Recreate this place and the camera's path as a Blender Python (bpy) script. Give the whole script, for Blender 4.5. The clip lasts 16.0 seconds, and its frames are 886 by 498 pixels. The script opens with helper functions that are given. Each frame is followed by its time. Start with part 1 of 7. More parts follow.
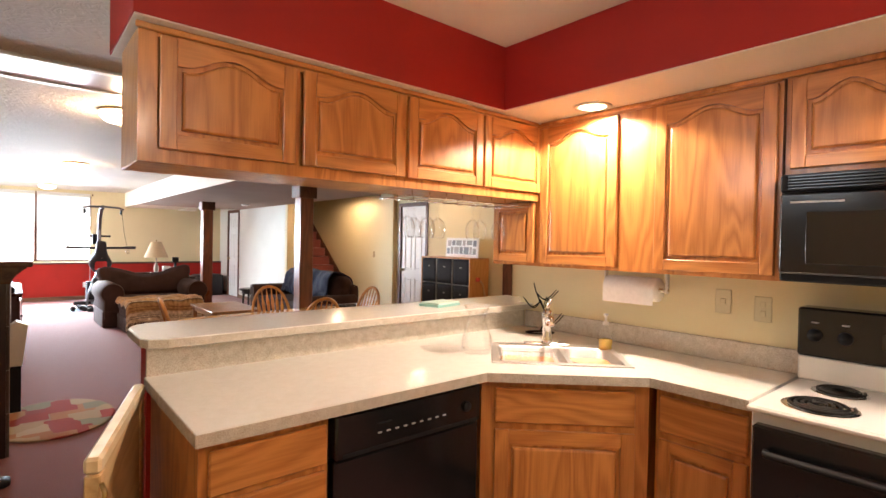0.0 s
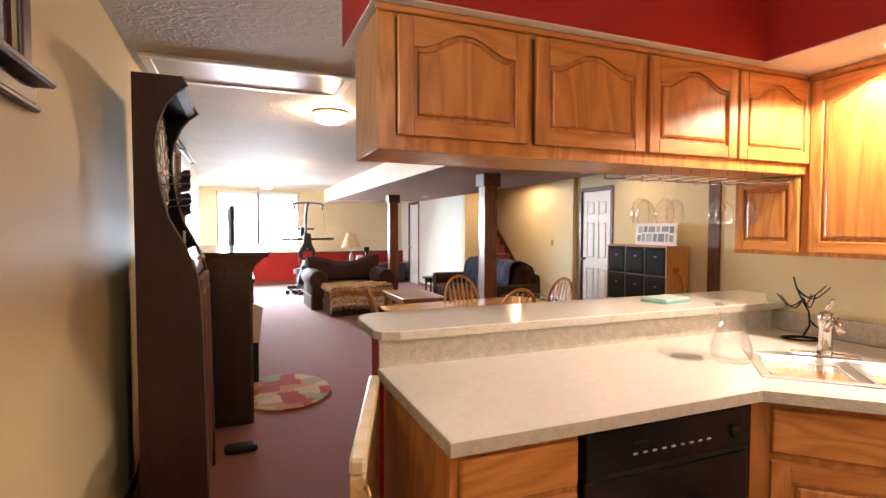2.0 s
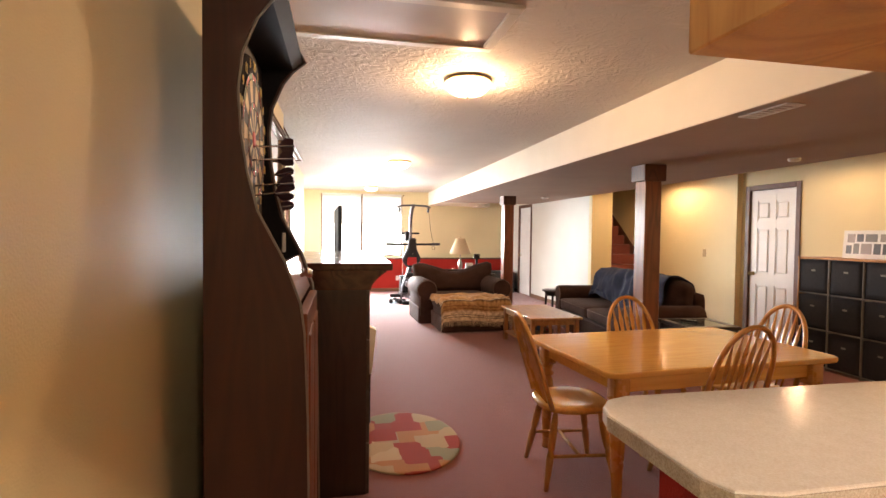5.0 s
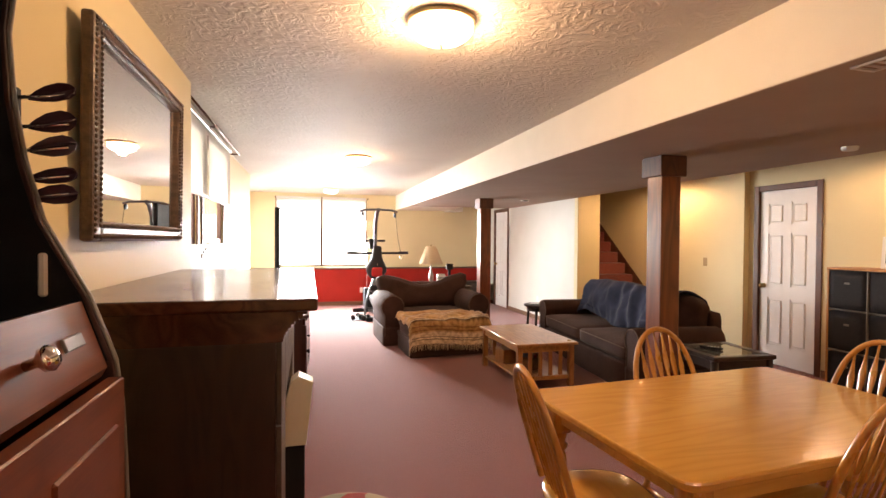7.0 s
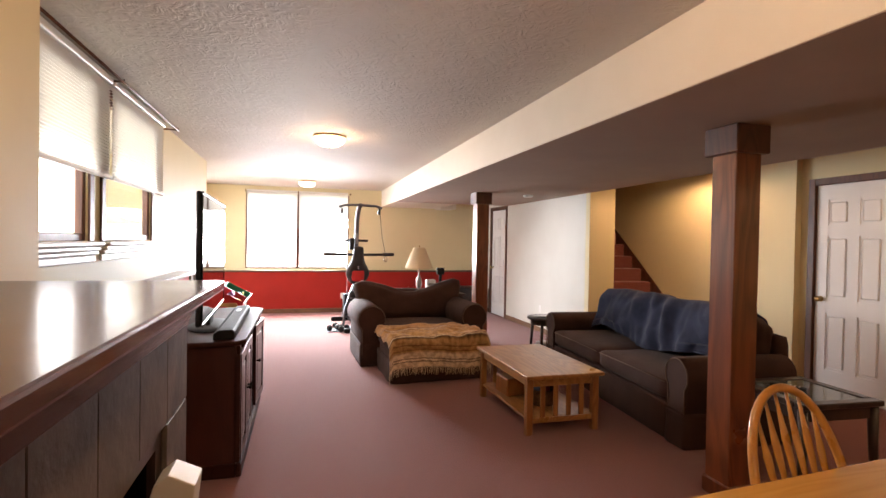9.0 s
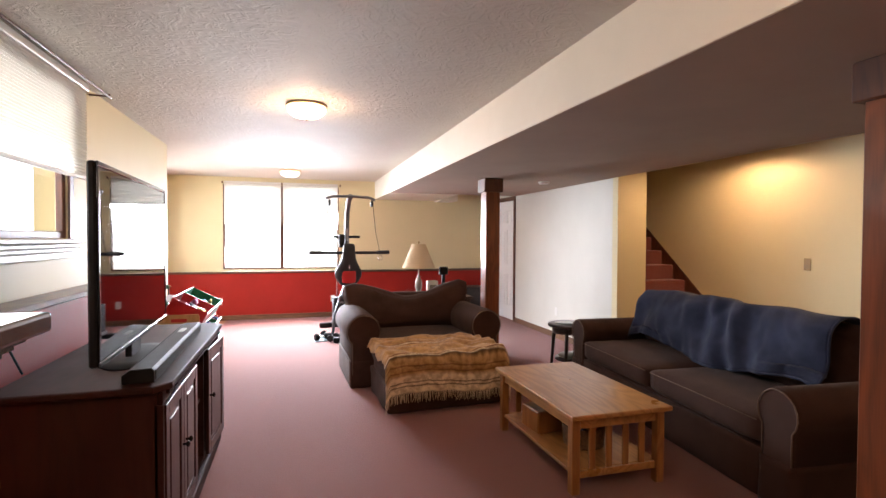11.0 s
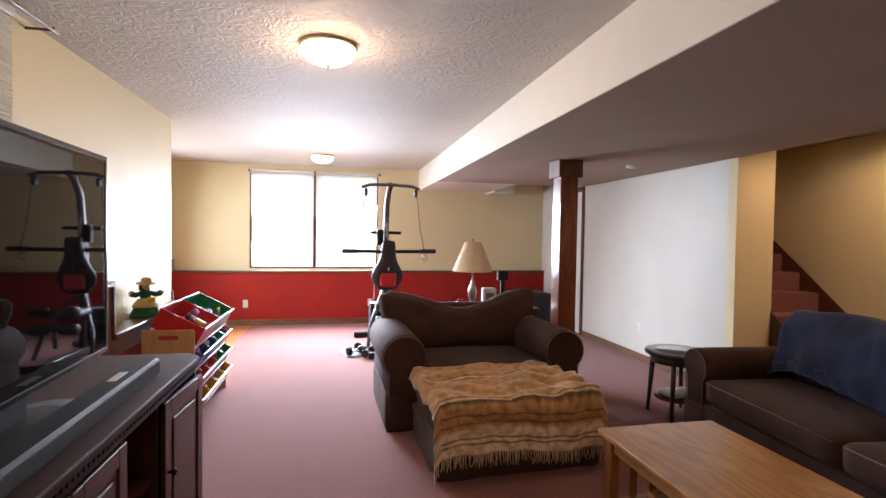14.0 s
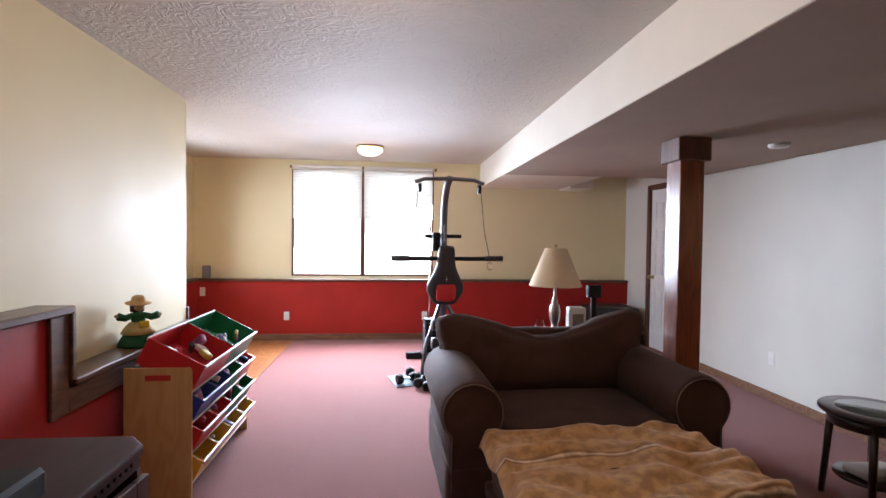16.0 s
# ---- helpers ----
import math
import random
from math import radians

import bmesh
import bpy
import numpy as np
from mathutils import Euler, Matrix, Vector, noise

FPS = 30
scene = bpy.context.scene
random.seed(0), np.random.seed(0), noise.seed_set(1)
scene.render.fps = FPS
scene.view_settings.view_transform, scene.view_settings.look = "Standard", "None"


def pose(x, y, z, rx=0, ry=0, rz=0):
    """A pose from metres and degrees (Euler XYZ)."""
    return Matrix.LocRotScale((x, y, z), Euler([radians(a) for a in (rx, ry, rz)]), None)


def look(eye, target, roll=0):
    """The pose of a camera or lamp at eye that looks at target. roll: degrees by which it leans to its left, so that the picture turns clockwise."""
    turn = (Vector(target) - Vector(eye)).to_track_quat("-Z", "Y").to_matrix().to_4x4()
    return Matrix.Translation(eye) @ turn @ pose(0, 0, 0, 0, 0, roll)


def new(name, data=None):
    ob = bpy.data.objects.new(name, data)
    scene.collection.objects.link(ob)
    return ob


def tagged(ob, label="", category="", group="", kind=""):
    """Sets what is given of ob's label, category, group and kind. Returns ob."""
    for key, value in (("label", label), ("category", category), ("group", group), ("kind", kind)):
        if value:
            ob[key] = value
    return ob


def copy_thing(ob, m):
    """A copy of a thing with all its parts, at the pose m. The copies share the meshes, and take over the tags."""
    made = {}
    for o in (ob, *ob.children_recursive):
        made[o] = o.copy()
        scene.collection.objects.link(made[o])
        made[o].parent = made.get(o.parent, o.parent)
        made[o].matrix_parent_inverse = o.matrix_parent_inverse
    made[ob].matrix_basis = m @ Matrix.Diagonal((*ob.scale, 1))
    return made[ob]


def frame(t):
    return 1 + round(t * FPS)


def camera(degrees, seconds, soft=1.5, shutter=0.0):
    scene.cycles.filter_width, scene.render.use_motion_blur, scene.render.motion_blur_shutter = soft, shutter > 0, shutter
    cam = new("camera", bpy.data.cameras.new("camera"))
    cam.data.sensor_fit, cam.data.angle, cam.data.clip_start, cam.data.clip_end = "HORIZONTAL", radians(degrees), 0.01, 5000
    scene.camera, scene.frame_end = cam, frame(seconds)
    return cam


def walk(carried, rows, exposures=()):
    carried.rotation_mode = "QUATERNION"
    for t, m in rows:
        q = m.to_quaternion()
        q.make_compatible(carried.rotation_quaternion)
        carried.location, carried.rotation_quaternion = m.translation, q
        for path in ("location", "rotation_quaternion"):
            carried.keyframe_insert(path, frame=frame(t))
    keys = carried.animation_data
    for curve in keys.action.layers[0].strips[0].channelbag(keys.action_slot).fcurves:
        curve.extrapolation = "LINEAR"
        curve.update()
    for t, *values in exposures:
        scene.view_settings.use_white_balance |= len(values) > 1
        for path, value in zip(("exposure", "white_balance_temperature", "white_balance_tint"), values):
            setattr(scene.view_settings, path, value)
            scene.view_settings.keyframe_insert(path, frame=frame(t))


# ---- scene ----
cam = camera(82.50, 16.0)
# seconds, eye x y z, pitch, roll, yaw
PATH = [
    (0, 0.017, 0.243, 1.460, -0.82, 1.10, -40.25),
    (0.5, 0.013, 0.278, 1.459, -1.38, 0.54, -35.36),
    (1, -0.004, 0.350, 1.458, -1.75, 0.14, -30.67),
    (1.5, -0.034, 0.458, 1.456, -2.11, 0.14, -25.58),
    (2, -0.086, 0.577, 1.455, -2.33, 0.07, -21.86),
    (2.5, -0.133, 0.688, 1.461, -2.41, 0.11, -18.73),
    (3, -0.163, 0.818, 1.449, -2.12, 0.36, -14.28),
    (3.5, -0.189, 1.033, 1.459, -2.27, 0.49, -10.69),
    (6, -0.101, 2.278, 1.435, -1.26, 0.32, -13.39),
    (6.5, -0.009, 2.533, 1.444, -1.10, 0.13, -14.51),
    (7, 0.077, 2.833, 1.469, -1.05, 0.39, -14.88),
    (7.5, 0.175, 3.098, 1.453, -0.85, 0.62, -14.45),
    (8, 0.289, 3.383, 1.456, -0.83, 0.72, -14.77),
    (8.5, 0.350, 3.659, 1.453, -0.83, 0.93, -15.23),
    (9, 0.392, 3.926, 1.454, -0.88, 0.97, -15.81),
    (11.5, 0.602, 5.056, 1.432, -1.35, 0.03, -16.47),
    (12, 0.623, 5.167, 1.427, -1.12, -0.23, -16.58),
    (12.5, 0.642, 5.375, 1.415, -1.16, 0.09, -15.94),
    (13, 0.669, 5.597, 1.423, -1.19, 0.09, -15.35),
    (13.5, 0.704, 5.866, 1.412, -1.36, 0.42, -13.64),
    (14, 0.727, 6.121, 1.427, -1.63, 0.85, -11.65),
    (14.5, 0.771, 6.332, 1.417, -1.57, 0.99, -8.82),
    (15, 0.792, 6.613, 1.434, -1.69, 0.80, -7.50),
    (15.5, 0.798, 6.882, 1.422, -1.45, 0.80, -6.44),
    (16, 0.789, 7.199, 1.436, -1.40, 0.73, -5.53),
]
walk(cam, [(t, pose(x, y, z, 90 + pitch, 0, yaw) @ pose(0, 0, 0, 0, 0, roll)) for t, x, y, z, pitch, roll, yaw in PATH],
     exposures=[(0, -0.10, 6250, 13), (2.5, -0.05, 6350, 14), (3.5, 0.04, 6600, 15), (6, -0.02, 7450, 19), (8, -0.08, 7500, 20), (9, -0.46, 7000, 20),
                (11.5, -0.46, 6550, 19), (14, -0.68, 6150, 19), (16, -1.02, 5900, 19)])

# ---- light ----
world = bpy.data.worlds.new("world")
scene.world = world
world.use_nodes = True
wn = world.node_tree
sky = wn.nodes.new("ShaderNodeTexSky")
sky.sky_type, sky.sun_disc, sky.sun_elevation, sky.sun_rotation = "NISHITA", False, radians(38), radians(-20)
wn.nodes["Background"].inputs[1].default_value = 0.12
wn.links.new(sky.outputs[0], wn.nodes["Background"].inputs[0])


def lamp(name, kind, m, power, colour, size=0.1, size_y=None, spread=None):
    data = bpy.data.lights.new(name, kind)
    data.energy, data.color = power, colour
    if kind == "AREA":
        data.shape, data.size, data.size_y = "RECTANGLE", size, size_y or size
        if spread:
            data.spread = radians(spread)
    elif kind == "SUN":
        data.angle = radians(size)
    else:
        data.shadow_soft_size = size
    ob = new(name, data)
    ob.matrix_world = m
    return ob


WARM = (1.0, 0.64, 0.37)
KITCHEN = (1.0, 0.80, 0.61)
DAY = (0.84, 0.93, 1.0)
sun = lamp("sun", "SUN", look((-4, 22, 14), (0, 12, 0)), 1.0, (1.0, 0.95, 0.87), 10)
# daylight through the window openings
lamp("window_light", "AREA", look((0.35, 14.40, 1.45), (0.75, 11.4, 0.0)), 490, DAY, 1.9, 1.1, 115)
lamp("window_light", "AREA", look((-2.0, 12.95, 1.6), (3.0, 12.7, 0.8)), 105, DAY, 1.4, 1.2, 130)
lamp("window_light", "AREA", look((-0.95, 7.0, 1.65), (3, 7.0, 0.0)), 7, DAY, 0.75, 0.6)
lamp("window_light", "AREA", look((-0.95, 8.17, 1.65), (3, 8.17, 0.0)), 9, DAY, 0.95, 0.6)
lamp("window_light", "AREA", look((-0.82, 1.8, 2.15), (4, 1.8, 1.6)), 6, DAY, 1.1, 0.4)
# lamps of the place, with some unseen ones added
for lx, ly, e in ((0.66, 5.08, 56), (0.66, 9.03, 25), (0.5, 13.14, 3)):
    lamp("dome_bulb", "POINT", pose(lx, ly, 2.375), e, WARM, 0.05)
# The stove-side can is added unseen; the pair at x 4.75 is assumed.
for px, py, pz, e in ((2.18, 1.68, 2.128, 88), (2.18, 0.1, 2.128, 58), (4.85, 9.1, 2.355, 46), (4.75, 6.4, 2.355, 20), (4.75, 4.2, 2.355, 26)):
    bulb = lamp("can_bulb", "SPOT", look((px, py, pz), (px, py, 0)), e * 2.2, KITCHEN if px < 2.5 else WARM, 0.06).data
    bulb.spot_size, bulb.spot_blend = (radians(150), 0.15) if px < 2.5 else (radians(174), 0.4)
for cx, cy, e in ((0.7, -0.9, 60),):
    lamp("ceiling_bulb", "POINT", pose(cx, cy, 2.38), e, KITCHEN, 0.08)


# ---- materials ----
def mat(name, colour, rough=0.6, metal=0.0, second=None, scale=6.0, detail=4.0, stretch=(1, 1, 1), contrast=(0.35, 0.65),
        bump=0.0, bump_scale=40.0, bump_stretch=None, coat=0.0, spec=0.5, random=0.0, rough_var=0.08, sheen=0.0, third=None):
    m = bpy.data.materials.new(name)
    m.use_nodes = True
    n, l = m.node_tree.nodes, m.node_tree.links
    b = n["Principled BSDF"]
    b.inputs["Roughness"].default_value, b.inputs["Metallic"].default_value = rough, metal
    b.inputs["Coat Weight"].default_value, b.inputs["Coat Roughness"].default_value = coat, 0.12
    b.inputs["Specular IOR Level"].default_value = spec
    b.inputs["Sheen Weight"].default_value = sheen
    b.inputs["Base Color"].default_value = (*colour, 1)
    co = n.new("ShaderNodeTexCoord")

    def mapped(s):
        mp = n.new("ShaderNodeMapping")
        mp.inputs["Scale"].default_value = s
        l.new(co.outputs["Object"], mp.inputs[0])
        return mp.outputs[0]

    def noisy(vec, sc, de, rough_=0.55):
        t = n.new("ShaderNodeTexNoise")
        t.inputs["Scale"].default_value, t.inputs["Detail"].default_value, t.inputs["Roughness"].default_value = sc, de, rough_
        l.new(vec, t.inputs[0])
        return t.outputs[0]

    vec = mapped(stretch)
    f = noisy(vec, scale, detail)
    if second:
        r = n.new("ShaderNodeValToRGB")
        r.color_ramp.elements[0].position, r.color_ramp.elements[1].position = contrast
        r.color_ramp.elements[0].color, r.color_ramp.elements[1].color = (*colour, 1), (*second, 1)
        l.new(f, r.inputs[0])
        out = r.outputs[0]
        if third:
            g = noisy(mapped((1, 1, 1)), 1.3, 3)
            r2 = n.new("ShaderNodeValToRGB")
            r2.color_ramp.elements[0].position, r2.color_ramp.elements[1].position = 0.35, 0.75
            r2.color_ramp.elements[0].color, r2.color_ramp.elements[1].color = (0, 0, 0, 1), (1, 1, 1, 1)
            l.new(g, r2.inputs[0])
            mx = n.new("ShaderNodeMix")
            mx.data_type = "RGBA"
            l.new(r2.outputs[0], mx.inputs[0])
            l.new(out, mx.inputs[6])
            mx.inputs[7].default_value = (*third, 1)
            out = mx.outputs[2]
        if random:
            oi = n.new("ShaderNodeObjectInfo")
            mr = n.new("ShaderNodeMapRange")
            mr.inputs[3].default_value, mr.inputs[4].default_value = 1 - random, 1 + random
            l.new(oi.outputs["Random"], mr.inputs[0])
            hs = n.new("ShaderNodeHueSaturation")
            l.new(mr.outputs[0], hs.inputs["Value"])
            l.new(out, hs.inputs["Color"])
            out = hs.outputs[0]
        l.new(out, b.inputs["Base Color"])
    if rough_var:
        rr = n.new("ShaderNodeMapRange")
        rr.inputs[3].default_value, rr.inputs[4].default_value = max(0.02, rough - rough_var), min(1, rough + rough_var)
        l.new(noisy(mapped((1, 1, 1)), 3.5, 5), rr.inputs[0])
        l.new(rr.outputs[0], b.inputs["Roughness"])
    if bump:
        bp = n.new("ShaderNodeBump")
        bp.inputs["Strength"].default_value, bp.inputs["Distance"].default_value = 1.0, bump
        l.new(noisy(mapped(bump_stretch or (1, 1, 1)), bump_scale, 5), bp.inputs["Height"])
        l.new(bp.outputs[0], b.inputs["Normal"])
    return m


def oak(name, light, dark, axis="z", rough=0.35, coat=0.25):
    """Open-grained oak: wavy cathedral bands, stretched along the grain, and fine pores."""
    m = mat(name, light, rough, coat=coat)
    n, l = m.node_tree.nodes, m.node_tree.links
    b = n["Principled BSDF"]
    co = n.new("ShaderNodeTexCoord")
    k = {"x": (0.16, 1, 1), "y": (1, 0.16, 1), "z": (1, 1, 0.16)}[axis]
    mp = n.new("ShaderNodeMapping")
    mp.inputs["Scale"].default_value = k
    l.new(co.outputs["Object"], mp.inputs[0])
    oi = n.new("ShaderNodeObjectInfo")
    ml = n.new("ShaderNodeMath")
    ml.operation, ml.inputs[1].default_value = "MULTIPLY", 37.0
    l.new(oi.outputs["Random"], ml.inputs[0])
    cb = n.new("ShaderNodeCombineXYZ")
    l.new(ml.outputs[0], cb.inputs[0]), l.new(ml.outputs[0], cb.inputs[1])
    l.new(cb.outputs[0], mp.inputs["Location"])
    ns = n.new("ShaderNodeTexNoise")
    ns.inputs["Scale"].default_value, ns.inputs["Detail"].default_value, ns.inputs["Distortion"].default_value = 5.0, 2.0, 0.6
    l.new(mp.outputs[0], ns.inputs[0])
    mm = n.new("ShaderNodeMath")
    mm.operation, mm.inputs[1].default_value = "MULTIPLY", 9.0
    l.new(ns.outputs[0], mm.inputs[0])
    fr = n.new("ShaderNodeMath")
    fr.operation = "PINGPONG"
    fr.inputs[1].default_value = 0.5
    l.new(mm.outputs[0], fr.inputs[0])
    fine = n.new("ShaderNodeTexNoise")
    fine.inputs["Scale"].default_value, fine.inputs["Detail"].default_value = 150.0, 3.0
    k2 = n.new("ShaderNodeMapping")
    k2.inputs["Scale"].default_value = tuple(0.05 if v < 1 else 1 for v in k)
    l.new(co.outputs["Object"], k2.inputs[0]), l.new(k2.outputs[0], fine.inputs[0])
    ad = n.new("ShaderNodeMath")
    ad.operation = "MULTIPLY_ADD"
    ad.inputs[1].default_value = 0.55
    l.new(fine.outputs[0], ad.inputs[0]), l.new(fr.outputs[0], ad.inputs[2])
    r = n.new("ShaderNodeValToRGB")
    r.color_ramp.elements[0].position, r.color_ramp.elements[1].position = 0.22, 0.72
    r.color_ramp.elements[0].color, r.color_ramp.elements[1].color = (*dark, 1), (*light, 1)
    l.new(ad.outputs[0], r.inputs[0])
    l.new(r.outputs[0], b.inputs["Base Color"])
    bp = n.new("ShaderNodeBump")
    bp.inputs["Strength"].default_value, bp.inputs["Distance"].default_value = 0.5, 0.0008
    l.new(ad.outputs[0], bp.inputs["Height"]), l.new(bp.outputs[0], b.inputs["Normal"])
    return m


def glass(name, tint=(1, 1, 1), rough=0.0, edge=0.03):
    """Thin clear glass: see-through, with the gloss of its Fresnel reflection."""
    m = bpy.data.materials.new(name)
    m.use_nodes = True
    n, l = m.node_tree.nodes, m.node_tree.links
    tr, gl, mx, fr = n.new("ShaderNodeBsdfTransparent"), n.new("ShaderNodeBsdfGlossy"), n.new("ShaderNodeMixShader"), n.new("ShaderNodeLayerWeight")
    tr.inputs[0].default_value = (0.995 * tint[0], 0.997 * tint[1], 0.995 * tint[2], 1)
    gl.inputs["Roughness"].default_value = 0.03 + rough
    fr.inputs[0].default_value = edge
    l.new(fr.outputs["Facing"], mx.inputs[0]), l.new(tr.outputs[0], mx.inputs[1]), l.new(gl.outputs[0], mx.inputs[2])
    l.new(mx.outputs[0], n["Material Output"].inputs[0])
    return m


def glow(name, colour, strength):
    m = bpy.data.materials.new(name)
    m.use_nodes = True
    b = m.node_tree.nodes["Principled BSDF"]
    b.inputs["Base Color"].default_value = (*colour, 1)
    b.inputs["Emission Color"].default_value, b.inputs["Emission Strength"].default_value = (*colour, 1), strength
    return m


M_CREAM = mat("cream_wall_paint", (0.715, 0.63, 0.385), 0.58, second=(0.685, 0.60, 0.36), scale=2.0, bump=0.0012, bump_scale=180, third=(0.705, 0.615, 0.37), spec=0.3)
M_PALE = mat("off_white_wall_paint", (0.63, 0.62, 0.56), 0.5, second=(0.60, 0.59, 0.53), scale=2.0, bump=0.0012, bump_scale=180, spec=0.3)
M_RED = mat("red_wall_paint", (0.34, 0.015, 0.009), 0.55, second=(0.30, 0.013, 0.008), scale=2.5, bump=0.001, bump_scale=180, spec=0.3)
M_SOFFIT = mat("white_soffit_paint", (0.74, 0.70, 0.60), 0.55, second=(0.70, 0.66, 0.56), scale=2, bump=0.001, bump_scale=120)
M_CARPET = mat("burgundy_carpet", (0.19, 0.048, 0.038), 0.92, second=(0.265, 0.075, 0.060), scale=260, detail=2, third=(0.215, 0.058, 0.046), bump=0.006, bump_scale=330, sheen=0.30, spec=0.15, rough_var=0)
M_WOODFLOOR = oak("orange_floor_wood", (0.42, 0.17, 0.05), (0.26, 0.09, 0.025), "y")
M_TRIM = oak("dark_stained_trim", (0.12, 0.040, 0.017), (0.065, 0.022, 0.010), "z", 0.5, 0.06)
M_TRIMX = oak("dark_stained_cap", (0.12, 0.055, 0.028), (0.06, 0.026, 0.014), "x", 0.4)
M_TRIMY = oak("dark_stained_cap_long", (0.12, 0.055, 0.028), (0.06, 0.026, 0.014), "y", 0.4)
M_POST = oak("cherry_post_wood", (0.20, 0.055, 0.018), (0.11, 0.029, 0.010), "z", 0.3, 0.35)
M_WHITE = mat("white_door_paint", (0.76, 0.76, 0.74), 0.4, second=(0.73, 0.73, 0.71), scale=2, bump=0.0006, bump_scale=90)
M_BRASS = mat("old_brass", (0.42, 0.30, 0.13), 0.3, 1.0)
M_GLASS = glass("window_glass")
M_OUT = glow("daylight_outside", (0.94, 0.98, 1.0), 4.5)
M_BASE = oak("oak_baseboard", (0.20, 0.10, 0.05), (0.12, 0.055, 0.028), "x", 0.45)


def ceiling_material():
    """White ceiling with a stomped, knocked-down plaster texture."""
    m = mat("stomped_ceiling_plaster", (0.555, 0.515, 0.445), 0.75, second=(0.515, 0.475, 0.41), scale=1.5)
    n, l = m.node_tree.nodes, m.node_tree.links
    b = n["Principled BSDF"]
    co = n.new("ShaderNodeTexCoord")
    w = n.new("ShaderNodeTexNoise")
    w.inputs["Scale"].default_value, w.inputs["Detail"].default_value = 9.0, 3.0
    l.new(co.outputs["Object"], w.inputs[0])
    mx = n.new("ShaderNodeMix")
    mx.data_type = "VECTOR"
    mx.inputs[0].default_value = 0.12
    l.new(co.outputs["Object"], mx.inputs[4]), l.new(w.outputs[1], mx.inputs[5])
    v = n.new("ShaderNodeTexVoronoi")
    v.feature = "DISTANCE_TO_EDGE"
    v.inputs["Scale"].default_value = 10.0
    l.new(mx.outputs[1], v.inputs[0])
    t = n.new("ShaderNodeTexNoise")
    t.inputs["Scale"].default_value, t.inputs["Detail"].default_value, t.inputs["Distortion"].default_value = 11.0, 3.0, 2.6
    l.new(co.outputs["Object"], t.inputs[0])
    r = n.new("ShaderNodeValToRGB")
    r.color_ramp.elements[0].position, r.color_ramp.elements[1].position = 0.42, 0.6
    l.new(t.outputs[0], r.inputs[0])
    ad = n.new("ShaderNodeMath")
    ad.operation = "MULTIPLY_ADD"
    ad.inputs[1].default_value = -1.2
    l.new(v.outputs[0], ad.inputs[0]), l.new(r.outputs[0], ad.inputs[2])
    bp = n.new("ShaderNodeBump")
    bp.inputs["Strength"].default_value, bp.inputs["Distance"].default_value = 1.0, 0.0028
    l.new(ad.outputs[0], bp.inputs["Height"]), l.new(bp.outputs[0], b.inputs["Normal"])
    return m


M_CEIL = ceiling_material()
# Brown tone carries the underside's shade; the soffit itself is cream.
M_UNDER_SHADE = mat("shade_darkened_ceiling_paint", (0.40, 0.32, 0.26), 0.8, second=(0.37, 0.295, 0.24), scale=2, bump=0.001, bump_scale=90, spec=0.2)


# ---- mesh helpers ----
def box(bm, x0, x1, y0, y1, z0, z1, bev=0.0, m=None, seg=1):
    b = bmesh.new()
    bmesh.ops.create_cube(b, size=1)
    for v in b.verts:
        v.co = Vector(((x0 + x1) / 2 + v.co.x * (x1 - x0), (y0 + y1) / 2 + v.co.y * (y1 - y0), (z0 + z1) / 2 + v.co.z * (z1 - z0)))
    if bev:
        bmesh.ops.bevel(b, geom=b.edges[:], offset=bev, segments=seg, affect="EDGES", profile=0.5)
    return merge(bm, b, m)


def merge(bm, b, m=None):
    if m is not None:
        b.transform(m)
    me = bpy.data.meshes.new("tmp")
    b.to_mesh(me)
    b.free()
    bm.from_mesh(me)
    bpy.data.meshes.remove(me)
    return bm


def ring_mesh(bm, rings, close=True, caps=True):
    """Skins a list of rings (each a list of points) into a tube."""
    vs = [[bm.verts.new(p) for p in r] for r in rings]
    k = len(vs[0])
    for a, b in zip(vs, vs[1:]):
        for i in range(k if close else k - 1):
            j = (i + 1) % k
            f = bm.faces.new((a[i], a[j], b[j], b[i]))
            f.smooth = True
    if caps:
        bm.faces.new(list(reversed(vs[0])))
        bm.faces.new(vs[-1])
    return bm


def lathe(bm, prof, at=(0, 0, 0), n=20, caps=True, m=None):
    """A turned shape: prof holds (radius, height)."""
    b = bmesh.new()
    ring_mesh(b, [[(max(r, 1e-4) * math.cos(2 * math.pi * i / n), max(r, 1e-4) * math.sin(2 * math.pi * i / n), z) for i in range(n)] for r, z in prof], caps=caps)
    b.transform(Matrix.Translation(at) if m is None else m)
    return merge(bm, b)


def tube(bm, pts, r, n=8, r_end=None, flat=1.0):
    """A round bar along a line of points; r may taper to r_end; flat squeezes it."""
    pts = [Vector(p) for p in pts]
    rings, side = [], None
    for i, p in enumerate(pts):
        d = (pts[min(i + 1, len(pts) - 1)] - pts[max(i - 1, 0)]).normalized()
        if side is None:
            side = d.orthogonal().normalized()
        side = (side - d * side.dot(d)).normalized()
        up = d.cross(side)
        rad = r if r_end is None else r + (r_end - r) * i / (len(pts) - 1)
        rings.append([p + side * (rad * math.cos(2 * math.pi * k / n)) + up * (rad * flat * math.sin(2 * math.pi * k / n)) for k in range(n)])
    return ring_mesh(bm, rings)


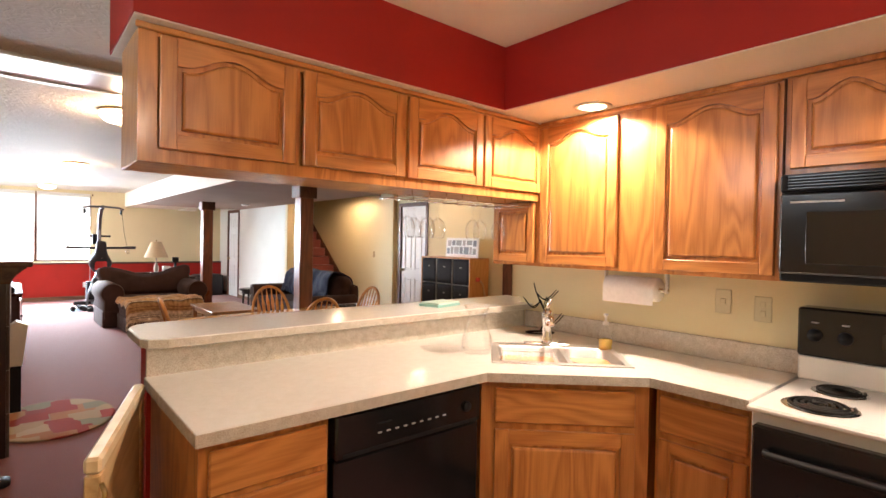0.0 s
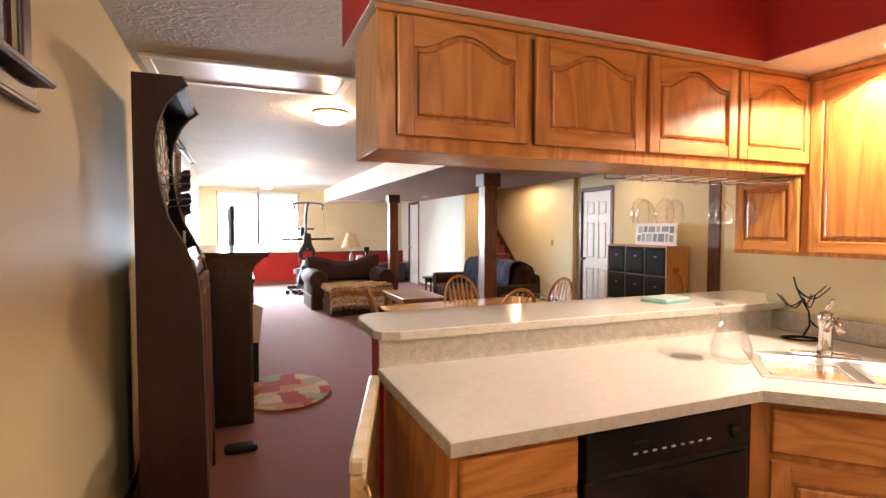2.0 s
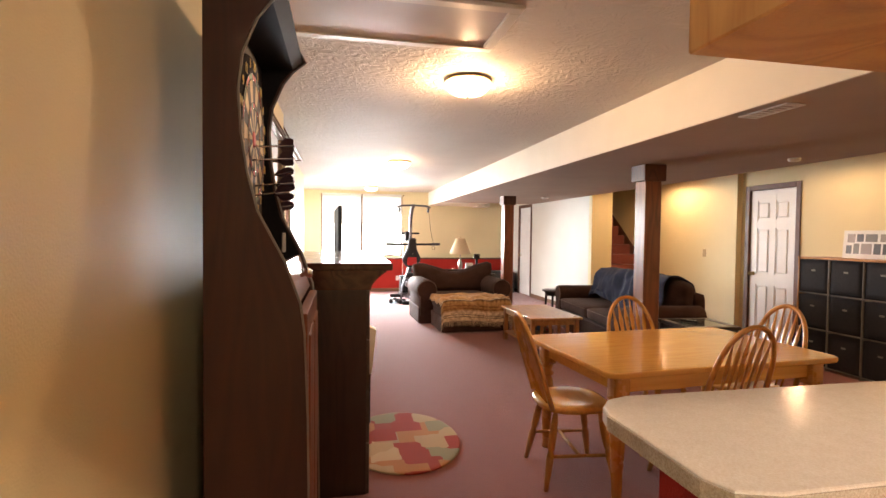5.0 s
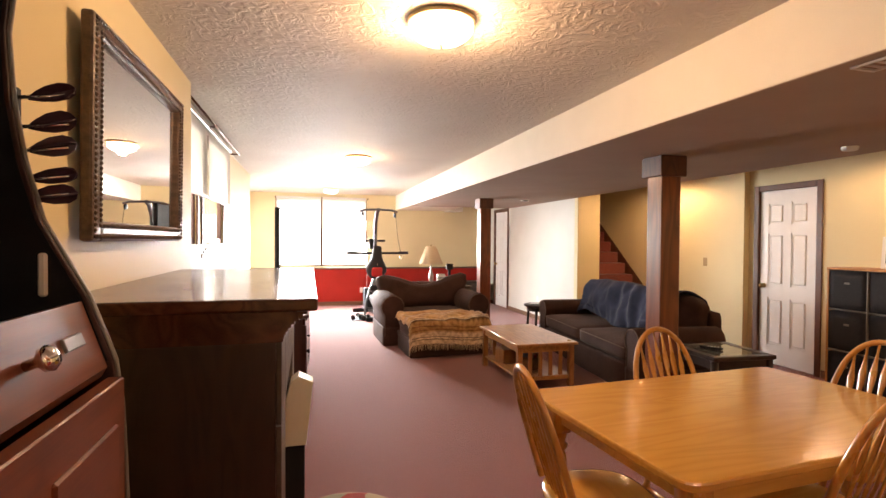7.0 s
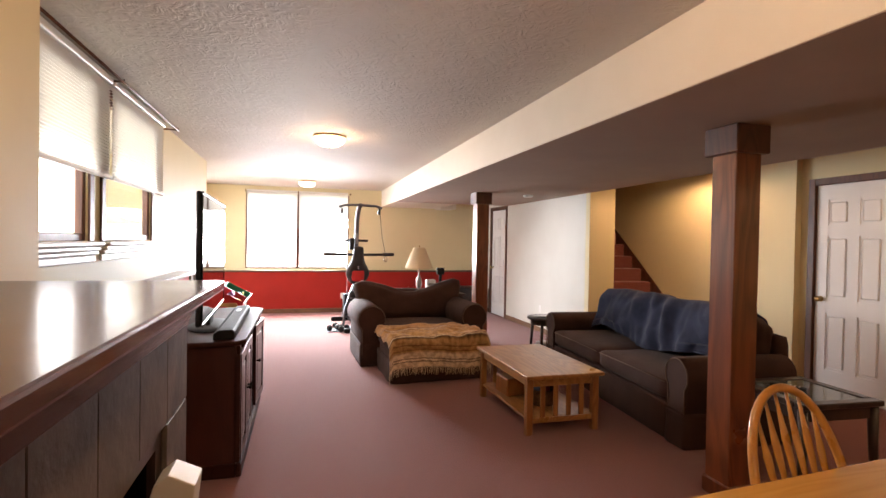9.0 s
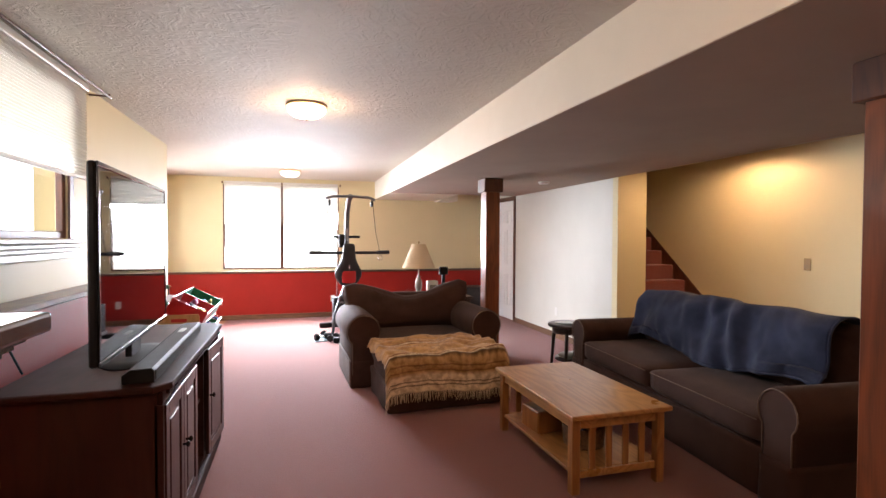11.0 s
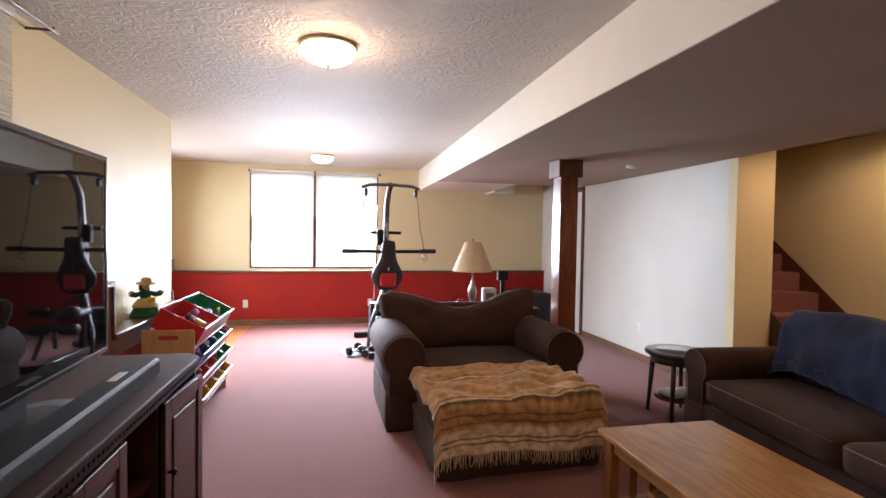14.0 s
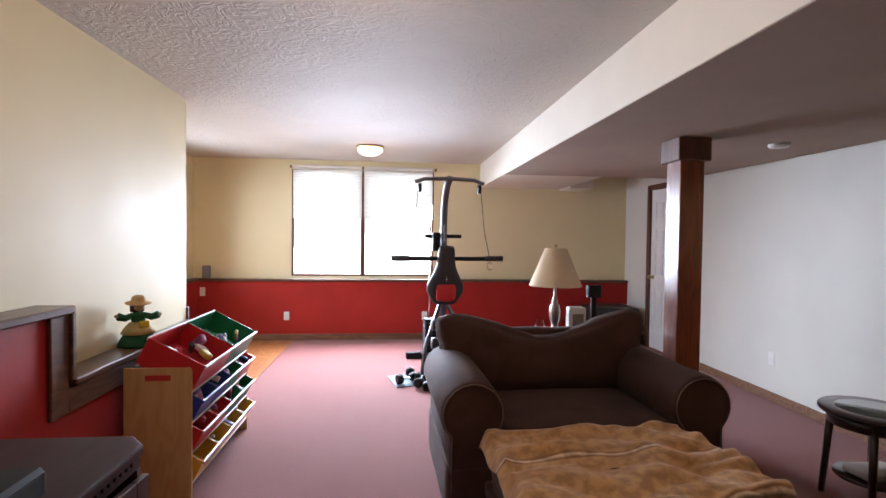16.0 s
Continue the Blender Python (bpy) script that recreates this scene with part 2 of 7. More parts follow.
def prism(bm, poly, lo, hi, axis="y", bev=0.0, m=None):
    """A flat outline, given in the two other axes, pulled from lo to hi along axis."""
    def at(p, h):
        return {"x": (h, p[0], p[1]), "y": (p[0], h, p[1]), "z": (p[0], p[1], h)}[axis]
    b = bmesh.new()
    a = [b.verts.new(at(p, lo)) for p in poly]
    c = [b.verts.new(at(p, hi)) for p in poly]
    k = len(poly)
    caps = [b.faces.new(a), b.faces.new(c)]
    for i in range(k):
        b.faces.new((a[i], a[(i + 1) % k], c[(i + 1) % k], c[i]))
    bmesh.ops.recalc_face_normals(b, faces=b.faces[:])
    if bev:
        bmesh.ops.bevel(b, geom=[e for f in caps for e in f.edges], offset=bev, segments=2, affect="EDGES", profile=0.5)
    return merge(bm, b, m)


def link(name, bm, material, parent=None, label="", smooth=False, weld=False):
    if weld:
        bmesh.ops.remove_doubles(bm, verts=bm.verts[:], dist=1e-5)
    bmesh.ops.recalc_face_normals(bm, faces=bm.faces[:])
    me = bpy.data.meshes.new(name)
    bm.to_mesh(me)
    bm.free()
    me.materials.append(material)
    if smooth:
        me.polygons.foreach_set("use_smooth", [True] * len(me.polygons))
    ob = new(name, me)
    ob.parent = parent
    if label:
        ob["label"] = label
    return ob


def part(name, bm, material, parent, label="", smooth=False):
    return link(name, bm, material, parent, label, smooth)


def thing(name, label, category, m=None, group=""):
    ob = new(name)
    ob.empty_display_size = 0.1
    ob.matrix_world = m or Matrix()
    return tagged(ob, label, category, group)


def single(name, bm, material, label, category, m=None, group="", smooth=False):
    ob = link(name, bm, material, None, label, smooth)
    ob.matrix_world = m or Matrix()
    return tagged(ob, label, category, group)


def setting(name, bm, material, label="", category="", smooth=False):
    return tagged(link(name, bm, material, None, label, smooth), label, category, "", "structure")


def wall_y(bm, x0, x1, y0, y1, z0, z1, holes=()):
    """A wall running along y, cut by holes (y0, y1, z0, z1)."""
    cuts = sorted({y0, y1, *[h[0] for h in holes], *[h[1] for h in holes]})
    for a, b in zip(cuts, cuts[1:]):
        hs = sorted(h[2:] for h in holes if h[0] <= a and h[1] >= b)
        z = z0
        for lo, hi in hs:
            if lo > z:
                box(bm, x0, x1, a, b, z, lo)
            z = hi
        if z < z1:
            box(bm, x0, x1, a, b, z, z1)
    return bm


def wall_x(bm, x0, x1, y0, y1, z0, z1, holes=()):
    b = wall_y(bmesh.new(), y0, y1, x0, x1, z0, z1, holes)
    for v in b.verts:
        v.co.x, v.co.y = v.co.y, v.co.x
    return merge(bm, b)


B = bmesh.new
ZC, ZS, ZR = 2.47, 2.14, 2.37       # main ceiling, dropped soffit, ceiling beside it
YF = 14.33                          # far wall
XA, XB, XAL = -0.66, -0.82, -1.92   # wall beside the mirror, recessed wall, alcove wall
XR, XY, XD = 4.17, 5.36, 5.44       # white wall, wall beside the stairs, door wall
YB = -2.6                           # wall behind

# ---- structure ----
setting("floor", box(B(), -2.2, 5.7, YB - 0.2, YF + 0.2, -0.12, 0.0), M_CARPET, "burgundy cut-pile carpet over the whole basement floor", "floor")
setting("alcove_floor", box(B(), XAL, -0.56, 11.42, YF - 0.14, 0.0, 0.006), M_WOODFLOOR, "orange wooden floor of the window alcove", "floor")
H_KW = (1.1, 2.36, 1.90, 2.36)
H_W1, H_W2 = (6.62, 7.38, 1.42, 2.36), (7.62, 8.68, 1.42, 2.36)
setting("wall_west", wall_y(B(), XA - 0.3, XA, YB, 6.42, 0, ZC, [H_KW]), M_CREAM, "cream painted basement wall", "wall")
setting("wall_west_recess", wall_y(B(), XB - 0.07, XB, 6.42, 11.3, 0, ZC, [H_W1, H_W2]), M_CREAM, "cream painted recessed wall with two windows", "wall")
setting("wall_alcove_south", box(B(), XAL - 0.12, XB - 0.07, 11.16, 11.3, 0, ZC), M_CREAM, "cream alcove wall", "wall")
H_AW = (12.2, 13.7, 0.95, 2.25)
setting("wall_alcove_west", wall_y(B(), XAL - 0.14, XAL, 11.3, YF, 0, ZC, [H_AW]), M_CREAM, "cream alcove wall with a window", "wall")
H_FW = (-0.62, 1.34, 0.87, 2.34)
setting("wall_north", wall_x(B(), XAL - 0.14, 5.6, YF, YF + 0.14, 0, ZC, [H_FW]), M_CREAM, "cream far wall above a red wainscot", "wall")
H_D2 = (12.86, 13.62, 0.0, 2.1)
setting("wall_stair_left", wall_y(B(), XR, 4.56, 10.08, YF, 0, ZC, [H_D2]), M_PALE, "off-white wall between the room and the stairs", "wall")
setting("wall_stair_nib", box(B(), XR, 4.56, 9.98, 10.08, 0, ZC), M_CREAM, "cream end of the wall beside the stairs", "wall")
H_D1 = (7.10, 7.86, 0.0, 2.1)
setting("wall_east", wall_y(B(), XD, XD + 0.14, 2.5, 8.0, 0, ZC, [H_D1]), M_CREAM, "cream wall with a white door", "wall")
setting("wall_east_stair", box(B(), XY, XY + 0.14, 8.0, YF, 0, 3.4), M_CREAM, "cream wall beside the staircase", "wall")
setting("wall_kitchen_east", box(B(), 2.62, 2.76, YB, 2.50, 0, ZC), M_CREAM, "cream kitchen wall behind the stove", "wall")
setting("wall_closing", box(B(), 2.76, 5.6, 2.36, 2.5, 0, ZC), M_CREAM, "plain cream wall", "wall")
setting("wall_south", box(B(), XA - 0.3, 2.62, YB - 0.14, YB, 0, ZC), M_CREAM, "plain cream wall", "wall")
# ceilings
setting("ceiling", box(B(), -2.1, 2.76, YB - 0.14, YF + 0.1, ZC, ZC + 0.12), M_CEIL, "white ceiling with a stomped plaster texture", "ceiling")
setting("ceiling_kitchen", box(B(), XA + 0.002, 1.934, YB + 0.002, 2.039, ZC - 0.006, ZC - 0.001), M_SOFFIT, "smooth cream kitchen ceiling", "ceiling")
bm = B()
box(bm, 2.76, 5.6, 2.4, 9.98, ZR, ZR + 0.2)
box(bm, 2.76, 4.5, 9.98, YF, ZR, ZR + 0.2)
setting("ceiling_east", bm, M_CEIL, "white textured ceiling", "ceiling")
bm = B()
box(bm, 2.0, 4.12, 2.54, 12.75, ZS, ZC + 0.05)
box(bm, 2.0, 3.15, 12.75, YF, ZS, ZC + 0.05)
box(bm, 3.15, 3.47, 13.85, YF, ZS - 0.025, ZC + 0.05)
setting("ceiling_soffit", bm, M_SOFFIT, "boxed-in beam, a long cream soffit dropped below the ceiling", "soffit")
# thin sheet under the soffit, coloured as if in shade
setting("soffit_underside", box(B(), 2.004, 4.116, 2.545, 12.745, ZS - 0.004, ZS + 0.002), M_UNDER_SHADE, "smooth cream underside of the dropped soffit, its shade painted in brown", "soffit")
bm = B()
box(bm, 0.29, 2.62, 2.045, 2.54, 2.14, ZC)
box(bm, 1.94, 2.62, YB, 2.045, 2.14, ZC)
setting("kitchen_soffit", bm, M_SOFFIT, "cream underside of the kitchen soffit", "soffit")
bm = B()
box(bm, 0.287, 1.937, 2.041, 2.046, 2.145, ZC)
box(bm, 1.936, 1.941, YB, 2.041, 2.145, ZC)
box(bm, 0.286, 0.291, 2.046, 2.54, 2.145, ZC)
setting("red_soffit_face", bm, M_RED, "deep red painted face of the kitchen soffit", "soffit")


# ---- windows, doors and trim ----
def window(name, axis, at, lo, hi, z0, z1, into, mullions, label, sill=True, frame_mat=None, sill_mat=None, deep=0.10):
    """A framed window in a wall; axis is the way it runs, at its room face, into the way out of the room."""
    fm = frame_mat or M_TRIM
    sm = sill_mat or fm
    root = tagged(thing(name, label, "window"), kind="structure")

    def put(bm, a0, a1, d0, d1, c0, c1, bev=0.004):
        d0, d1 = at + into * d0, at + into * d1
        d0, d1 = min(d0, d1), max(d0, d1)
        return box(bm, a0, a1, d0, d1, c0, c1, bev) if axis == "x" else box(bm, d0, d1, a0, a1, c0, c1, bev)
    fr = B()
    w = 0.045 if sill else 0.028
    for a0, a1, c0, c1 in ((lo, lo + w, z0, z1), (hi - w, hi, z0, z1), (lo + w, hi - w, z1 - w, z1), (lo + w, hi - w, z0, z0 + w)):
        put(fr, a0, a1, 0.01, deep, c0, c1)
    part("window_frame", fr, fm, root)
    ca = B()
    for a0, a1, c0, c1 in ((lo - 0.06, lo + 0.006, z0 - 0.02, z1 + 0.06), (hi - 0.006, hi + 0.06, z0 - 0.02, z1 + 0.06), (lo + 0.006, hi - 0.006, z1 - 0.006, z1 + 0.06)):
        put(ca, a0, a1, -0.016, -0.002, c0, c1)
    if sill:
        part("casing", ca, fm, root)
    else:
        ca.free()
    edges = [lo + w] + [e for m_ in mullions for e in (m_ - 0.03, m_ + 0.03)] + [hi - w]
    for m_ in mullions:
        part("mullion", put(B(), m_ - 0.03, m_ + 0.03, 0.015, deep - 0.01, z0 + w, z1 - w), fm, root)
    for a, b in zip(edges[::2], edges[1::2]):
        p = part("pane", put(B(), a, b, deep * 0.5, deep * 0.5 + 0.006, z0 + w, z1 - w, 0), M_GLASS, root)
        p.visible_shadow = False
    if sill:
        part("sill", put(B(), lo - 0.08, hi + 0.08, -0.07, 0.012, z0 - 0.03, z0 - 0.002, 0.008), sm, root)
        steps = ((0.052, 0.056, 0.0305), (0.036, 0.082, 0.0565), (0.02, 0.125, 0.0825)) if sill_mat else ((0.02, 0.085, 0.0305), (0.032, 0.105, 0.0855))
        for dep, c0, c1 in steps:
            part("apron", put(B(), lo - 0.07, hi + 0.07, -dep, -0.003, z0 - c0, z0 - c1, 0.006), sm, root)
    return root


M_DARKFRAME = oak("dark_window_wood", (0.055, 0.024, 0.013), (0.034, 0.015, 0.009), "y", 0.45, 0.04)
window("window_1", "x", YF, -0.62, 1.34, 0.87, 2.34, 1, [0.35], "wide dark-framed window in the far wall", sill=False)
window("window_2", "y", XB, 6.62, 7.38, 1.42, 2.36, -1, [], "dark-framed window half covered by a shade", sill_mat=M_WHITE, deep=0.05)
window("window_3", "y", XB, 7.62, 8.68, 1.42, 2.36, -1, [], "dark-framed window half covered by a shade", sill_mat=M_WHITE, deep=0.05)
window("window_4", "y", XAL, 12.2, 13.7, 0.95, 2.25, -1, [12.95], "dark-framed window in the alcove")
window("window_5", "y", XA, 1.1, 2.36, 1.90, 2.36, -1, [1.7], "small dark-framed window high in the kitchen wall", frame_mat=M_DARKFRAME)
for nm, bm in (("backdrop_north", box(B(), -3.5, 4.5, 16.0, 16.05, -1.0, 4.5)), ("backdrop_alcove", box(B(), -3.6, -3.55, 11.4, 15.5, -1.0, 4.5)),
               ("backdrop_west", box(B(), -2.3, -2.25, 0.0, 10.5, 0.0, 4.0))):
    setting(nm, bm, M_OUT, "overcast daylight outside the window", "backdrop")


def panel_door(root, axis, at, lo, hi, z1, out, knob_at_lo):
    """A white six-panel door leaf with casing and knob; out is the way into the room."""
    def put(bm, a0, a1, d0, d1, c0, c1, bev=0.0):
        d = sorted((at + out * d0, at + out * d1))
        return box(bm, a0, a1, d[0], d[1], c0, c1, bev) if axis == "x" else box(bm, d[0], d[1], a0, a1, c0, c1, bev)
    w = hi - lo
    leaf = part("leaf", put(B(), lo, hi, -0.05, -0.022, 0.012, z1), M_WHITE, root)
    st, mid = 0.115 * w / 0.76, 0.1 * w / 0.76
    rows = [(0.0, 0.24), (0.80, 0.95), (1.57, 1.68), (1.93, z1)]
    bm = B()
    for a0, a1 in ((lo, lo + st), ((lo + hi) / 2 - mid / 2, (lo + hi) / 2 + mid / 2), (hi - st, hi)):
        put(bm, a0, a1, -0.022, -0.012, 0.012, z1)
    for c0, c1 in rows:
        for a0, a1 in ((lo + st, (lo + hi) / 2 - mid / 2), ((lo + hi) / 2 + mid / 2, hi - st)):
            put(bm, a0, a1, -0.022, -0.0125, max(c0, 0.012), c1)
    part("stiles_and_rails", bm, M_WHITE, leaf)
    for (_, c0), (c1, _) in zip(rows, rows[1:]):
        for a0, a1 in ((lo + st, (lo + hi) / 2 - mid / 2), ((lo + hi) / 2 + mid / 2, hi - st)):
            part("panel", put(B(), a0 + 0.025, a1 - 0.025, -0.024, -0.013, c0 + 0.025, c1 - 0.025, 0.0105), M_WHITE, leaf)
    ka = lo + 0.06 if knob_at_lo else hi - 0.06
    kb = B()
    prof = [(0.028, 0.0), (0.028, 0.006), (0.012, 0.010), (0.011, 0.03), (0.024, 0.038), (0.029, 0.05), (0.024, 0.062), (0.0, 0.066)]
    turn = pose(ka, at - 0.012 * out, 0.94, -90 * out, 0, 0) if axis == "x" else pose(at - 0.012 * out, ka, 0.94, 0, 90 * out, 0)
    lathe(kb, prof, m=turn)
    part("door_knob", kb, M_BRASS, root, "small brass knob")
    ca = B()
    for a0, a1, c0, c1 in ((lo - 0.075, lo - 0.005, 0, z1 + 0.07), (hi + 0.005, hi + 0.075, 0, z1 + 0.07), (lo - 0.005, hi + 0.005, z1 + 0.004, z1 + 0.07)):
        put(ca, a0, a1, 0.002, 0.018, c0, c1, 0.005)
    part("casing", ca, M_TRIM, root)
    ja = B()
    for a0, a1, c0, c1 in ((lo - 0.02, lo - 0.003, 0, z1 + 0.012), (hi + 0.003, hi + 0.02, 0, z1 + 0.012), (lo - 0.003, hi + 0.003, z1 + 0.002, z1 + 0.012)):
        put(ja, a0, a1, -0.12, 0.002, c0, c1)
    part("jamb", ja, M_TRIM, root)
    for hz in (0.25, 1.05, 1.85):
        ha = hi - 0.004 if knob_at_lo else lo - 0.004
        part("hinge", put(B(), ha, ha + 0.008, -0.02, -0.006, hz - 0.045, hz + 0.045), M_BRASS, root)


for nm, axis, at, lo, hi, out, kl in (("door_1", "y", XD, 7.12, 7.84, -1, False), ("door_2", "y", XR, 12.88, 13.60, -1, False)):
    panel_door(tagged(thing(nm, "closed white six-panel door in dark wooden casing", "door"), kind="structure"), axis, at, lo, hi, 2.08, out, kl)

# dark post in the door wall beside the shelf
setting("trim_post", box(B(), XD - 0.03, XD, 5.10, 5.27, 0, 2.2, 0.006), M_TRIM, "dark wooden post beside the door", "trim")

# red wainscot and its wooden cap under the windows
bm = B()
box(bm, XAL, XR, YF - 0.10, YF, 0, 0.80)
setting("wainscot_north", bm, M_RED, "red painted lower wall below the far window", "wall")
setting("cap_north", box(B(), XAL, XR, YF - 0.125, YF - 0.002, 0.80, 0.835, 0.007), M_TRIMX, "dark wooden ledge on the red lower wall", "ledge")
setting("wainscot_alcove", box(B(), XAL, XAL + 0.10, 11.3, YF - 0.10, 0, 0.80), M_RED, "red painted lower wall of the alcove", "wall")
setting("cap_alcove", box(B(), XAL + 0.002, XAL + 0.125, 11.32, YF - 0.13, 0.80, 0.835, 0.007), M_TRIMY, "dark wooden ledge in the alcove", "ledge")
bm = B()
box(bm, XB, -0.675, 6.42, 9.6, 0, 1.07)
box(bm, XB, -0.675, 9.6, 11.3, 0, 0.735)
setting("wainscot_west", bm, M_RED, "red painted stepped lower wall", "wall")
bm = B()
box(bm, XB + 0.002, -0.64, 6.45, 9.63, 1.07, 1.105, 0.007)
box(bm, XB + 0.002, -0.64, 9.632, 11.31, 0.735, 0.77, 0.007)
box(bm, XB + 0.002, -0.64, 9.602, 9.631, 0.77, 1.07, 0.004)
setting("cap_west", bm, M_TRIMY, "dark wooden stepped ledge on the red lower wall", "ledge")
bm = B()
box(bm, -0.674, -0.655, 9.48, 9.60, 0.62, 1.069, 0.004)
box(bm, -0.674, -0.655, 9.60, 11.3, 0.62, 0.734, 0.004)
setting("trim_west", bm, M_TRIMY, "dark wooden trim below the stepped ledge", "trim")
setting("trim_alcove_corner", box(B(), XB - 0.02, XB + 0.012, 11.302, 11.325, 0, 0.86, 0.003), M_TRIM, "dark corner trim", "trim")

# baseboards
for nm, args in (("baseboard_north", (XAL + 0.1, XR, YF - 0.115, YF - 0.101, 0, 0.085)), ("baseboard_stair", (XR - 0.014, XR - 0.001, 9.98, 12.80, 0, 0.085)),
                 ("baseboard_stair_far", (XR - 0.014, XR - 0.001, 13.68, YF - 0.12, 0, 0.085)), ("baseboard_nib", (XR - 0.014, 4.56, 9.966, 9.979, 0, 0.085)),
                 ("baseboard_east", (XD - 0.014, XD - 0.001, 5.4, 7.04, 0, 0.085)), ("baseboard_west", (XA + 0.001, XA + 0.013, YB, 6.42, 0, 0.085))):
    setting(nm, box(B(), *args, 0.004), M_BASE, "stained wooden baseboard", "baseboard")

# wooden posts under the soffit
for k, (cx, cy) in enumerate(((2.81, 6.28), (2.82, 10.58))):
    root = thing("wooden_post", "square cherry-stained wooden post with a dark capital", "post", pose(cx, cy, 0), "posts under the soffit")
    part("shaft", box(B(), -0.088, 0.088, -0.088, 0.088, 0.0, 2.0, 0.006), M_POST, root)
    bm = B()
    box(bm, -0.118, 0.118, -0.118, 0.118, 1.975, ZS - 0.006, 0.006)
    part("capital", bm, M_TRIM, root)
    bm = B()
    box(bm, -0.10, 0.10, -0.10, 0.10, 0.0, 0.10, 0.008)
    part("foot", bm, M_POST, root)

# staircase
root = thing("staircase", "carpeted staircase going up between two walls", "stairs", pose(4.96, 9.35, 0))
for i in range(14):
    part("step", box(B(), -0.39, 0.385, i * 0.215, i * 0.215 + 0.24, 0 if i == 0 else i * 0.182 - 0.02, (i + 1) * 0.182, 0.012), M_CARPET, root)
for sx in (-0.398, 0.388):
    bm = B()
    prism(bm, [(-0.06, 0.0), (0.30, 0.0), (3.0, 2.27), (3.0, 2.62), (2.9, 2.62), (-0.06, 0.22)], sx - 0.008, sx + 0.008, "x")
    part("stringer", bm, M_TRIM, root, "dark wooden stringer board")
setting("stair_ceiling", box(B(), 4.5, 5.6, 11.6, YF, 3.2, 3.3), M_CEIL, "white ceiling above the stairs", "ceiling")
setting("stair_header", box(B(), 4.5, 5.6, 9.9, 11.6, ZR, 3.3), M_CREAM, "cream wall above the stair opening", "wall")

# ---- ceiling fixtures ----
M_OPAL = glow("opal_glass_lit", (1.0, 0.84, 0.60), 14.0)
M_OPALDIM = glow("opal_glass_dim", (1.0, 0.93, 0.82), 3.0)
M_CANLIT = glow("can_lens_lit", (1.0, 0.78, 0.48), 14.0)
M_ANTIQUE = mat("antique_brass_ring", (0.62, 0.50, 0.32), 0.4, 1.0)
M_WPLASTIC = mat("white_plastic", (0.72, 0.71, 0.67), 0.4, second=(0.69, 0.68, 0.64), scale=4)
for lx, ly, mm in ((0.66, 5.08, M_OPAL), (0.66, 9.03, M_OPAL), (0.5, 13.14, M_OPALDIM)):
    root = thing("ceiling_dome_light", "round frosted glass ceiling light with a brass ring", "ceiling light", pose(lx, ly, ZC), "ceiling dome lights")
    part("ring", lathe(B(), [(0.10, -0.001), (0.150, -0.001), (0.158, -0.008), (0.155, -0.018), (0.146, -0.022), (0.10, -0.02)], n=40), M_ANTIQUE, root, "antique brass ring", True)
    d = part("shade", lathe(B(), [(0.147, -0.033), (0.143, -0.052), (0.125, -0.075), (0.095, -0.093), (0.055, -0.104), (0.0, -0.108)], n=40, caps=False), mm, root, "glowing frosted glass bowl", True)
    d.visible_shadow = False
    part("finial", lathe(B(), [(0.0, -0.107), (0.010, -0.108), (0.012, -0.116), (0.006, -0.122), (0.008, -0.128), (0.0, -0.132)], n=12), M_ANTIQUE, root, "", True)
# Fixtures at y 0.1 and x 4.75 belong to the unseen cans.
for px, py, pz in ((2.18, 1.68, 2.14), (2.18, 0.1, 2.14), (4.85, 9.1, ZR), (4.75, 6.4, ZR), (4.75, 4.2, ZR)):
    root = thing("recessed_light", "lit recessed can light with a white trim ring", "ceiling light", pose(px, py, pz), "recessed lights")
    part("trim_ring", lathe(B(), [(0.066, -0.001), (0.092, -0.001), (0.09, -0.006), (0.07, -0.008), (0.066, -0.004)], n=32), M_WPLASTIC, root, "", True)
    d = part("lens", lathe(B(), [(0.0, -0.003), (0.066, -0.003), (0.06, -0.006), (0.0, -0.007)], n=28), M_CANLIT, root, "glowing lens")
    d.visible_shadow = False
root = thing("kitchen_ceiling_light", "round frosted glass kitchen ceiling light", "ceiling light", pose(0.7, -0.9, ZC))
part("ring", lathe(B(), [(0.10, -0.001), (0.158, -0.001), (0.168, -0.012), (0.165, -0.026), (0.150, -0.032), (0.10, -0.03)], n=40), M_ANTIQUE, root, "", True)
d = part("shade", lathe(B(), [(0.147, -0.033), (0.143, -0.052), (0.125, -0.075), (0.095, -0.093), (0.0, -0.108)], n=40, caps=False), M_OPAL, root, "", True)
d.visible_shadow = False
M_IVORY = mat("ivory_plastic", (0.60, 0.53, 0.33), 0.45, second=(0.57, 0.50, 0.31), scale=4)
M_TANPLATE = mat("tan_switch_plate", (0.38, 0.27, 0.11), 0.45, second=(0.34, 0.24, 0.10), scale=6)
M_PANEL = mat("satin_white_panel", (0.70, 0.71, 0.74), 0.22, second=(0.66, 0.67, 0.70), scale=2)
root = thing("ceiling_access_panel", "white framed access panel in the ceiling", "ceiling panel", pose(0, 0, ZC))
bm = B()
for a in ((-0.62, 0.64, 3.95, 4.01), (-0.62, 0.64, 4.45, 4.51), (-0.62, -0.56, 4.01, 4.45), (0.58, 0.64, 4.01, 4.45)):
    box(bm, *a, -0.022, -0.001, 0.005)
part("frame", bm, M_WPLASTIC, root)
part("panel", box(B(), -0.56, 0.58, 4.01, 4.45, -0.012, -0.001), M_PANEL, root)
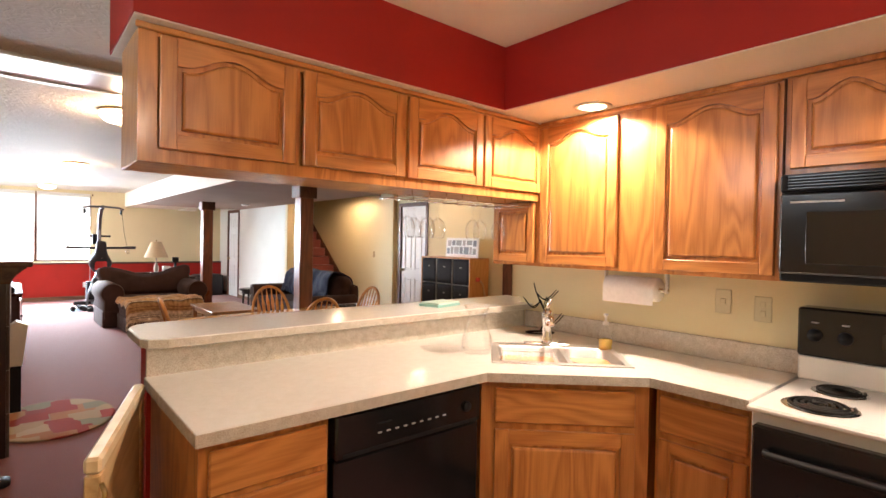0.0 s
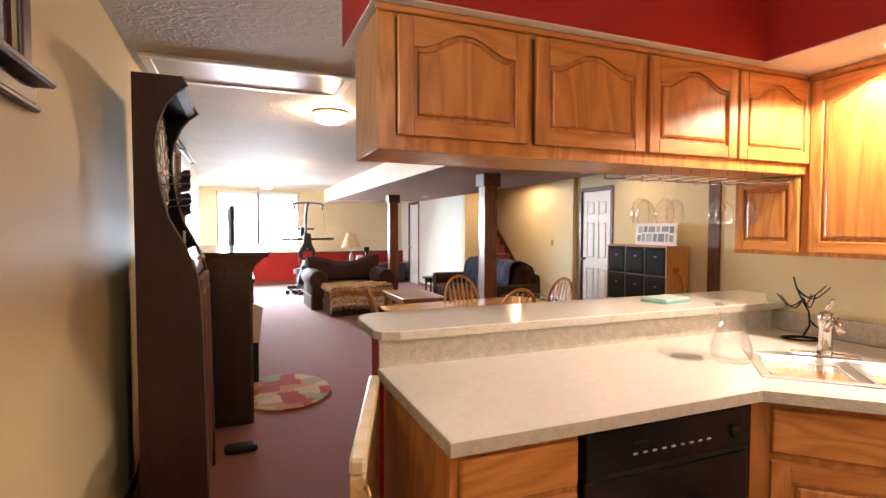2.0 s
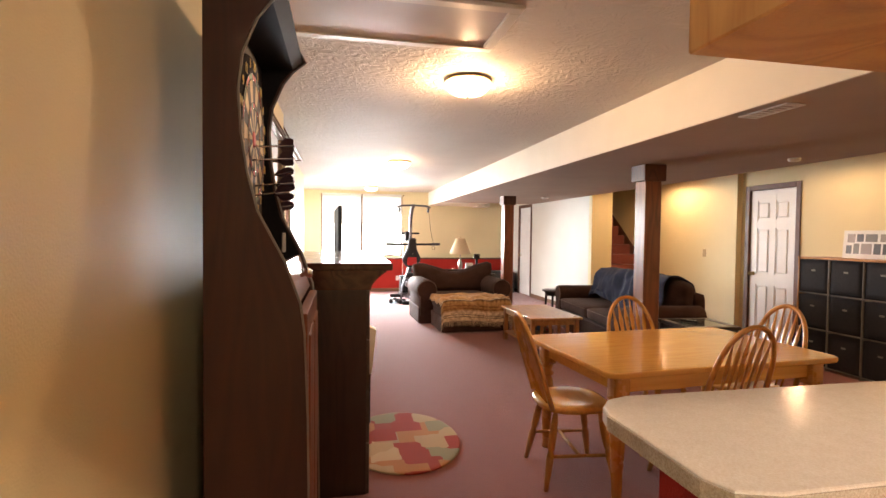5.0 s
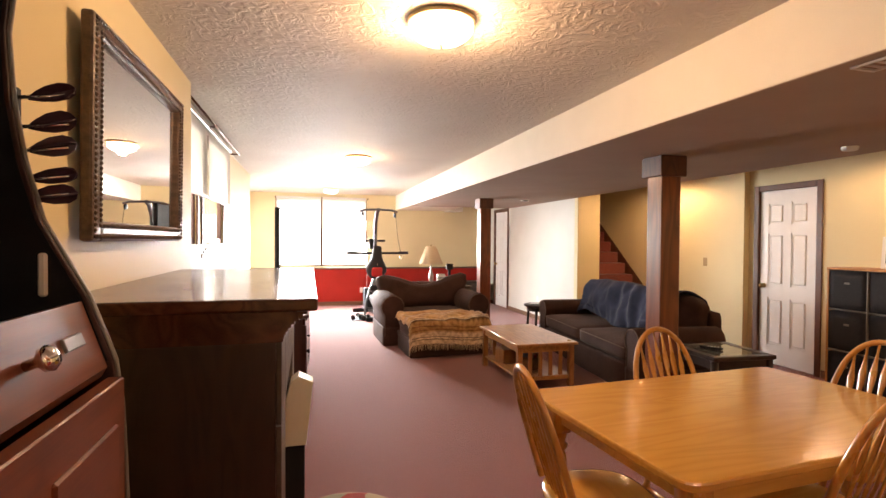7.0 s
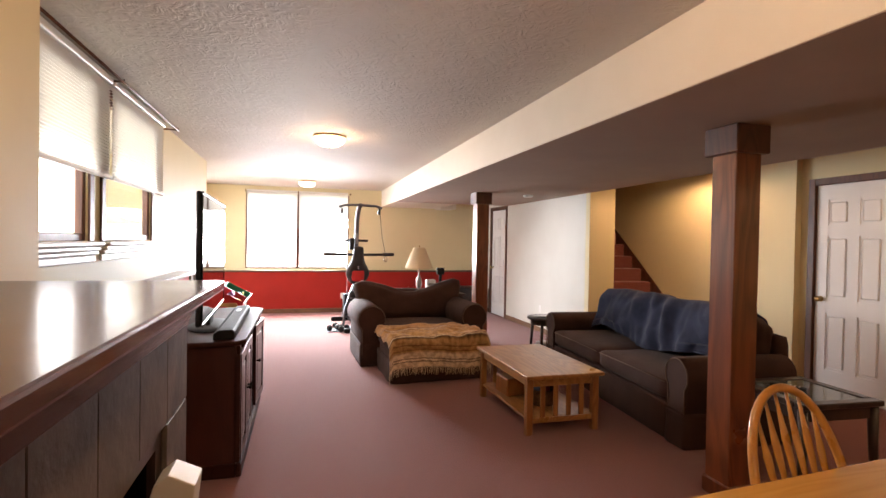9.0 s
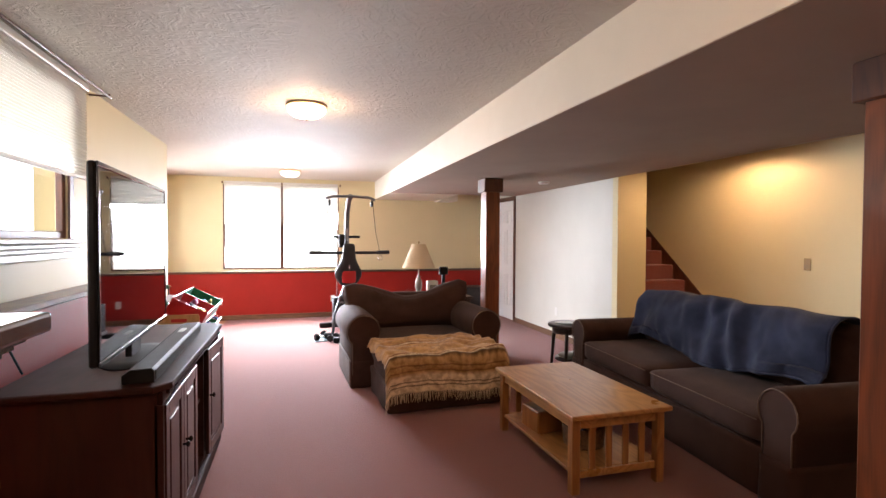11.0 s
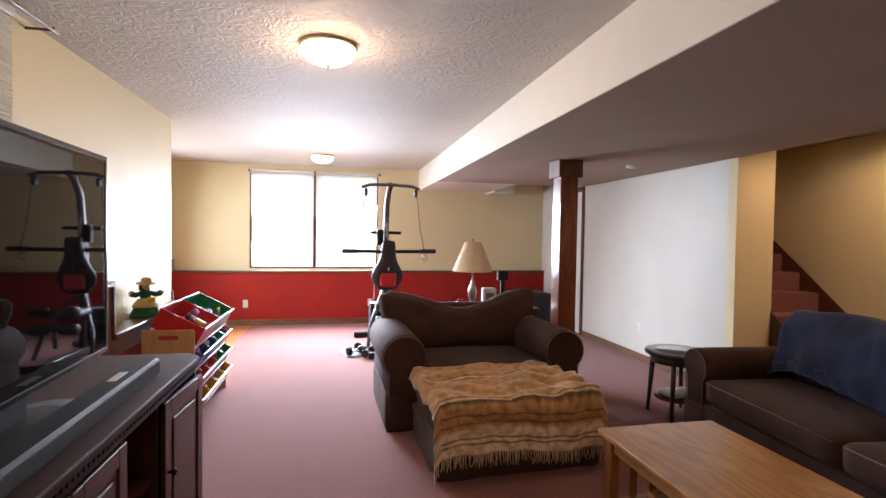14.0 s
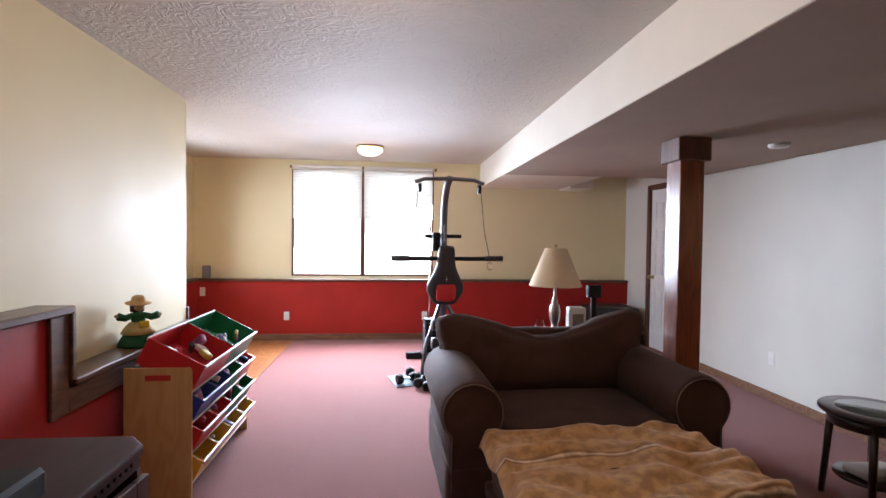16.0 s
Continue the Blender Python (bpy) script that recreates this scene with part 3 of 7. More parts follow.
for x, y, z, r in ((3.55, 10.62, ZS - 0.004, 0.07), (3.72, 5.52, ZS - 0.004, 0.05)):
    single("smoke_detector", lathe(B(), [(r, 0), (r, -0.012), (r * 0.85, -0.026), (r * 0.4, -0.03), (0, -0.03)], n=24), M_WPLASTIC, "small round white detector on the soffit underside", "detector", pose(x, y, z), "detectors", True)
root = thing("air_register", "white slatted air register in the soffit underside", "air vent", pose(2.13, 4.15, ZS - 0.004))
bm = B()
for a in ((-0.06, 0.06, -0.16, -0.145), (-0.06, 0.06, 0.145, 0.16), (-0.06, -0.048, -0.145, 0.145), (0.048, 0.06, -0.145, 0.145)):
    box(bm, *a, -0.008, -0.0005)
part("frame", bm, M_WPLASTIC, root)
for i in range(7):
    part("slat", box(B(), -0.048, 0.048, -0.13 + i * 0.04, -0.118 + i * 0.04, -0.006, -0.001), M_WPLASTIC, root)

# outlets and switches
def plate(kind, label, m, toggles, mm=None):
    mm = mm or M_WPLASTIC
    root = thing(kind, label, "outlet" if "outlet" in kind else "switch", m, kind + "s")
    part("cover", box(B(), -0.036, 0.036, -0.006, -0.0005, -0.058, 0.058, 0.003), mm, root)
    for z in (-0.021, 0.021) if not toggles else (0.0,):
        part("socket" if not toggles else "toggle", box(B(), -0.012, 0.012, -0.012 if toggles else -0.0085, -0.0055, z - 0.014, z + 0.014, 0.002), mm, root)


plate("wall_outlet", "white duplex outlet on the red lower wall", pose(-0.66, YF - 0.101, 0.33), False)
plate("wall_outlet", "white duplex outlet on the red lower wall", pose(1.22, YF - 0.101, 0.33), False)
plate("wall_outlet", "white duplex outlet on the red lower wall", pose(-1.76, YF - 0.101, 0.66), False)
plate("wall_outlet", "white duplex outlet on the white wall", pose(XR, 11.4, 0.38, 0, 0, -90), False)
plate("light_switch", "brass-coloured light switch on the cream wall", pose(XY, 8.63, 1.19, 0, 0, -90), True, M_TANPLATE)
plate("light_switch", "beige switch plate on the kitchen wall", pose(2.62, 1.22, 1.2, 0, 0, -90), True, M_IVORY)
plate("wall_outlet", "beige outlet plate on the kitchen wall", pose(2.62, 1.05, 1.18, 0, 0, -90), False, M_IVORY)
single("thermostat", box(B(), -0.05, 0.05, -0.025, -0.0005, -0.035, 0.035, 0.006), M_WPLASTIC, "small white thermostat on the alcove wall", "thermostat", pose(XAL, 13.9, 1.42, 0, 0, 90))
single("grey_speaker", box(B(), -0.045, 0.045, -0.08, 0.0, 0.0, 0.17, 0.01), mat("grey_plastic", (0.2, 0.2, 0.21), 0.5), "small grey box on the wooden ledge", "speaker", pose(-1.72, YF - 0.03, 0.836))


# shades over the recess windows
def shade_material():
    m = mat("pleated_shade_cloth", (0.75, 0.74, 0.70), 0.8, second=(0.70, 0.69, 0.66), scale=3)
    n, l = m.node_tree.nodes, m.node_tree.links
    tr, mx = n.new("ShaderNodeBsdfTranslucent"), n.new("ShaderNodeMixShader")
    tr.inputs[0].default_value = (0.80, 0.80, 0.76, 1)
    mx.inputs[0].default_value = 0.6
    l.new(n["Principled BSDF"].outputs[0], mx.inputs[1]), l.new(tr.outputs[0], mx.inputs[2])
    l.new(mx.outputs[0], n["Material Output"].inputs[0])
    return m


M_SHADE = shade_material()
for y0, y1 in ((6.5, 7.56), (7.60, 8.84)):
    root = thing("window_shade", "white pleated shade drawn halfway down the window", "window shade", pose(XB, 0, 0), "window shades")
    bm = B()
    zs = [1.83 + i * (2.40 - 1.83) / 60 for i in range(61)]
    pts = [(0.055 + (0.006 if i % 2 else -0.006), z) for i, z in enumerate(zs)]
    for (xa, za), (xb, zb) in zip(pts, pts[1:]):
        bm.faces.new([bm.verts.new(p) for p in ((xa, y0, za), (xa, y1, za), (xb, y1, zb), (xb, y0, zb))])
    bmesh.ops.remove_doubles(bm, verts=bm.verts[:], dist=1e-6)
    part("pleated_cloth", bm, M_SHADE, root)
    part("head_rail", box(B(), 0.0, 0.075, y0, y1, 2.40, 2.445, 0.006), M_WPLASTIC, root)
    part("bottom_rail", box(B(), 0.040, 0.068, y0, y1, 1.808, 1.832, 0.004), M_WPLASTIC, root)
root = thing("curtain_rod", "thin dark curtain rod above the windows", "curtain rod", pose(0, 0, 0))
part("rod", tube(B(), [(-0.70, 6.5, 2.43), (-0.70, 9.1, 2.43)], 0.008), M_TRIM, root)
for y in (7.58, 9.05):
    part("bracket", tube(B(), [(XB, y, 2.43), (-0.70, y, 2.43), (-0.69, y, 2.445)], 0.007), M_TRIM, root)
for x0, x1 in ((-0.60, 0.335), (0.365, 1.32)):
    root = thing("window_shade", "white pleated shade over the upper half of the far window", "window shade", pose(0, YF, 0), "far window shades")
    bm = B()
    zs = [1.66 + i * (2.36 - 1.66) / 60 for i in range(61)]
    pts = [(-0.012 + (0.005 if i % 2 else -0.005), z) for i, z in enumerate(zs)]
    for (ya, za), (yb, zb) in zip(pts, pts[1:]):
        bm.faces.new([bm.verts.new(p) for p in ((x0, ya, za), (x1, ya, za), (x1, yb, zb), (x0, yb, zb))])
    bmesh.ops.remove_doubles(bm, verts=bm.verts[:], dist=1e-6)
    c_ = part("pleated_cloth", bm, M_SHADE, root)
    c_.visible_shadow = False
    part("head_rail", box(B(), x0, x1, -0.04, -0.001, 2.362, 2.395, 0.005), M_WPLASTIC, root)
for x in (-0.62, 0.35, 1.36):
    single("curtain_bracket", tube(B(), [(0, 0, 0), (0, -0.05, 0.0), (0, -0.06, 0.02)], 0.012), M_TRIM, "dark curtain bracket above the far window", "bracket", pose(x, YF - 0.016, 2.36), "curtain brackets")


# ---- kitchen ----
M_OAK = oak("honey_oak", (0.60, 0.255, 0.066), (0.40, 0.145, 0.034), "z", 0.32, 0.3)
M_OAKX = oak("honey_oak_rail", (0.60, 0.255, 0.066), (0.41, 0.15, 0.035), "x", 0.32, 0.3)
M_OAKIN = oak("honey_oak_side", (0.52, 0.25, 0.08), (0.40, 0.17, 0.05), "z", 0.35, 0.25)
M_BLACK = mat("gloss_black_appliance", (0.010, 0.010, 0.011), 0.16, second=(0.012, 0.012, 0.013), scale=3, rough_var=0.04)
M_BLACKM = mat("matt_black_plastic", (0.010, 0.010, 0.011), 0.6, second=(0.014, 0.014, 0.015), scale=8, spec=0.2)
M_ENAMEL = mat("white_enamel", (0.78, 0.77, 0.74), 0.2, second=(0.75, 0.74, 0.71), scale=2, coat=0.3)
M_STEEL = mat("brushed_steel", (0.62, 0.61, 0.59), 0.45, 1.0, second=(0.55, 0.54, 0.52), scale=30, stretch=(1, 12, 1), bump=0.0002, bump_scale=120)
M_CHROME = mat("chrome", (0.75, 0.75, 0.76), 0.09, 1.0, rough_var=0.03)
M_IRON = mat("black_wrought_iron", (0.012, 0.011, 0.010), 0.5, 0.6)
M_CLEAR = glass("clear_glass", edge=0.09)
M_DARKGLASS = mat("dark_oven_glass", (0.02, 0.018, 0.016), 0.07, rough_var=0.02)
M_PAPER = mat("paper_towel", (0.80, 0.80, 0.78), 0.9, second=(0.75, 0.75, 0.73), scale=60, bump=0.001, bump_scale=150)
M_LABEL = mat("pale_grey_print", (0.45, 0.45, 0.45), 0.5, rough_var=0)


def laminate(name="speckled_laminate", lo_=(0.80, 0.785, 0.735), hi_=(0.84, 0.83, 0.785), fleck=(0.88, 0.85, 0.80)):
    m = mat(name, (0.56, 0.54, 0.49), 0.22, coat=0.3, rough_var=0)
    n, l = m.node_tree.nodes, m.node_tree.links
    b = n["Principled BSDF"]
    co = n.new("ShaderNodeTexCoord")
    out = None
    for sc, de, lo, hi, c0, c1 in ((30, 6, 0.35, 0.65, lo_, hi_), (260, 2, 0.3, 0.7, fleck, (1.0, 1.0, 1.0))):
        t = n.new("ShaderNodeTexNoise")
        t.inputs["Scale"].default_value, t.inputs["Detail"].default_value = sc, de
        l.new(co.outputs["Object"], t.inputs[0])
        r = n.new("ShaderNodeValToRGB")
        r.color_ramp.elements[0].position, r.color_ramp.elements[1].position = lo, hi
        r.color_ramp.elements[0].color, r.color_ramp.elements[1].color = (*c0, 1), (*c1, 1)
        l.new(t.outputs[0], r.inputs[0])
        if out is None:
            out = r.outputs[0]
            continue
        mx = n.new("ShaderNodeMix")
        mx.data_type, mx.blend_type = "RGBA", "MULTIPLY"
        mx.inputs[0].default_value = 1.0
        l.new(out, mx.inputs[6]), l.new(r.outputs[0], mx.inputs[7])
        out = mx.outputs[2]
    l.new(out, b.inputs["Base Color"])
    return m


M_LAM = laminate()
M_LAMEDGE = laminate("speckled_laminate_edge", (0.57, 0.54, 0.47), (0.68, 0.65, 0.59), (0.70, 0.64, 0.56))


def edge_band(line, z0, z1, parent):
    """A thin laminate strip glued along the edge of a slab, piece by piece."""
    for (xa, ya), (xb, yb) in zip(line, line[1:]):
        d = math.hypot(xb - xa, yb - ya)
        bm = box(B(), -0.001, d + 0.001, -0.003, -0.0003, z0, z1)
        bm.transform(pose(xa, ya, 0, 0, 0, math.degrees(math.atan2(yb - ya, xb - xa))))
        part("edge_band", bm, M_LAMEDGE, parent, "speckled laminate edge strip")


def arch(w, h, n=16, drop=0.055):
    """Height of a cathedral arch over 0..w."""
    pts = []
    for i in range(n + 1):
        s = i / n
        k = 0.5 - 0.5 * math.cos(2 * math.pi * min(max((s - 0.08) / 0.84, 0), 1))
        pts.append((s * w, h - drop + drop * k ** 0.8))
    return pts


def cabinet_door(parent, m, w, h, cathedral=True, st=0.05, label="", horizontal=False):
    """A framed raised-panel door standing in x and z, its face towards -y."""
    door = part("door", box(B(), st - 0.01, w - st + 0.01, 0.004, 0.012, st - 0.01, h - st + 0.01), M_OAK, parent, label)
    door.matrix_local = m
    for x0, x1 in ((0, st), (w - st, w)):
        part("stile", box(B(), x0, x1, -0.008, 0.012, 0, h, 0.003), M_OAK, door)
    part("bottom_rail", box(B(), st, w - st, -0.008, 0.0115, 0.0005, st, 0.003), M_OAKX, door)
    iw = w - 2 * st
    drop = min(0.055, h * 0.16) if cathedral else 0.0
    low = [(st + x, z) for x, z in arch(iw, h - st * 0.72 if cathedral else h - st, drop=drop)]
    bm = B()
    prism(bm, [(st, h - 0.0005), *low, (w - st, h - 0.0005)] if cathedral else [(st, h - 0.0005), (st, h - st), (w - st, h - st), (w - st, h - 0.0005)], -0.008, 0.0115, "y")
    part("top_rail", bm, M_OAKX, door)
    g = 0.015
    top = [(st + g + x * (iw - 2 * g) / iw, z - g) for x, z in arch(iw, h - st * 0.72 if cathedral else h - st, drop=drop)]
    bm = B()
    prism(bm, [(st + g, st + g), *(top if cathedral else [(st + g, h - st - g), (w - st - g, h - st - g)])[::1], (w - st - g, st + g)], -0.006, 0.006, "y", 0.0105)
    part("raised_panel", bm, M_OAK, door)
    return door


def drawer_front(parent, m, w, h):
    d = part("drawer_front", box(B(), 0, w, -0.008, 0.012, 0, h, 0.006), M_OAKX, parent)
    d.matrix_local = m
    return d


# wall cabinets over the peninsula: two units, each with two doors
for x0, x1, doors in ((0.31, 1.352, ((0.37, 0.83), (0.862, 1.342))), (1.354, 2.31, ((1.362, 1.83), (1.842, 2.305)))):
    root = thing("wall_cabinet", "honey oak wall cabinet with two cathedral-arch doors over the peninsula", "cabinet", pose(x0, 2.10, 1.70), "peninsula wall cabinets")
    bm = B()
    box(bm, 0, x1 - x0, 0.016, 0.32, 0, 0.428, 0.003)
    part("body", bm, M_OAKIN, root)
    bm = B()
    for a in ((0, 0.055, 0.001, 0.427), (x1 - x0 - 0.02, x1 - x0, 0.001, 0.427), (0.055, x1 - x0 - 0.02, 0.001, 0.045), (0.055, x1 - x0 - 0.02, 0.405, 0.427), ((x1 - x0) / 2 - 0.02, (x1 - x0) / 2 + 0.02, 0.045, 0.405)):
        box(bm, a[0], a[1], 0.0, 0.0155, a[2], a[3])
    part("face_frame", bm, M_OAK, root)
    for a, b in doors:
        cabinet_door(root, pose(a - x0, -0.013, 0.045), b - a, 0.365)

# wall cabinets along the kitchen wall, facing the room


def along(y, z):
    return pose(2.30, y, z, 0, 0, -90)


root = thing("wall_cabinet", "tall honey oak corner wall cabinet with two cathedral-arch doors", "cabinet", along(2.45, 1.33))
part("body", box(B(), 0, 1.55, 0.016, 0.318, 0, 0.798, 0.003), M_OAKIN, root)
bm = B()
for a in ((0.0, 0.02, 0, 0.798), (0.335, 0.375, 0, 0.798), (0.84, 1.05, 0, 0.798), (1.525, 1.55, 0, 0.798), (0.02, 0.335, 0, 0.03), (0.375, 0.84, 0, 0.03), (1.05, 1.525, 0, 0.03), (0.02, 0.335, 0.77, 0.798), (0.375, 0.84, 0.77, 0.798), (1.05, 1.525, 0.77, 0.798)):
    box(bm, a[0], a[1], 0.0, 0.0155, a[2] + 0.001, a[3] - 0.001)
part("face_frame", bm, M_OAK, root)
part("top_molding", box(B(), 0.004, 1.55, -0.016, -0.0005, 0.780, 0.806, 0.004), M_OAKX, root)
cabinet_door(root, pose(0.375, -0.013, 0.02), 0.475, 0.755)
cabinet_door(root, pose(1.045, -0.013, 0.02), 0.49, 0.755)
cabinet_door(root, pose(0.015, -0.013, 0.02), 0.315, 0.345, cathedral=False, st=0.045)
root = thing("wall_cabinet", "short honey oak wall cabinet above the microwave", "cabinet", along(0.89, 1.745))
part("body", box(B(), 0, 0.77, 0.016, 0.318, 0, 0.383, 0.003), M_OAKIN, root)
part("face_frame", box(B(), 0, 0.77, 0.0, 0.0155, 0, 0.383), M_OAK, root)
cabinet_door(root, pose(0.02, -0.013, 0.02), 0.36, 0.345)
cabinet_door(root, pose(0.39, -0.013, 0.02), 0.36, 0.345)
root = thing("wall_cabinet", "honey oak wall cabinet beyond the microwave", "cabinet", along(0.115, 1.33))
part("body", box(B(), 0, 0.9, 0.016, 0.318, 0, 0.798, 0.003), M_OAKIN, root)
part("face_frame", box(B(), 0, 0.9, 0.0, 0.0155, 0, 0.798), M_OAK, root)
cabinet_door(root, pose(0.02, -0.013, 0.02), 0.425, 0.755)
cabinet_door(root, pose(0.455, -0.013, 0.02), 0.425, 0.755)
single("oak_molding", box(B(), 2.275, 2.298, -0.78, 2.08, 2.118, 2.139, 0.004), M_OAKX, "thin oak molding along the top of the cabinets", "molding")
single("oak_molding", box(B(), 0.30, 2.27, 2.083, 2.098, 2.118, 2.139, 0.004), M_OAKX, "thin oak molding along the top of the cabinets", "molding")

# base cabinets
root = thing("base_cabinet", "honey oak base cabinet with drawers at the peninsula's end", "cabinet", pose(0.42, 1.79, 0))
bm = B()
box(bm, 0.0, 0.41, 0.016, 0.66, 0.10, 0.872, 0.002)
box(bm, 0.03, 0.41, 0.08, 0.64, 0.0, 0.10)
part("body", bm, M_OAK, root)
part("face_frame", box(B(), 0.0, 0.41, 0.0, 0.0155, 0.10, 0.872), M_OAK, root)
drawer_front(root, pose(0.025, -0.013, 0.705), 0.375, 0.135)
drawer_front(root, pose(0.025, -0.013, 0.42), 0.375, 0.265)
drawer_front(root, pose(0.025, -0.013, 0.13), 0.375, 0.275)
# diagonal sink base
dx, dy = 2.075 - 1.56, 1.30 - 1.79
dl = math.hypot(dx, dy)
root = thing("sink_cabinet", "diagonal honey oak sink cabinet with a false drawer and a door", "cabinet", pose(1.56, 1.79, 0, 0, 0, math.degrees(math.atan2(dy, dx))))
bm = B()
prism(bm, [(0, 0.016), (dl, 0.016), (dl + 0.3, 0.32), (dl / 2, 0.75), (-0.3, 0.32)], 0.10, 0.872, "z")
part("body", bm, M_OAK, root)
part("face_frame", box(B(), 0.0, dl, 0.0, 0.0155, 0.10, 0.872), M_OAK, root)
part("toe_kick", box(B(), 0.0, dl, 0.07, 0.08, 0.0, 0.10), M_BLACKM, root)
drawer_front(root, pose(0.06, -0.013, 0.69), dl - 0.12, 0.15)
cabinet_door(root, pose(0.06, -0.013, 0.13), dl - 0.12, 0.53, cathedral=False, st=0.06)
root = thing("base_cabinet", "honey oak base cabinet between sink and stove", "cabinet", pose(2.08, 1.27, 0, 0, 0, -90))
part("body", box(B(), 0.0, 0.37, 0.016, 0.53, 0.10, 0.872), M_OAK, root)
part("face_frame", box(B(), 0.0, 0.37, 0.0, 0.0155, 0.10, 0.872), M_OAK, root)
drawer_front(root, pose(0.02, -0.013, 0.69), 0.335, 0.15)
cabinet_door(root, pose(0.02, -0.013, 0.13), 0.335, 0.53, cathedral=False, st=0.05)
part("toe_kick", box(B(), 0.0, 0.37, 0.07, 0.08, 0.0, 0.10), M_BLACKM, root)

# dishwasher
root = thing("dishwasher", "glossy black built-in dishwasher under the counter", "dishwasher", pose(0.842, 1.79, 0))
part("body", box(B(), 0.0, 0.69, 0.03, 0.6, 0.02, 0.868), M_BLACKM, root)
part("door", box(B(), 0.005, 0.685, -0.018, 0.029, 0.11, 0.70, 0.006), M_BLACK, root)
cp = part("control_panel", box(B(), 0.005, 0.685, -0.03, 0.029, 0.705, 0.862, 0.008), M_BLACK, root)
for i in range(9):
    part("button", box(B(), 0.17 + i * 0.038, 0.186 + i * 0.038, -0.0325, -0.0295, 0.768, 0.774, 0.0008), M_LABEL, cp)
part("badge", box(B(), 0.17, 0.23, -0.0318, -0.0295, 0.802, 0.808), M_BLACKM, cp)
part("dial", lathe(B(), [(0.022, 0), (0.02, 0.012), (0.0, 0.013)], m=pose(0.60, -0.03, 0.782, 90, 0, 0)), M_BLACKM, cp)
part("handle_recess", box(B(), 0.03, 0.66, -0.033, -0.029, 0.712, 0.726), M_BLACKM, cp)
part("kick_plate", box(B(), 0.01, 0.68, 0.04, 0.05, 0.0, 0.10), M_BLACKM, root)


def slab_with_hole(outer, hole, z0, z1):
    bm = B()
    edges = []
    for loop in (outer, hole):
        vs = [bm.verts.new((x, y, z1)) for x, y in loop]
        edges += [bm.edges.new((a, b)) for a, b in zip(vs, vs[1:] + vs[:1])]
    bmesh.ops.triangle_fill(bm, use_beauty=True, use_dissolve=False, edges=edges)
    r = bmesh.ops.extrude_face_region(bm, geom=bm.faces[:])
    for v in r["geom"]:
        if isinstance(v, bmesh.types.BMVert):
            v.co.z = z0
    return bm


SINK = pose(2.055, 1.775, 0, 0, 0, -45)
hole = [tuple((SINK @ Vector(p))[:2]) for p in ((-0.285, -0.20, 0), (0.285, -0.20, 0), (0.285, 0.19, 0), (-0.285, 0.19, 0))]
outer = [(0.40, 1.73), (1.53, 1.73), (2.02, 1.27), (2.02, 0.902), (2.618, 0.902), (2.618, 2.458), (0.40, 2.458)]
ct_ = single("countertop", slab_with_hole(outer, hole, 0.876, 0.915), M_LAM, "pale speckled laminate countertop of the L-shaped kitchen", "countertop")
edge_band([(0.40, 2.456), (0.40, 1.73), (1.53, 1.73), (2.02, 1.27), (2.02, 0.902)], 0.8765, 0.9135, ct_)
root = thing("backsplash", "low speckled laminate backsplash along the kitchen wall", "backsplash")
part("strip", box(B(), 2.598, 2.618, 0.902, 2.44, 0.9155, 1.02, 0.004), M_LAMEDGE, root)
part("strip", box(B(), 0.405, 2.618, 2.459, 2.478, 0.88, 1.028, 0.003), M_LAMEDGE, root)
setting("peninsula_wall", box(B(), 0.41, 2.62, 2.48, 2.60, 0, 1.028), M_RED, "red painted half wall behind the peninsula", "wall")
bm = B()
prism(bm, [(0.47, 2.395), (2.619, 2.395), (2.619, 2.51), (2.86, 2.51), (2.86, 2.85), (0.49, 2.85), (0.435, 2.832), (0.40, 2.79), (0.385, 2.74), (0.385, 2.46), (0.405, 2.415)], 1.03, 1.067, "z", 0.005)
bt_ = single("bar_top", bm, M_LAM, "pale speckled laminate bar top with rounded corners", "bar top")
edge_band([(0.385, 2.74), (0.385, 2.46), (0.405, 2.415), (0.47, 2.395), (2.617, 2.395)], 1.034, 1.063, bt_)

# sink
root = thing("kitchen_sink", "stainless steel drop-in sink set diagonally in the corner", "sink", SINK @ pose(0, 0, 0.915))
bm = B()


def rrect(w, d, r, z, n=5):
    return [(sx * (w - r) + r * math.cos(a), sy * (d - r) + r * math.sin(a), z) for sx, sy, a0 in ((1, 1, 0), (-1, 1, 90), (-1, -1, 180), (1, -1, 270)) for a in [radians(a0 + 90 * i / n) for i in range(n + 1)]]


def bowl(cx, w, d, dep):
    b = bmesh.new()
    ring_mesh(b, [[(x + cx, y - 0.025, z) for x, y, z in rrect(w, d, 0.05, zz)] for w, d, zz in ((w + 0.008, d + 0.008, 0.006), (w, d, 0.0), (w - 0.008, d - 0.008, -dep * 0.9), (w - 0.035, d - 0.035, -dep))], caps=False)
    b.faces.new([b.verts.new((x + cx, y - 0.025, z)) for x, y, z in rrect(w - 0.035, d - 0.035, 0.05, -dep)])
    return b


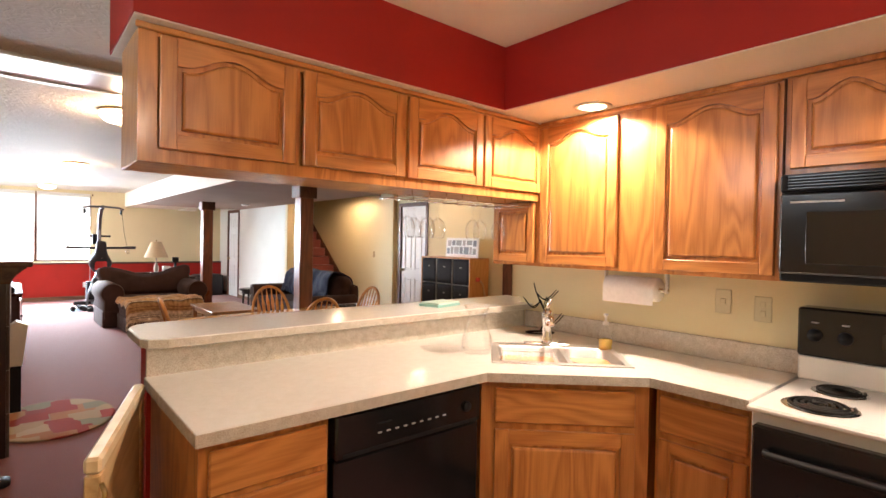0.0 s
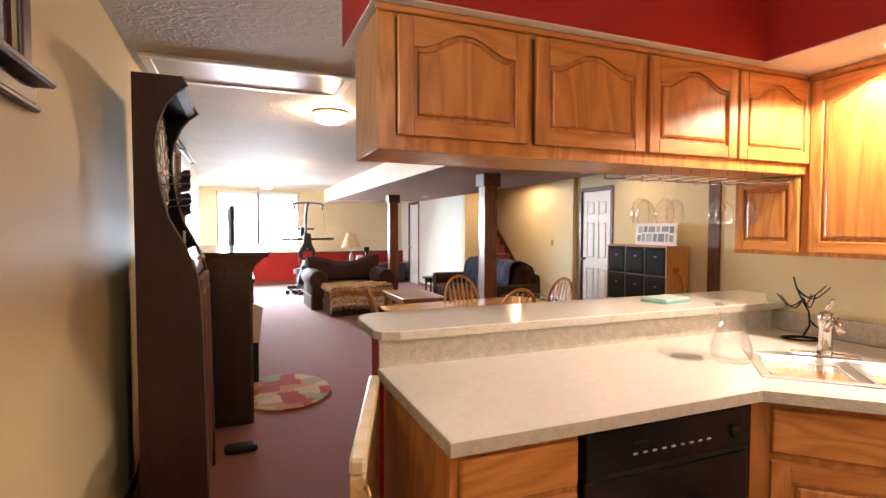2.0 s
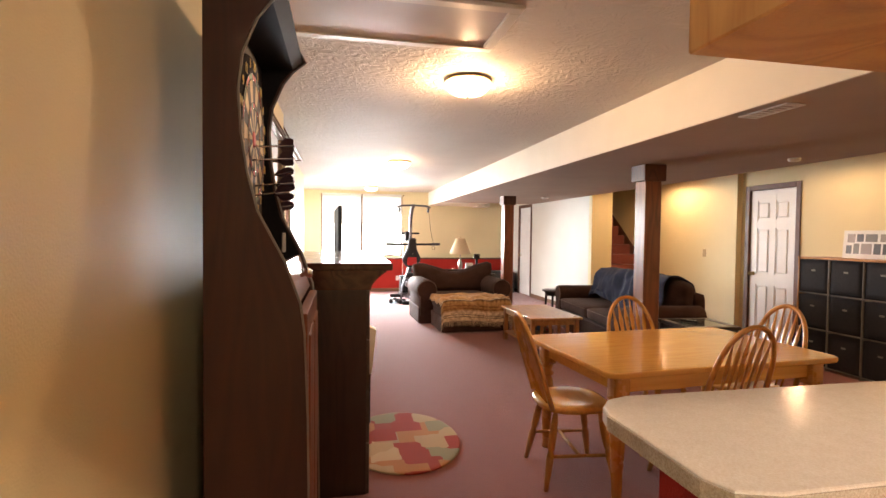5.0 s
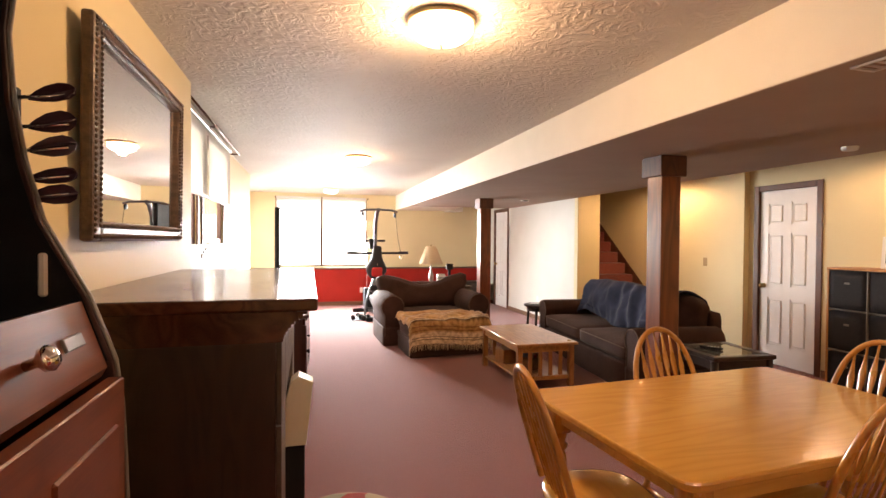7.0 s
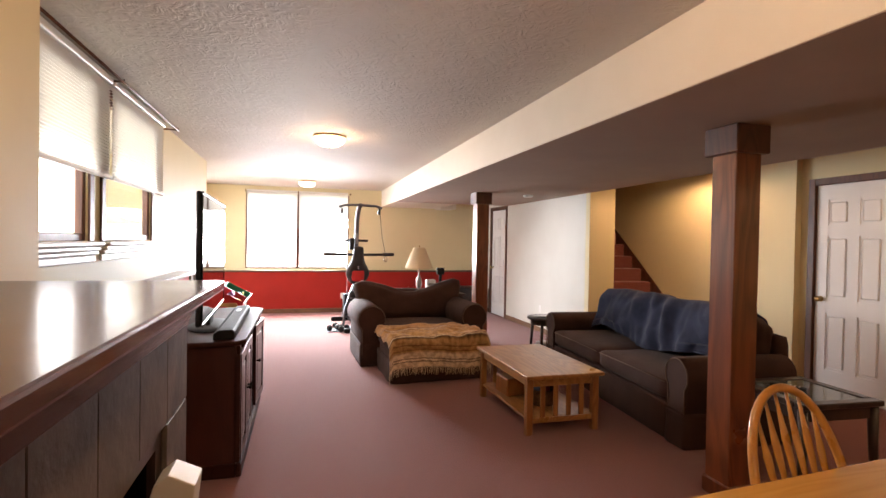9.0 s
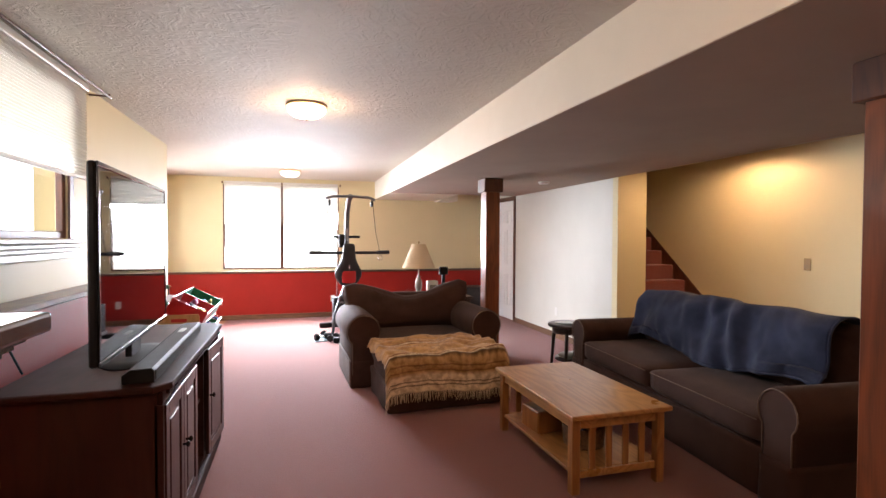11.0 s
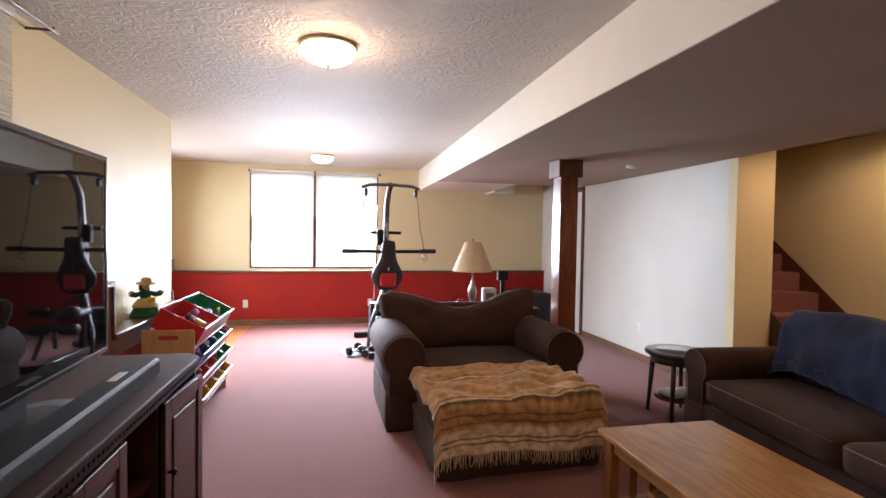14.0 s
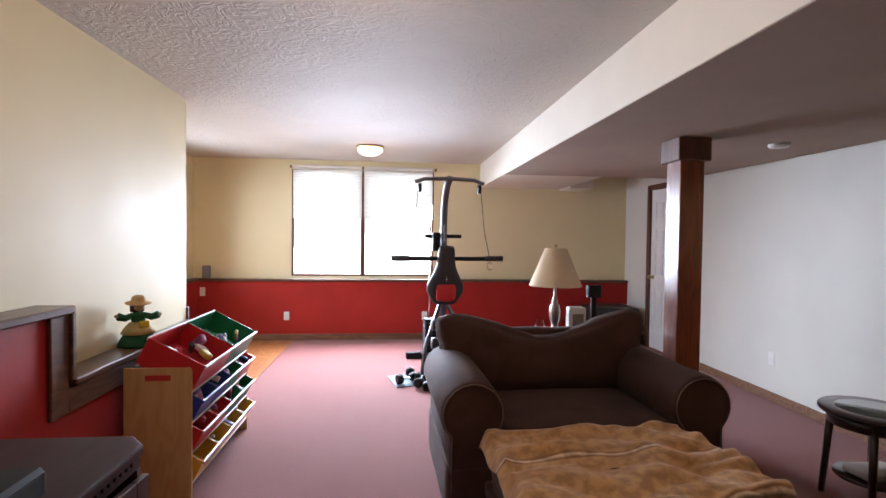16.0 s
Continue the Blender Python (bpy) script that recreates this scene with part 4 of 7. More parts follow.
merge(bm, bowl(-0.125, 0.15, 0.165, 0.17))
merge(bm, bowl(0.165, 0.11, 0.165, 0.15))
part("bowl", bm, M_STEEL, root, "", True)
bm = B()
for a in ((-0.315, 0.315, 0.145, 0.235), (-0.315, 0.315, -0.235, -0.195), (-0.315, -0.28, -0.195, 0.145), (0.28, 0.315, -0.195, 0.145), (0.028, 0.052, -0.195, 0.145)):
    box(bm, *a, 0.0005, 0.007, 0.002)
part("rim", bm, M_STEEL, root)
for cx in (-0.125, 0.165):
    part("drain", lathe(B(), [(0.045, 0), (0.043, 0.004), (0.02, 0.003), (0.0, 0.001)], at=(cx, -0.03, -0.168 if cx < 0 else -0.148)), M_CHROME, root, "", True)
# dish rack standing in the left bowl
bm = B()
for z, w, d in ((0.0, 0.13, 0.145), (-0.06, 0.125, 0.14), (-0.12, 0.12, 0.135)):
    tube(bm, [(-0.125 + sx * w, -0.025 + sy * d, z) for sx, sy in ((-1, -1), (1, -1), (1, 1), (-1, 1), (-1, -1))], 0.003, 6)
for i in range(9):
    x = -0.235 + i * 0.0275
    tube(bm, [(x, -0.165, 0.0), (x, -0.155, -0.12), (x, 0.105, -0.12), (x, 0.115, 0.0)], 0.002, 5)
for i in range(1, 9):
    y = -0.165 + i * 0.031
    tube(bm, [(-0.252, y, 0.0), (-0.245, y, -0.12), (-0.005, y, -0.12), (0.002, y, 0.0)], 0.002, 5)
single("dish_rack", bm, M_ENAMEL, "white wire dish rack standing in the sink bowl", "dish rack", SINK @ pose(0, 0, 0.9))
# faucet
root = thing("faucet", "chrome single-lever kitchen faucet behind the sink", "faucet", SINK @ pose(-0.02, 0.19, 0.922))
part("base_plate", box(B(), -0.12, 0.12, -0.026, 0.026, 0.0, 0.014, 0.006), M_CHROME, root)
part("body", lathe(B(), [(0.03, 0.012), (0.026, 0.03), (0.024, 0.11), (0.029, 0.14), (0.03, 0.165), (0.024, 0.185), (0.0, 0.19)]), M_CHROME, root, "", True)
part("spout", tube(B(), [(0, 0, 0.10), (0, -0.04, 0.14), (0, -0.10, 0.165), (0, -0.17, 0.16), (0, -0.19, 0.135)], 0.014, 10), M_CHROME, root, "", True)
part("lever", tube(B(), [(0, 0, 0.18), (0.0, -0.02, 0.21), (0.01, -0.05, 0.245)], 0.011, 8, 0.008), M_CHROME, root, "", True)
# soap
root = thing("soap_dispenser", "clear pump bottle half full of amber soap", "soap bottle", pose(2.36, 1.69, 0.915))
part("bottle", lathe(B(), [(0.036, 0.0), (0.038, 0.01), (0.038, 0.085), (0.03, 0.105), (0.014, 0.118), (0.014, 0.13)], n=20), M_CLEAR, root, "", True)
part("soap", lathe(B(), [(0.033, 0.004), (0.034, 0.012), (0.034, 0.055), (0.0, 0.056)], n=20), mat("amber_soap", (0.55, 0.38, 0.10), 0.2), root, "amber liquid soap", True)
part("pump", lathe(B(), [(0.016, 0.13), (0.016, 0.145), (0.006, 0.15), (0.006, 0.175), (0.012, 0.177), (0.012, 0.188), (0.0, 0.19)], n=14), M_WPLASTIC, root, "white pump", True)
part("nozzle", tube(B(), [(0, 0, 0.183), (-0.03, -0.02, 0.183), (-0.036, -0.024, 0.176)], 0.005, 6), M_WPLASTIC, root)
# black curled wire wine rack: a leaning stem with crescent cradles on both sides
root = thing("wire_wine_rack", "black curled wrought-iron wine rack on the counter", "wine rack", pose(2.46, 2.20, 0.915, 0, 0, -42) @ Matrix.Scale(0.85, 4))
part("stem", tube(B(), [(0.0, 0, 0.01), (0.035, 0, 0.08), (0.03, 0, 0.16), (-0.01, 0, 0.24), (-0.035, 0, 0.30), (-0.05, 0, 0.36)], 0.006, 8, 0.004), M_IRON, root, "", True)
for x, z, s_, w in ((-0.03, 0.29, 1, 0.15), (0.0, 0.235, -1, 0.12), (0.03, 0.12, 1, 0.13), (0.0, 0.24, 1, 0.05)):
    for dy in (-0.035, 0.035):
        arc_ = [(x + s_ * w * k / 8, dy * min(1, k / 3), z - 0.05 * math.sin(math.pi * min(1, k / 7)) + (0.02 if k == 8 else 0)) for k in range(9)]
        part("cradle", tube(B(), arc_, 0.0045, 6, 0.003), M_IRON, root, "", True)
part("base", tube(B(), [(0.10 * math.cos(i * math.pi / 8), 0.06 * math.sin(i * math.pi / 8), 0.006) for i in range(17)], 0.0055, 6), M_IRON, root, "", True)
part("base_bar", tube(B(), [(-0.10, 0, 0.006), (0.0, 0, 0.012), (0.10, 0, 0.006)], 0.0055, 6), M_IRON, root, "", True)
# glass carafe and plate
single("glass_carafe", lathe(B(), [(0.0, 0.0), (0.062, 0.001), (0.075, 0.02), (0.078, 0.06), (0.06, 0.12), (0.043, 0.16), (0.043, 0.19), (0.066, 0.235), (0.063, 0.235), (0.040, 0.19), (0.040, 0.16), (0.057, 0.12), (0.074, 0.06), (0.071, 0.022), (0.0, 0.008)], n=28, caps=False), M_CLEAR, "empty clear glass carafe on the counter", "carafe", pose(1.76, 2.03, 0.915), smooth=True)
single("glass_plate", lathe(B(), [(0.0, 0.0), (0.07, 0.0), (0.115, 0.012), (0.118, 0.016), (0.07, 0.005), (0.0, 0.005)], n=36, caps=False), M_GLASS, "clear glass plate on the counter", "plate", pose(1.66, 2.16, 0.915), smooth=True)
root = thing("note_pads", "stack of pale teal note pads on the bar", "note pads", pose(2.02, 2.63, 1.067, 0, 0, 12))
part("pad", box(B(), -0.11, 0.11, -0.075, 0.075, 0, 0.014, 0.001), mat("teal_card", (0.30, 0.55, 0.50), 0.6), root)
part("top_pad", box(B(), -0.10, 0.11, -0.07, 0.07, 0.0145, 0.024, 0.001), mat("pale_teal_paper", (0.55, 0.72, 0.66), 0.7), root)

# paper towel roll under the cabinets
root = thing("paper_towel_holder", "white paper towel roll on a holder under the cabinet", "paper towel", pose(2.46, 1.60, 1.24))
part("roll", lathe(B(), [(0.018, -0.14), (0.058, -0.14), (0.06, -0.135), (0.06, 0.135), (0.058, 0.14), (0.018, 0.14)], n=30, m=pose(0, 0, 0, 90, 0, 0)), M_PAPER, root, "white paper roll", True)
part("rod", tube(B(), [(0, -0.19, 0), (0, 0.16, 0)], 0.009), M_CHROME, root)
for y in (-0.18, 0.155):
    part("arm", box(B(), -0.012, 0.012, y - 0.006, y + 0.006, -0.015, 0.088, 0.003), M_WPLASTIC, root)
part("hanging_sheet", box(B(), -0.0605, -0.0585, -0.138, 0.138, -0.075, 0.0), M_PAPER, root)

# rack with hanging wine glasses
root = thing("glass_rack", "wire stemware rack screwed under the cabinet", "glass rack", pose(0, 0, 1.70))
for i in range(9):
    x = 1.42 + i * 0.105
    part("wire", tube(B(), [(x, 2.13, -0.002), (x, 2.13, -0.03), (x, 2.40, -0.03), (x, 2.40, -0.002)], 0.003, 6), M_CHROME, root)
for y in (2.16, 2.37):
    part("cross_wire", tube(B(), [(1.40, y, -0.026), (2.28, y, -0.026)], 0.003, 6), M_CHROME, root)
prof = [(0.0, 0.0), (0.034, 0.002), (0.032, 0.005), (0.005, 0.010), (0.0038, 0.02), (0.0038, 0.085), (0.012, 0.095), (0.032, 0.115), (0.041, 0.145), (0.038, 0.178), (0.031, 0.20), (0.0298, 0.20), (0.0365, 0.178), (0.0395, 0.145), (0.030, 0.117), (0.010, 0.098), (0.0, 0.096)]
first = None
for x, y in ((1.475, 2.24), (1.585, 2.22), (1.695, 2.27), (1.585, 2.33), (1.905, 2.23), (2.01, 2.28), (2.115, 2.24)):
    m = pose(x, y, 1.678, 180, 0, 0)
    if first is None:
        first = single("wine_glass", lathe(B(), prof, n=20, caps=False), M_CLEAR, "clear wine glass hanging upside down from the rack", "wine glass", m, "hanging wine glasses", True)
    else:
        copy_thing(first, m)

# stove
root = thing("stove", "white electric range with a black oven door and coil burners", "stove", pose(1.98, 0.885, 0, 0, 0, -90))
part("body", box(B(), 0.0, 0.75, 0.02, 0.63, 0.08, 0.895, 0.004), M_ENAMEL, root)
part("cooktop", box(B(), -0.003, 0.753, -0.03, 0.56, 0.896, 0.92, 0.008), M_ENAMEL, root)
dr = part("oven_door", box(B(), 0.015, 0.735, -0.025, 0.019, 0.24, 0.855, 0.008), M_BLACK, root, "glossy black oven door")
part("handle", tube(B(), [(0.06, -0.025, 0.77), (0.065, -0.065, 0.775), (0.685, -0.065, 0.775), (0.69, -0.025, 0.77)], 0.012, 8), M_BLACKM, dr)
part("window", box(B(), 0.15, 0.60, -0.028, -0.024, 0.36, 0.66, 0.001), M_DARKGLASS, dr)
part("drawer", box(B(), 0.015, 0.735, -0.02, 0.019, 0.085, 0.23, 0.006), M_BLACK, root)
part("back_riser", box(B(), 0.0, 0.75, 0.53, 0.63, 0.921, 1.02, 0.006), M_ENAMEL, root)
cp = part("control_panel", box(B(), 0.0, 0.75, 0.515, 0.63, 1.021, 1.22, 0.008), M_BLACK, root, "black control panel")
for x in (0.06, 0.16, 0.59, 0.69):
    part("knob", lathe(B(), [(0.026, 0), (0.024, 0.012), (0.014, 0.016), (0.012, 0.026), (0, 0.027)], m=pose(x, 0.514, 1.11, 90, 0, 0), n=20), M_BLACKM, cp, "", True)
part("clock", box(B(), 0.27, 0.48, 0.511, 0.5155, 1.085, 1.145), M_DARKGLASS, cp)
for x in (0.06, 0.16, 0.59, 0.69):
    part("marking", box(B(), x - 0.012, x + 0.012, 0.512, 0.5152, 1.158, 1.164), M_LABEL, cp)
for x, y, r in ((0.17, 0.13, 0.098), (0.17, 0.40, 0.076), (0.56, 0.13, 0.076), (0.56, 0.40, 0.098)):
    bn = part("burner", tube(B(), [((0.02 + (r - 0.02) * i / 64) * math.cos(i * 0.4), (0.02 + (r - 0.02) * i / 64) * math.sin(i * 0.4), 0.93) for i in range(65)], 0.0055, 6), M_IRON, root, "black coil burner", True)
    bn.location = (x, y, 0)
    part("drip_pan", lathe(B(), [(r * 0.5, 0.9205), (r * 0.9, 0.921), (r + 0.012, 0.924), (r + 0.014, 0.9215)], n=32), M_CHROME, bn, "", True)
# microwave
root = thing("microwave", "black over-the-range microwave under the cabinet", "microwave", pose(2.22, 0.885, 1.335, 0, 0, -90))
part("body", box(B(), 0.0, 0.755, 0.03, 0.398, 0.0, 0.405, 0.006), M_BLACKM, root)
dr = part("door", box(B(), 0.004, 0.56, -0.005, 0.029, 0.03, 0.33, 0.008), M_BLACK, root)
part("window", box(B(), 0.09, 0.48, -0.008, -0.004, 0.07, 0.26, 0.002), M_DARKGLASS, dr, "dark perforated window")
part("lettering", box(B(), 0.04, 0.20, -0.0065, -0.0045, 0.292, 0.299), M_LABEL, dr)
part("handle", box(B(), 0.525, 0.55, -0.035, -0.006, 0.05, 0.31, 0.008), M_BLACK, dr)
part("control_panel", box(B(), 0.565, 0.752, -0.005, 0.029, 0.03, 0.33, 0.006), M_BLACK, root)
part("vent_grille", box(B(), 0.004, 0.752, -0.002, 0.029, 0.335, 0.40, 0.006), M_BLACKM, root)
for i in range(5):
    part("vent_slot", box(B(), 0.03, 0.725, -0.005, -0.001, 0.345 + i * 0.011, 0.349 + i * 0.011), M_BLACK, root)

# half door standing open at the end of the peninsula
M_CREAMWOOD = oak("pale_varnished_wood", (0.62, 0.44, 0.22), (0.50, 0.32, 0.14), "x", 0.4)
a = math.degrees(math.atan2(2.42 - 1.75, 0.375 - 0.165))
root = thing("half_door", "pale wooden half-height gate standing open at the counter", "gate", pose(0.165, 1.75, 0, 0, 0, a))
part("panel", box(B(), 0.03, 0.67, -0.012, 0.012, 0.06, 0.87, 0.003), M_CREAMWOOD, root)
part("top_rail", box(B(), 0.0, 0.70, -0.02, 0.02, 0.862, 0.905, 0.008), mat("worn_cream_rail", (0.72, 0.62, 0.42), 0.4, second=(0.60, 0.47, 0.27), scale=9), root, "worn cream top rail")
for x in (0.0, 0.64):
    part("stile", box(B(), x, x + 0.06, -0.018, 0.018, 0.05, 0.86, 0.004), M_CREAMWOOD, root)
for z in (0.2, 0.7):
    part("hinge", box(B(), 0.692, 0.704, -0.02, -0.005, z, z + 0.08), M_BRASS, root)
part("latch", tube(B(), [(0.0, -0.02, 0.84), (-0.012, -0.03, 0.82), (-0.012, -0.03, 0.78)], 0.006), M_BRASS, root)


# ---- soft furniture helpers ----
def cushion(bm, x0, x1, y0, y1, z0, z1, r=0.06, puff=0.02, cuts=9, wr=0.004, m=None, seed=0.0):
    b = bmesh.new()
    bmesh.ops.create_cube(b, size=2)
    bmesh.ops.subdivide_edges(b, edges=b.edges[:], cuts=cuts, use_grid_fill=True)
    h = Vector(((x1 - x0) / 2, (y1 - y0) / 2, (z1 - z0) / 2))
    c = Vector(((x0 + x1) / 2, (y0 + y1) / 2, (z0 + z1) / 2))
    r = min(r, h.x * 0.95, h.y * 0.95, h.z * 0.95)
    for v in b.verts:
        u = v.co.copy()
        p = Vector((u.x * h.x, u.y * h.y, u.z * h.z))
        q = Vector([max(-h[i] + r, min(h[i] - r, p[i])) for i in range(3)])
        d = p - q
        if d.length > 1e-6:
            p = q + d.normalized() * r
        for i in range(3):
            j, k = (i + 1) % 3, (i + 2) % 3
            if abs(u[i]) > 0.999:
                p[i] += math.copysign(puff * (1 - u[j] ** 2) * (1 - u[k] ** 2), u[i])
        w = noise.noise(p * 7.0 + Vector((seed, 3.1, 0))) * wr * 2 + noise.noise(p * 18.0 + Vector((seed, 0, 7.7))) * wr
        v.co = c + p + p.normalized() * w
    for f in b.faces:
        f.smooth = True
    return merge(bm, b, m)


def sheet(bm, fn, nu, nv):
    """A cloth from fn(u, v) over the unit square, with its uv map."""
    uv = bm.loops.layers.uv.verify()
    g = [[bm.verts.new(fn(i / nu, j / nv)) for j in range(nv + 1)] for i in range(nu + 1)]
    for i in range(nu):
        for j in range(nv):
            f = bm.faces.new((g[i][j], g[i + 1][j], g[i + 1][j + 1], g[i][j + 1]))
            f.smooth = True
            for lp, (a, b) in zip(f.loops, ((i, j), (i + 1, j), (i + 1, j + 1), (i, j + 1))):
                lp[uv].uv = (a / nu, b / nv)
    return bm


def polyline(pts, s):
    """The point at share s of the way along a line of points."""
    ls = [math.dist(a, b) for a, b in zip(pts, pts[1:])]
    d = s * sum(ls)
    for (a, b), l_ in zip(zip(pts, pts[1:]), ls):
        if d <= l_ or (a, b) == (pts[-2], pts[-1]):
            k = min(d / l_, 1)
            return tuple(p + (q - p) * k for p, q in zip(a, b))
        d -= l_


def arm_outline(r, zc, w, z0=0.06):
    a0 = math.asin(min(1, w / r))
    n = 14
    arc = [(r * math.sin(-math.pi + a0 + (2 * math.pi - 2 * a0) * i / n), zc + r * math.cos(-math.pi + a0 + (2 * math.pi - 2 * a0) * i / n)) for i in range(n + 1)]
    return [(-w, z0), *arc, (w, z0)]


M_SUEDE = mat("brown_suede", (0.040, 0.019, 0.014), 0.85, second=(0.066, 0.033, 0.024), scale=5, third=(0.050, 0.024, 0.018), bump=0.0015, bump_scale=260, sheen=0.06, spec=0.15, rough_var=0.05)
M_PIPING = mat("tan_piping", (0.13, 0.085, 0.06), 0.8)
M_BLUE = mat("navy_throw_cloth", (0.013, 0.018, 0.042), 0.85, second=(0.024, 0.032, 0.068), scale=7, bump=0.002, bump_scale=200, sheen=0.08, spec=0.2)


def throw_material():
    """Woven wool throw: tan, cream and brown stripes across its length."""
    m = mat("striped_wool_throw", (0.45, 0.29, 0.15), 0.95, bump=0.003, bump_scale=160, spec=0.1, sheen=0.3)
    n, l = m.node_tree.nodes, m.node_tree.links
    uv = n.new("ShaderNodeUVMap")
    sp = n.new("ShaderNodeSeparateXYZ")
    l.new(uv.outputs[0], sp.inputs[0])
    ns = n.new("ShaderNodeTexNoise")
    ns.inputs["Scale"].default_value = 30
    l.new(uv.outputs[0], ns.inputs[0])
    ad = n.new("ShaderNodeMath")
    ad.operation, ad.inputs[1].default_value = "MULTIPLY_ADD", 0.012
    l.new(ns.outputs[0], ad.inputs[0]), l.new(sp.outputs[1], ad.inputs[2])
    r = n.new("ShaderNodeValToRGB")
    tan, cream, dark, gold = (0.50, 0.30, 0.125, 1), (0.76, 0.62, 0.42, 1), (0.07, 0.032, 0.018, 1), (0.42, 0.23, 0.085, 1)
    brown = (0.24, 0.11, 0.045, 1)
    stops = [(0.0, gold), (0.16, tan), (0.30, gold), (0.315, brown), (0.325, cream), (0.34, brown), (0.35, tan), (0.47, gold), (0.58, tan), (0.70, tan), (0.715, brown), (0.725, cream), (0.74, dark), (0.75, tan),
             (0.785, tan), (0.795, brown), (0.805, tan), (0.83, gold), (0.84, brown), (0.85, tan), (0.88, cream), (0.918, cream), (0.923, dark), (0.933, cream), (0.945, cream), (0.95, dark), (0.96, cream), (0.99, cream)]
    els = r.color_ramp.elements
    els[0].position, els[0].color = stops[0]
    els[1].position, els[1].color = stops[-1]
    for p, c in stops[1:-1]:
        e = els.new(p)
        e.color = c
    l.new(ad.outputs[0], r.inputs[0])
    sp2 = n.new("ShaderNodeTexNoise")
    sp2.inputs["Scale"].default_value, sp2.inputs["Detail"].default_value = 22, 4
    l.new(uv.outputs[0], sp2.inputs[0])
    mx = n.new("ShaderNodeMix")
    mx.data_type, mx.blend_type = "RGBA", "MULTIPLY"
    mx.inputs[0].default_value = 0.6
    wr = n.new("ShaderNodeValToRGB")
    wr.color_ramp.elements[0].position, wr.color_ramp.elements[1].position = 0.40, 0.60
    wr.color_ramp.elements[0].color, wr.color_ramp.elements[1].color = (0.42, 0.33, 0.26, 1), (1, 1, 1, 1)
    l.new(sp2.outputs[0], wr.inputs[0])
    l.new(r.outputs[0], mx.inputs[6]), l.new(wr.outputs[0], mx.inputs[7])
    hs = n.new("ShaderNodeHueSaturation")
    hs.inputs["Value"].default_value = 1.15
    l.new(mx.outputs[2], hs.inputs["Color"])
    l.new(hs.outputs[0], n["Principled BSDF"].inputs["Base Color"])
    return m


M_THROW = throw_material()


def sofa(name, label, category, m, half, depth, arm_r, arm_z, arm_w, seats, seat_z, back_z, sag):
    root = thing(name, label, category, m)
    inner = half - arm_r * 1.0 - arm_w
    part("base", cushion(B(), -half + arm_r, half - arm_r, 0.04, depth, 0.05, seat_z - 0.16, 0.04, 0.0, 6, 0.003), M_SUEDE, root)
    for s in (-1, 1):
        bm = B()
        prism(bm, arm_outline(arm_r, arm_z - arm_r, arm_w), 0.0, depth - 0.08, "y", 0.02, Matrix.Translation((s * (half - arm_r), 0, 0)))
        ar = part("arm", bm, M_SUEDE, root)
        ar.data.polygons.foreach_set("use_smooth", [len(p.vertices) == 4 for p in ar.data.polygons])
        part("piping", tube(B(), [(s * (half - arm_r) + x * 0.93, -0.004, arm_z - arm_r + (z - arm_z + arm_r) * 0.93) for x, z in arm_outline(arm_r, arm_z - arm_r, arm_w, 0.1)], 0.0045, 6), M_PIPING, ar, "pale welt", True)
        part("skirt", cushion(B(), s * (half - arm_r) - arm_w - 0.012, s * (half - arm_r) + arm_w + 0.012, -0.012, depth - 0.09, 0.0, 0.26, 0.012, 0.0, 8, 0.005, seed=s * 5.0), M_SUEDE, ar)
    w = 2 * inner / seats
    for i in range(seats):
        x0 = -inner + i * w
        c = part("seat_cushion", cushion(B(), x0 + 0.006, x0 + w - 0.006, -0.005, depth - 0.28, seat_z - 0.17, seat_z, 0.045, 0.018, 10, 0.004, seed=i * 9.0), M_SUEDE, root)
        part("piping", tube(B(), [(x0 + 0.03, -0.006, seat_z - 0.03), (x0 + w / 2, -0.014, seat_z - 0.024), (x0 + w - 0.03, -0.006, seat_z - 0.03)], 0.004, 6), M_PIPING, c, "", True)
    part("back_frame", cushion(B(), -half + arm_r, half - arm_r, depth - 0.16, depth, 0.1, back_z - 0.10, 0.06, 0.0, 7, 0.003), M_SUEDE, root)
    part("front_skirt", cushion(B(), -inner + 0.002, inner - 0.002, 0.004, 0.03, 0.0, seat_z - 0.18, 0.01, 0.0, 8, 0.005), M_SUEDE, root)
    bw = (2 * inner + (0.22 if sag else 0.06)) / seats
    for i in range(seats):
        x0 = -bw * seats / 2 + i * bw
        bm = cushion(B(), x0 + 0.004, x0 + bw - 0.004, -0.12, 0.12, 0.0, back_z - seat_z + 0.03, 0.09, 0.045, 12, 0.012, seed=20 + i * 4.0)
        if sag:
            for v in bm.verts:
                s = 2 * v.co.x / bw
                k = max(0, v.co.z) / (back_z - seat_z)
                v.co.z += k * (0.02 * abs(s) ** 3 + 0.03 * max(0, s) ** 3 - (sag + 0.035) * math.exp(-((s - 0.02) / 0.5) ** 2))
                v.co.x *= 1 + 0.16 * k * k
        bm.transform(pose(0, depth - 0.27, seat_z - 0.02, -14, 0, 0))
        part("back_cushion", bm, M_SUEDE, root, "", True)
    return root


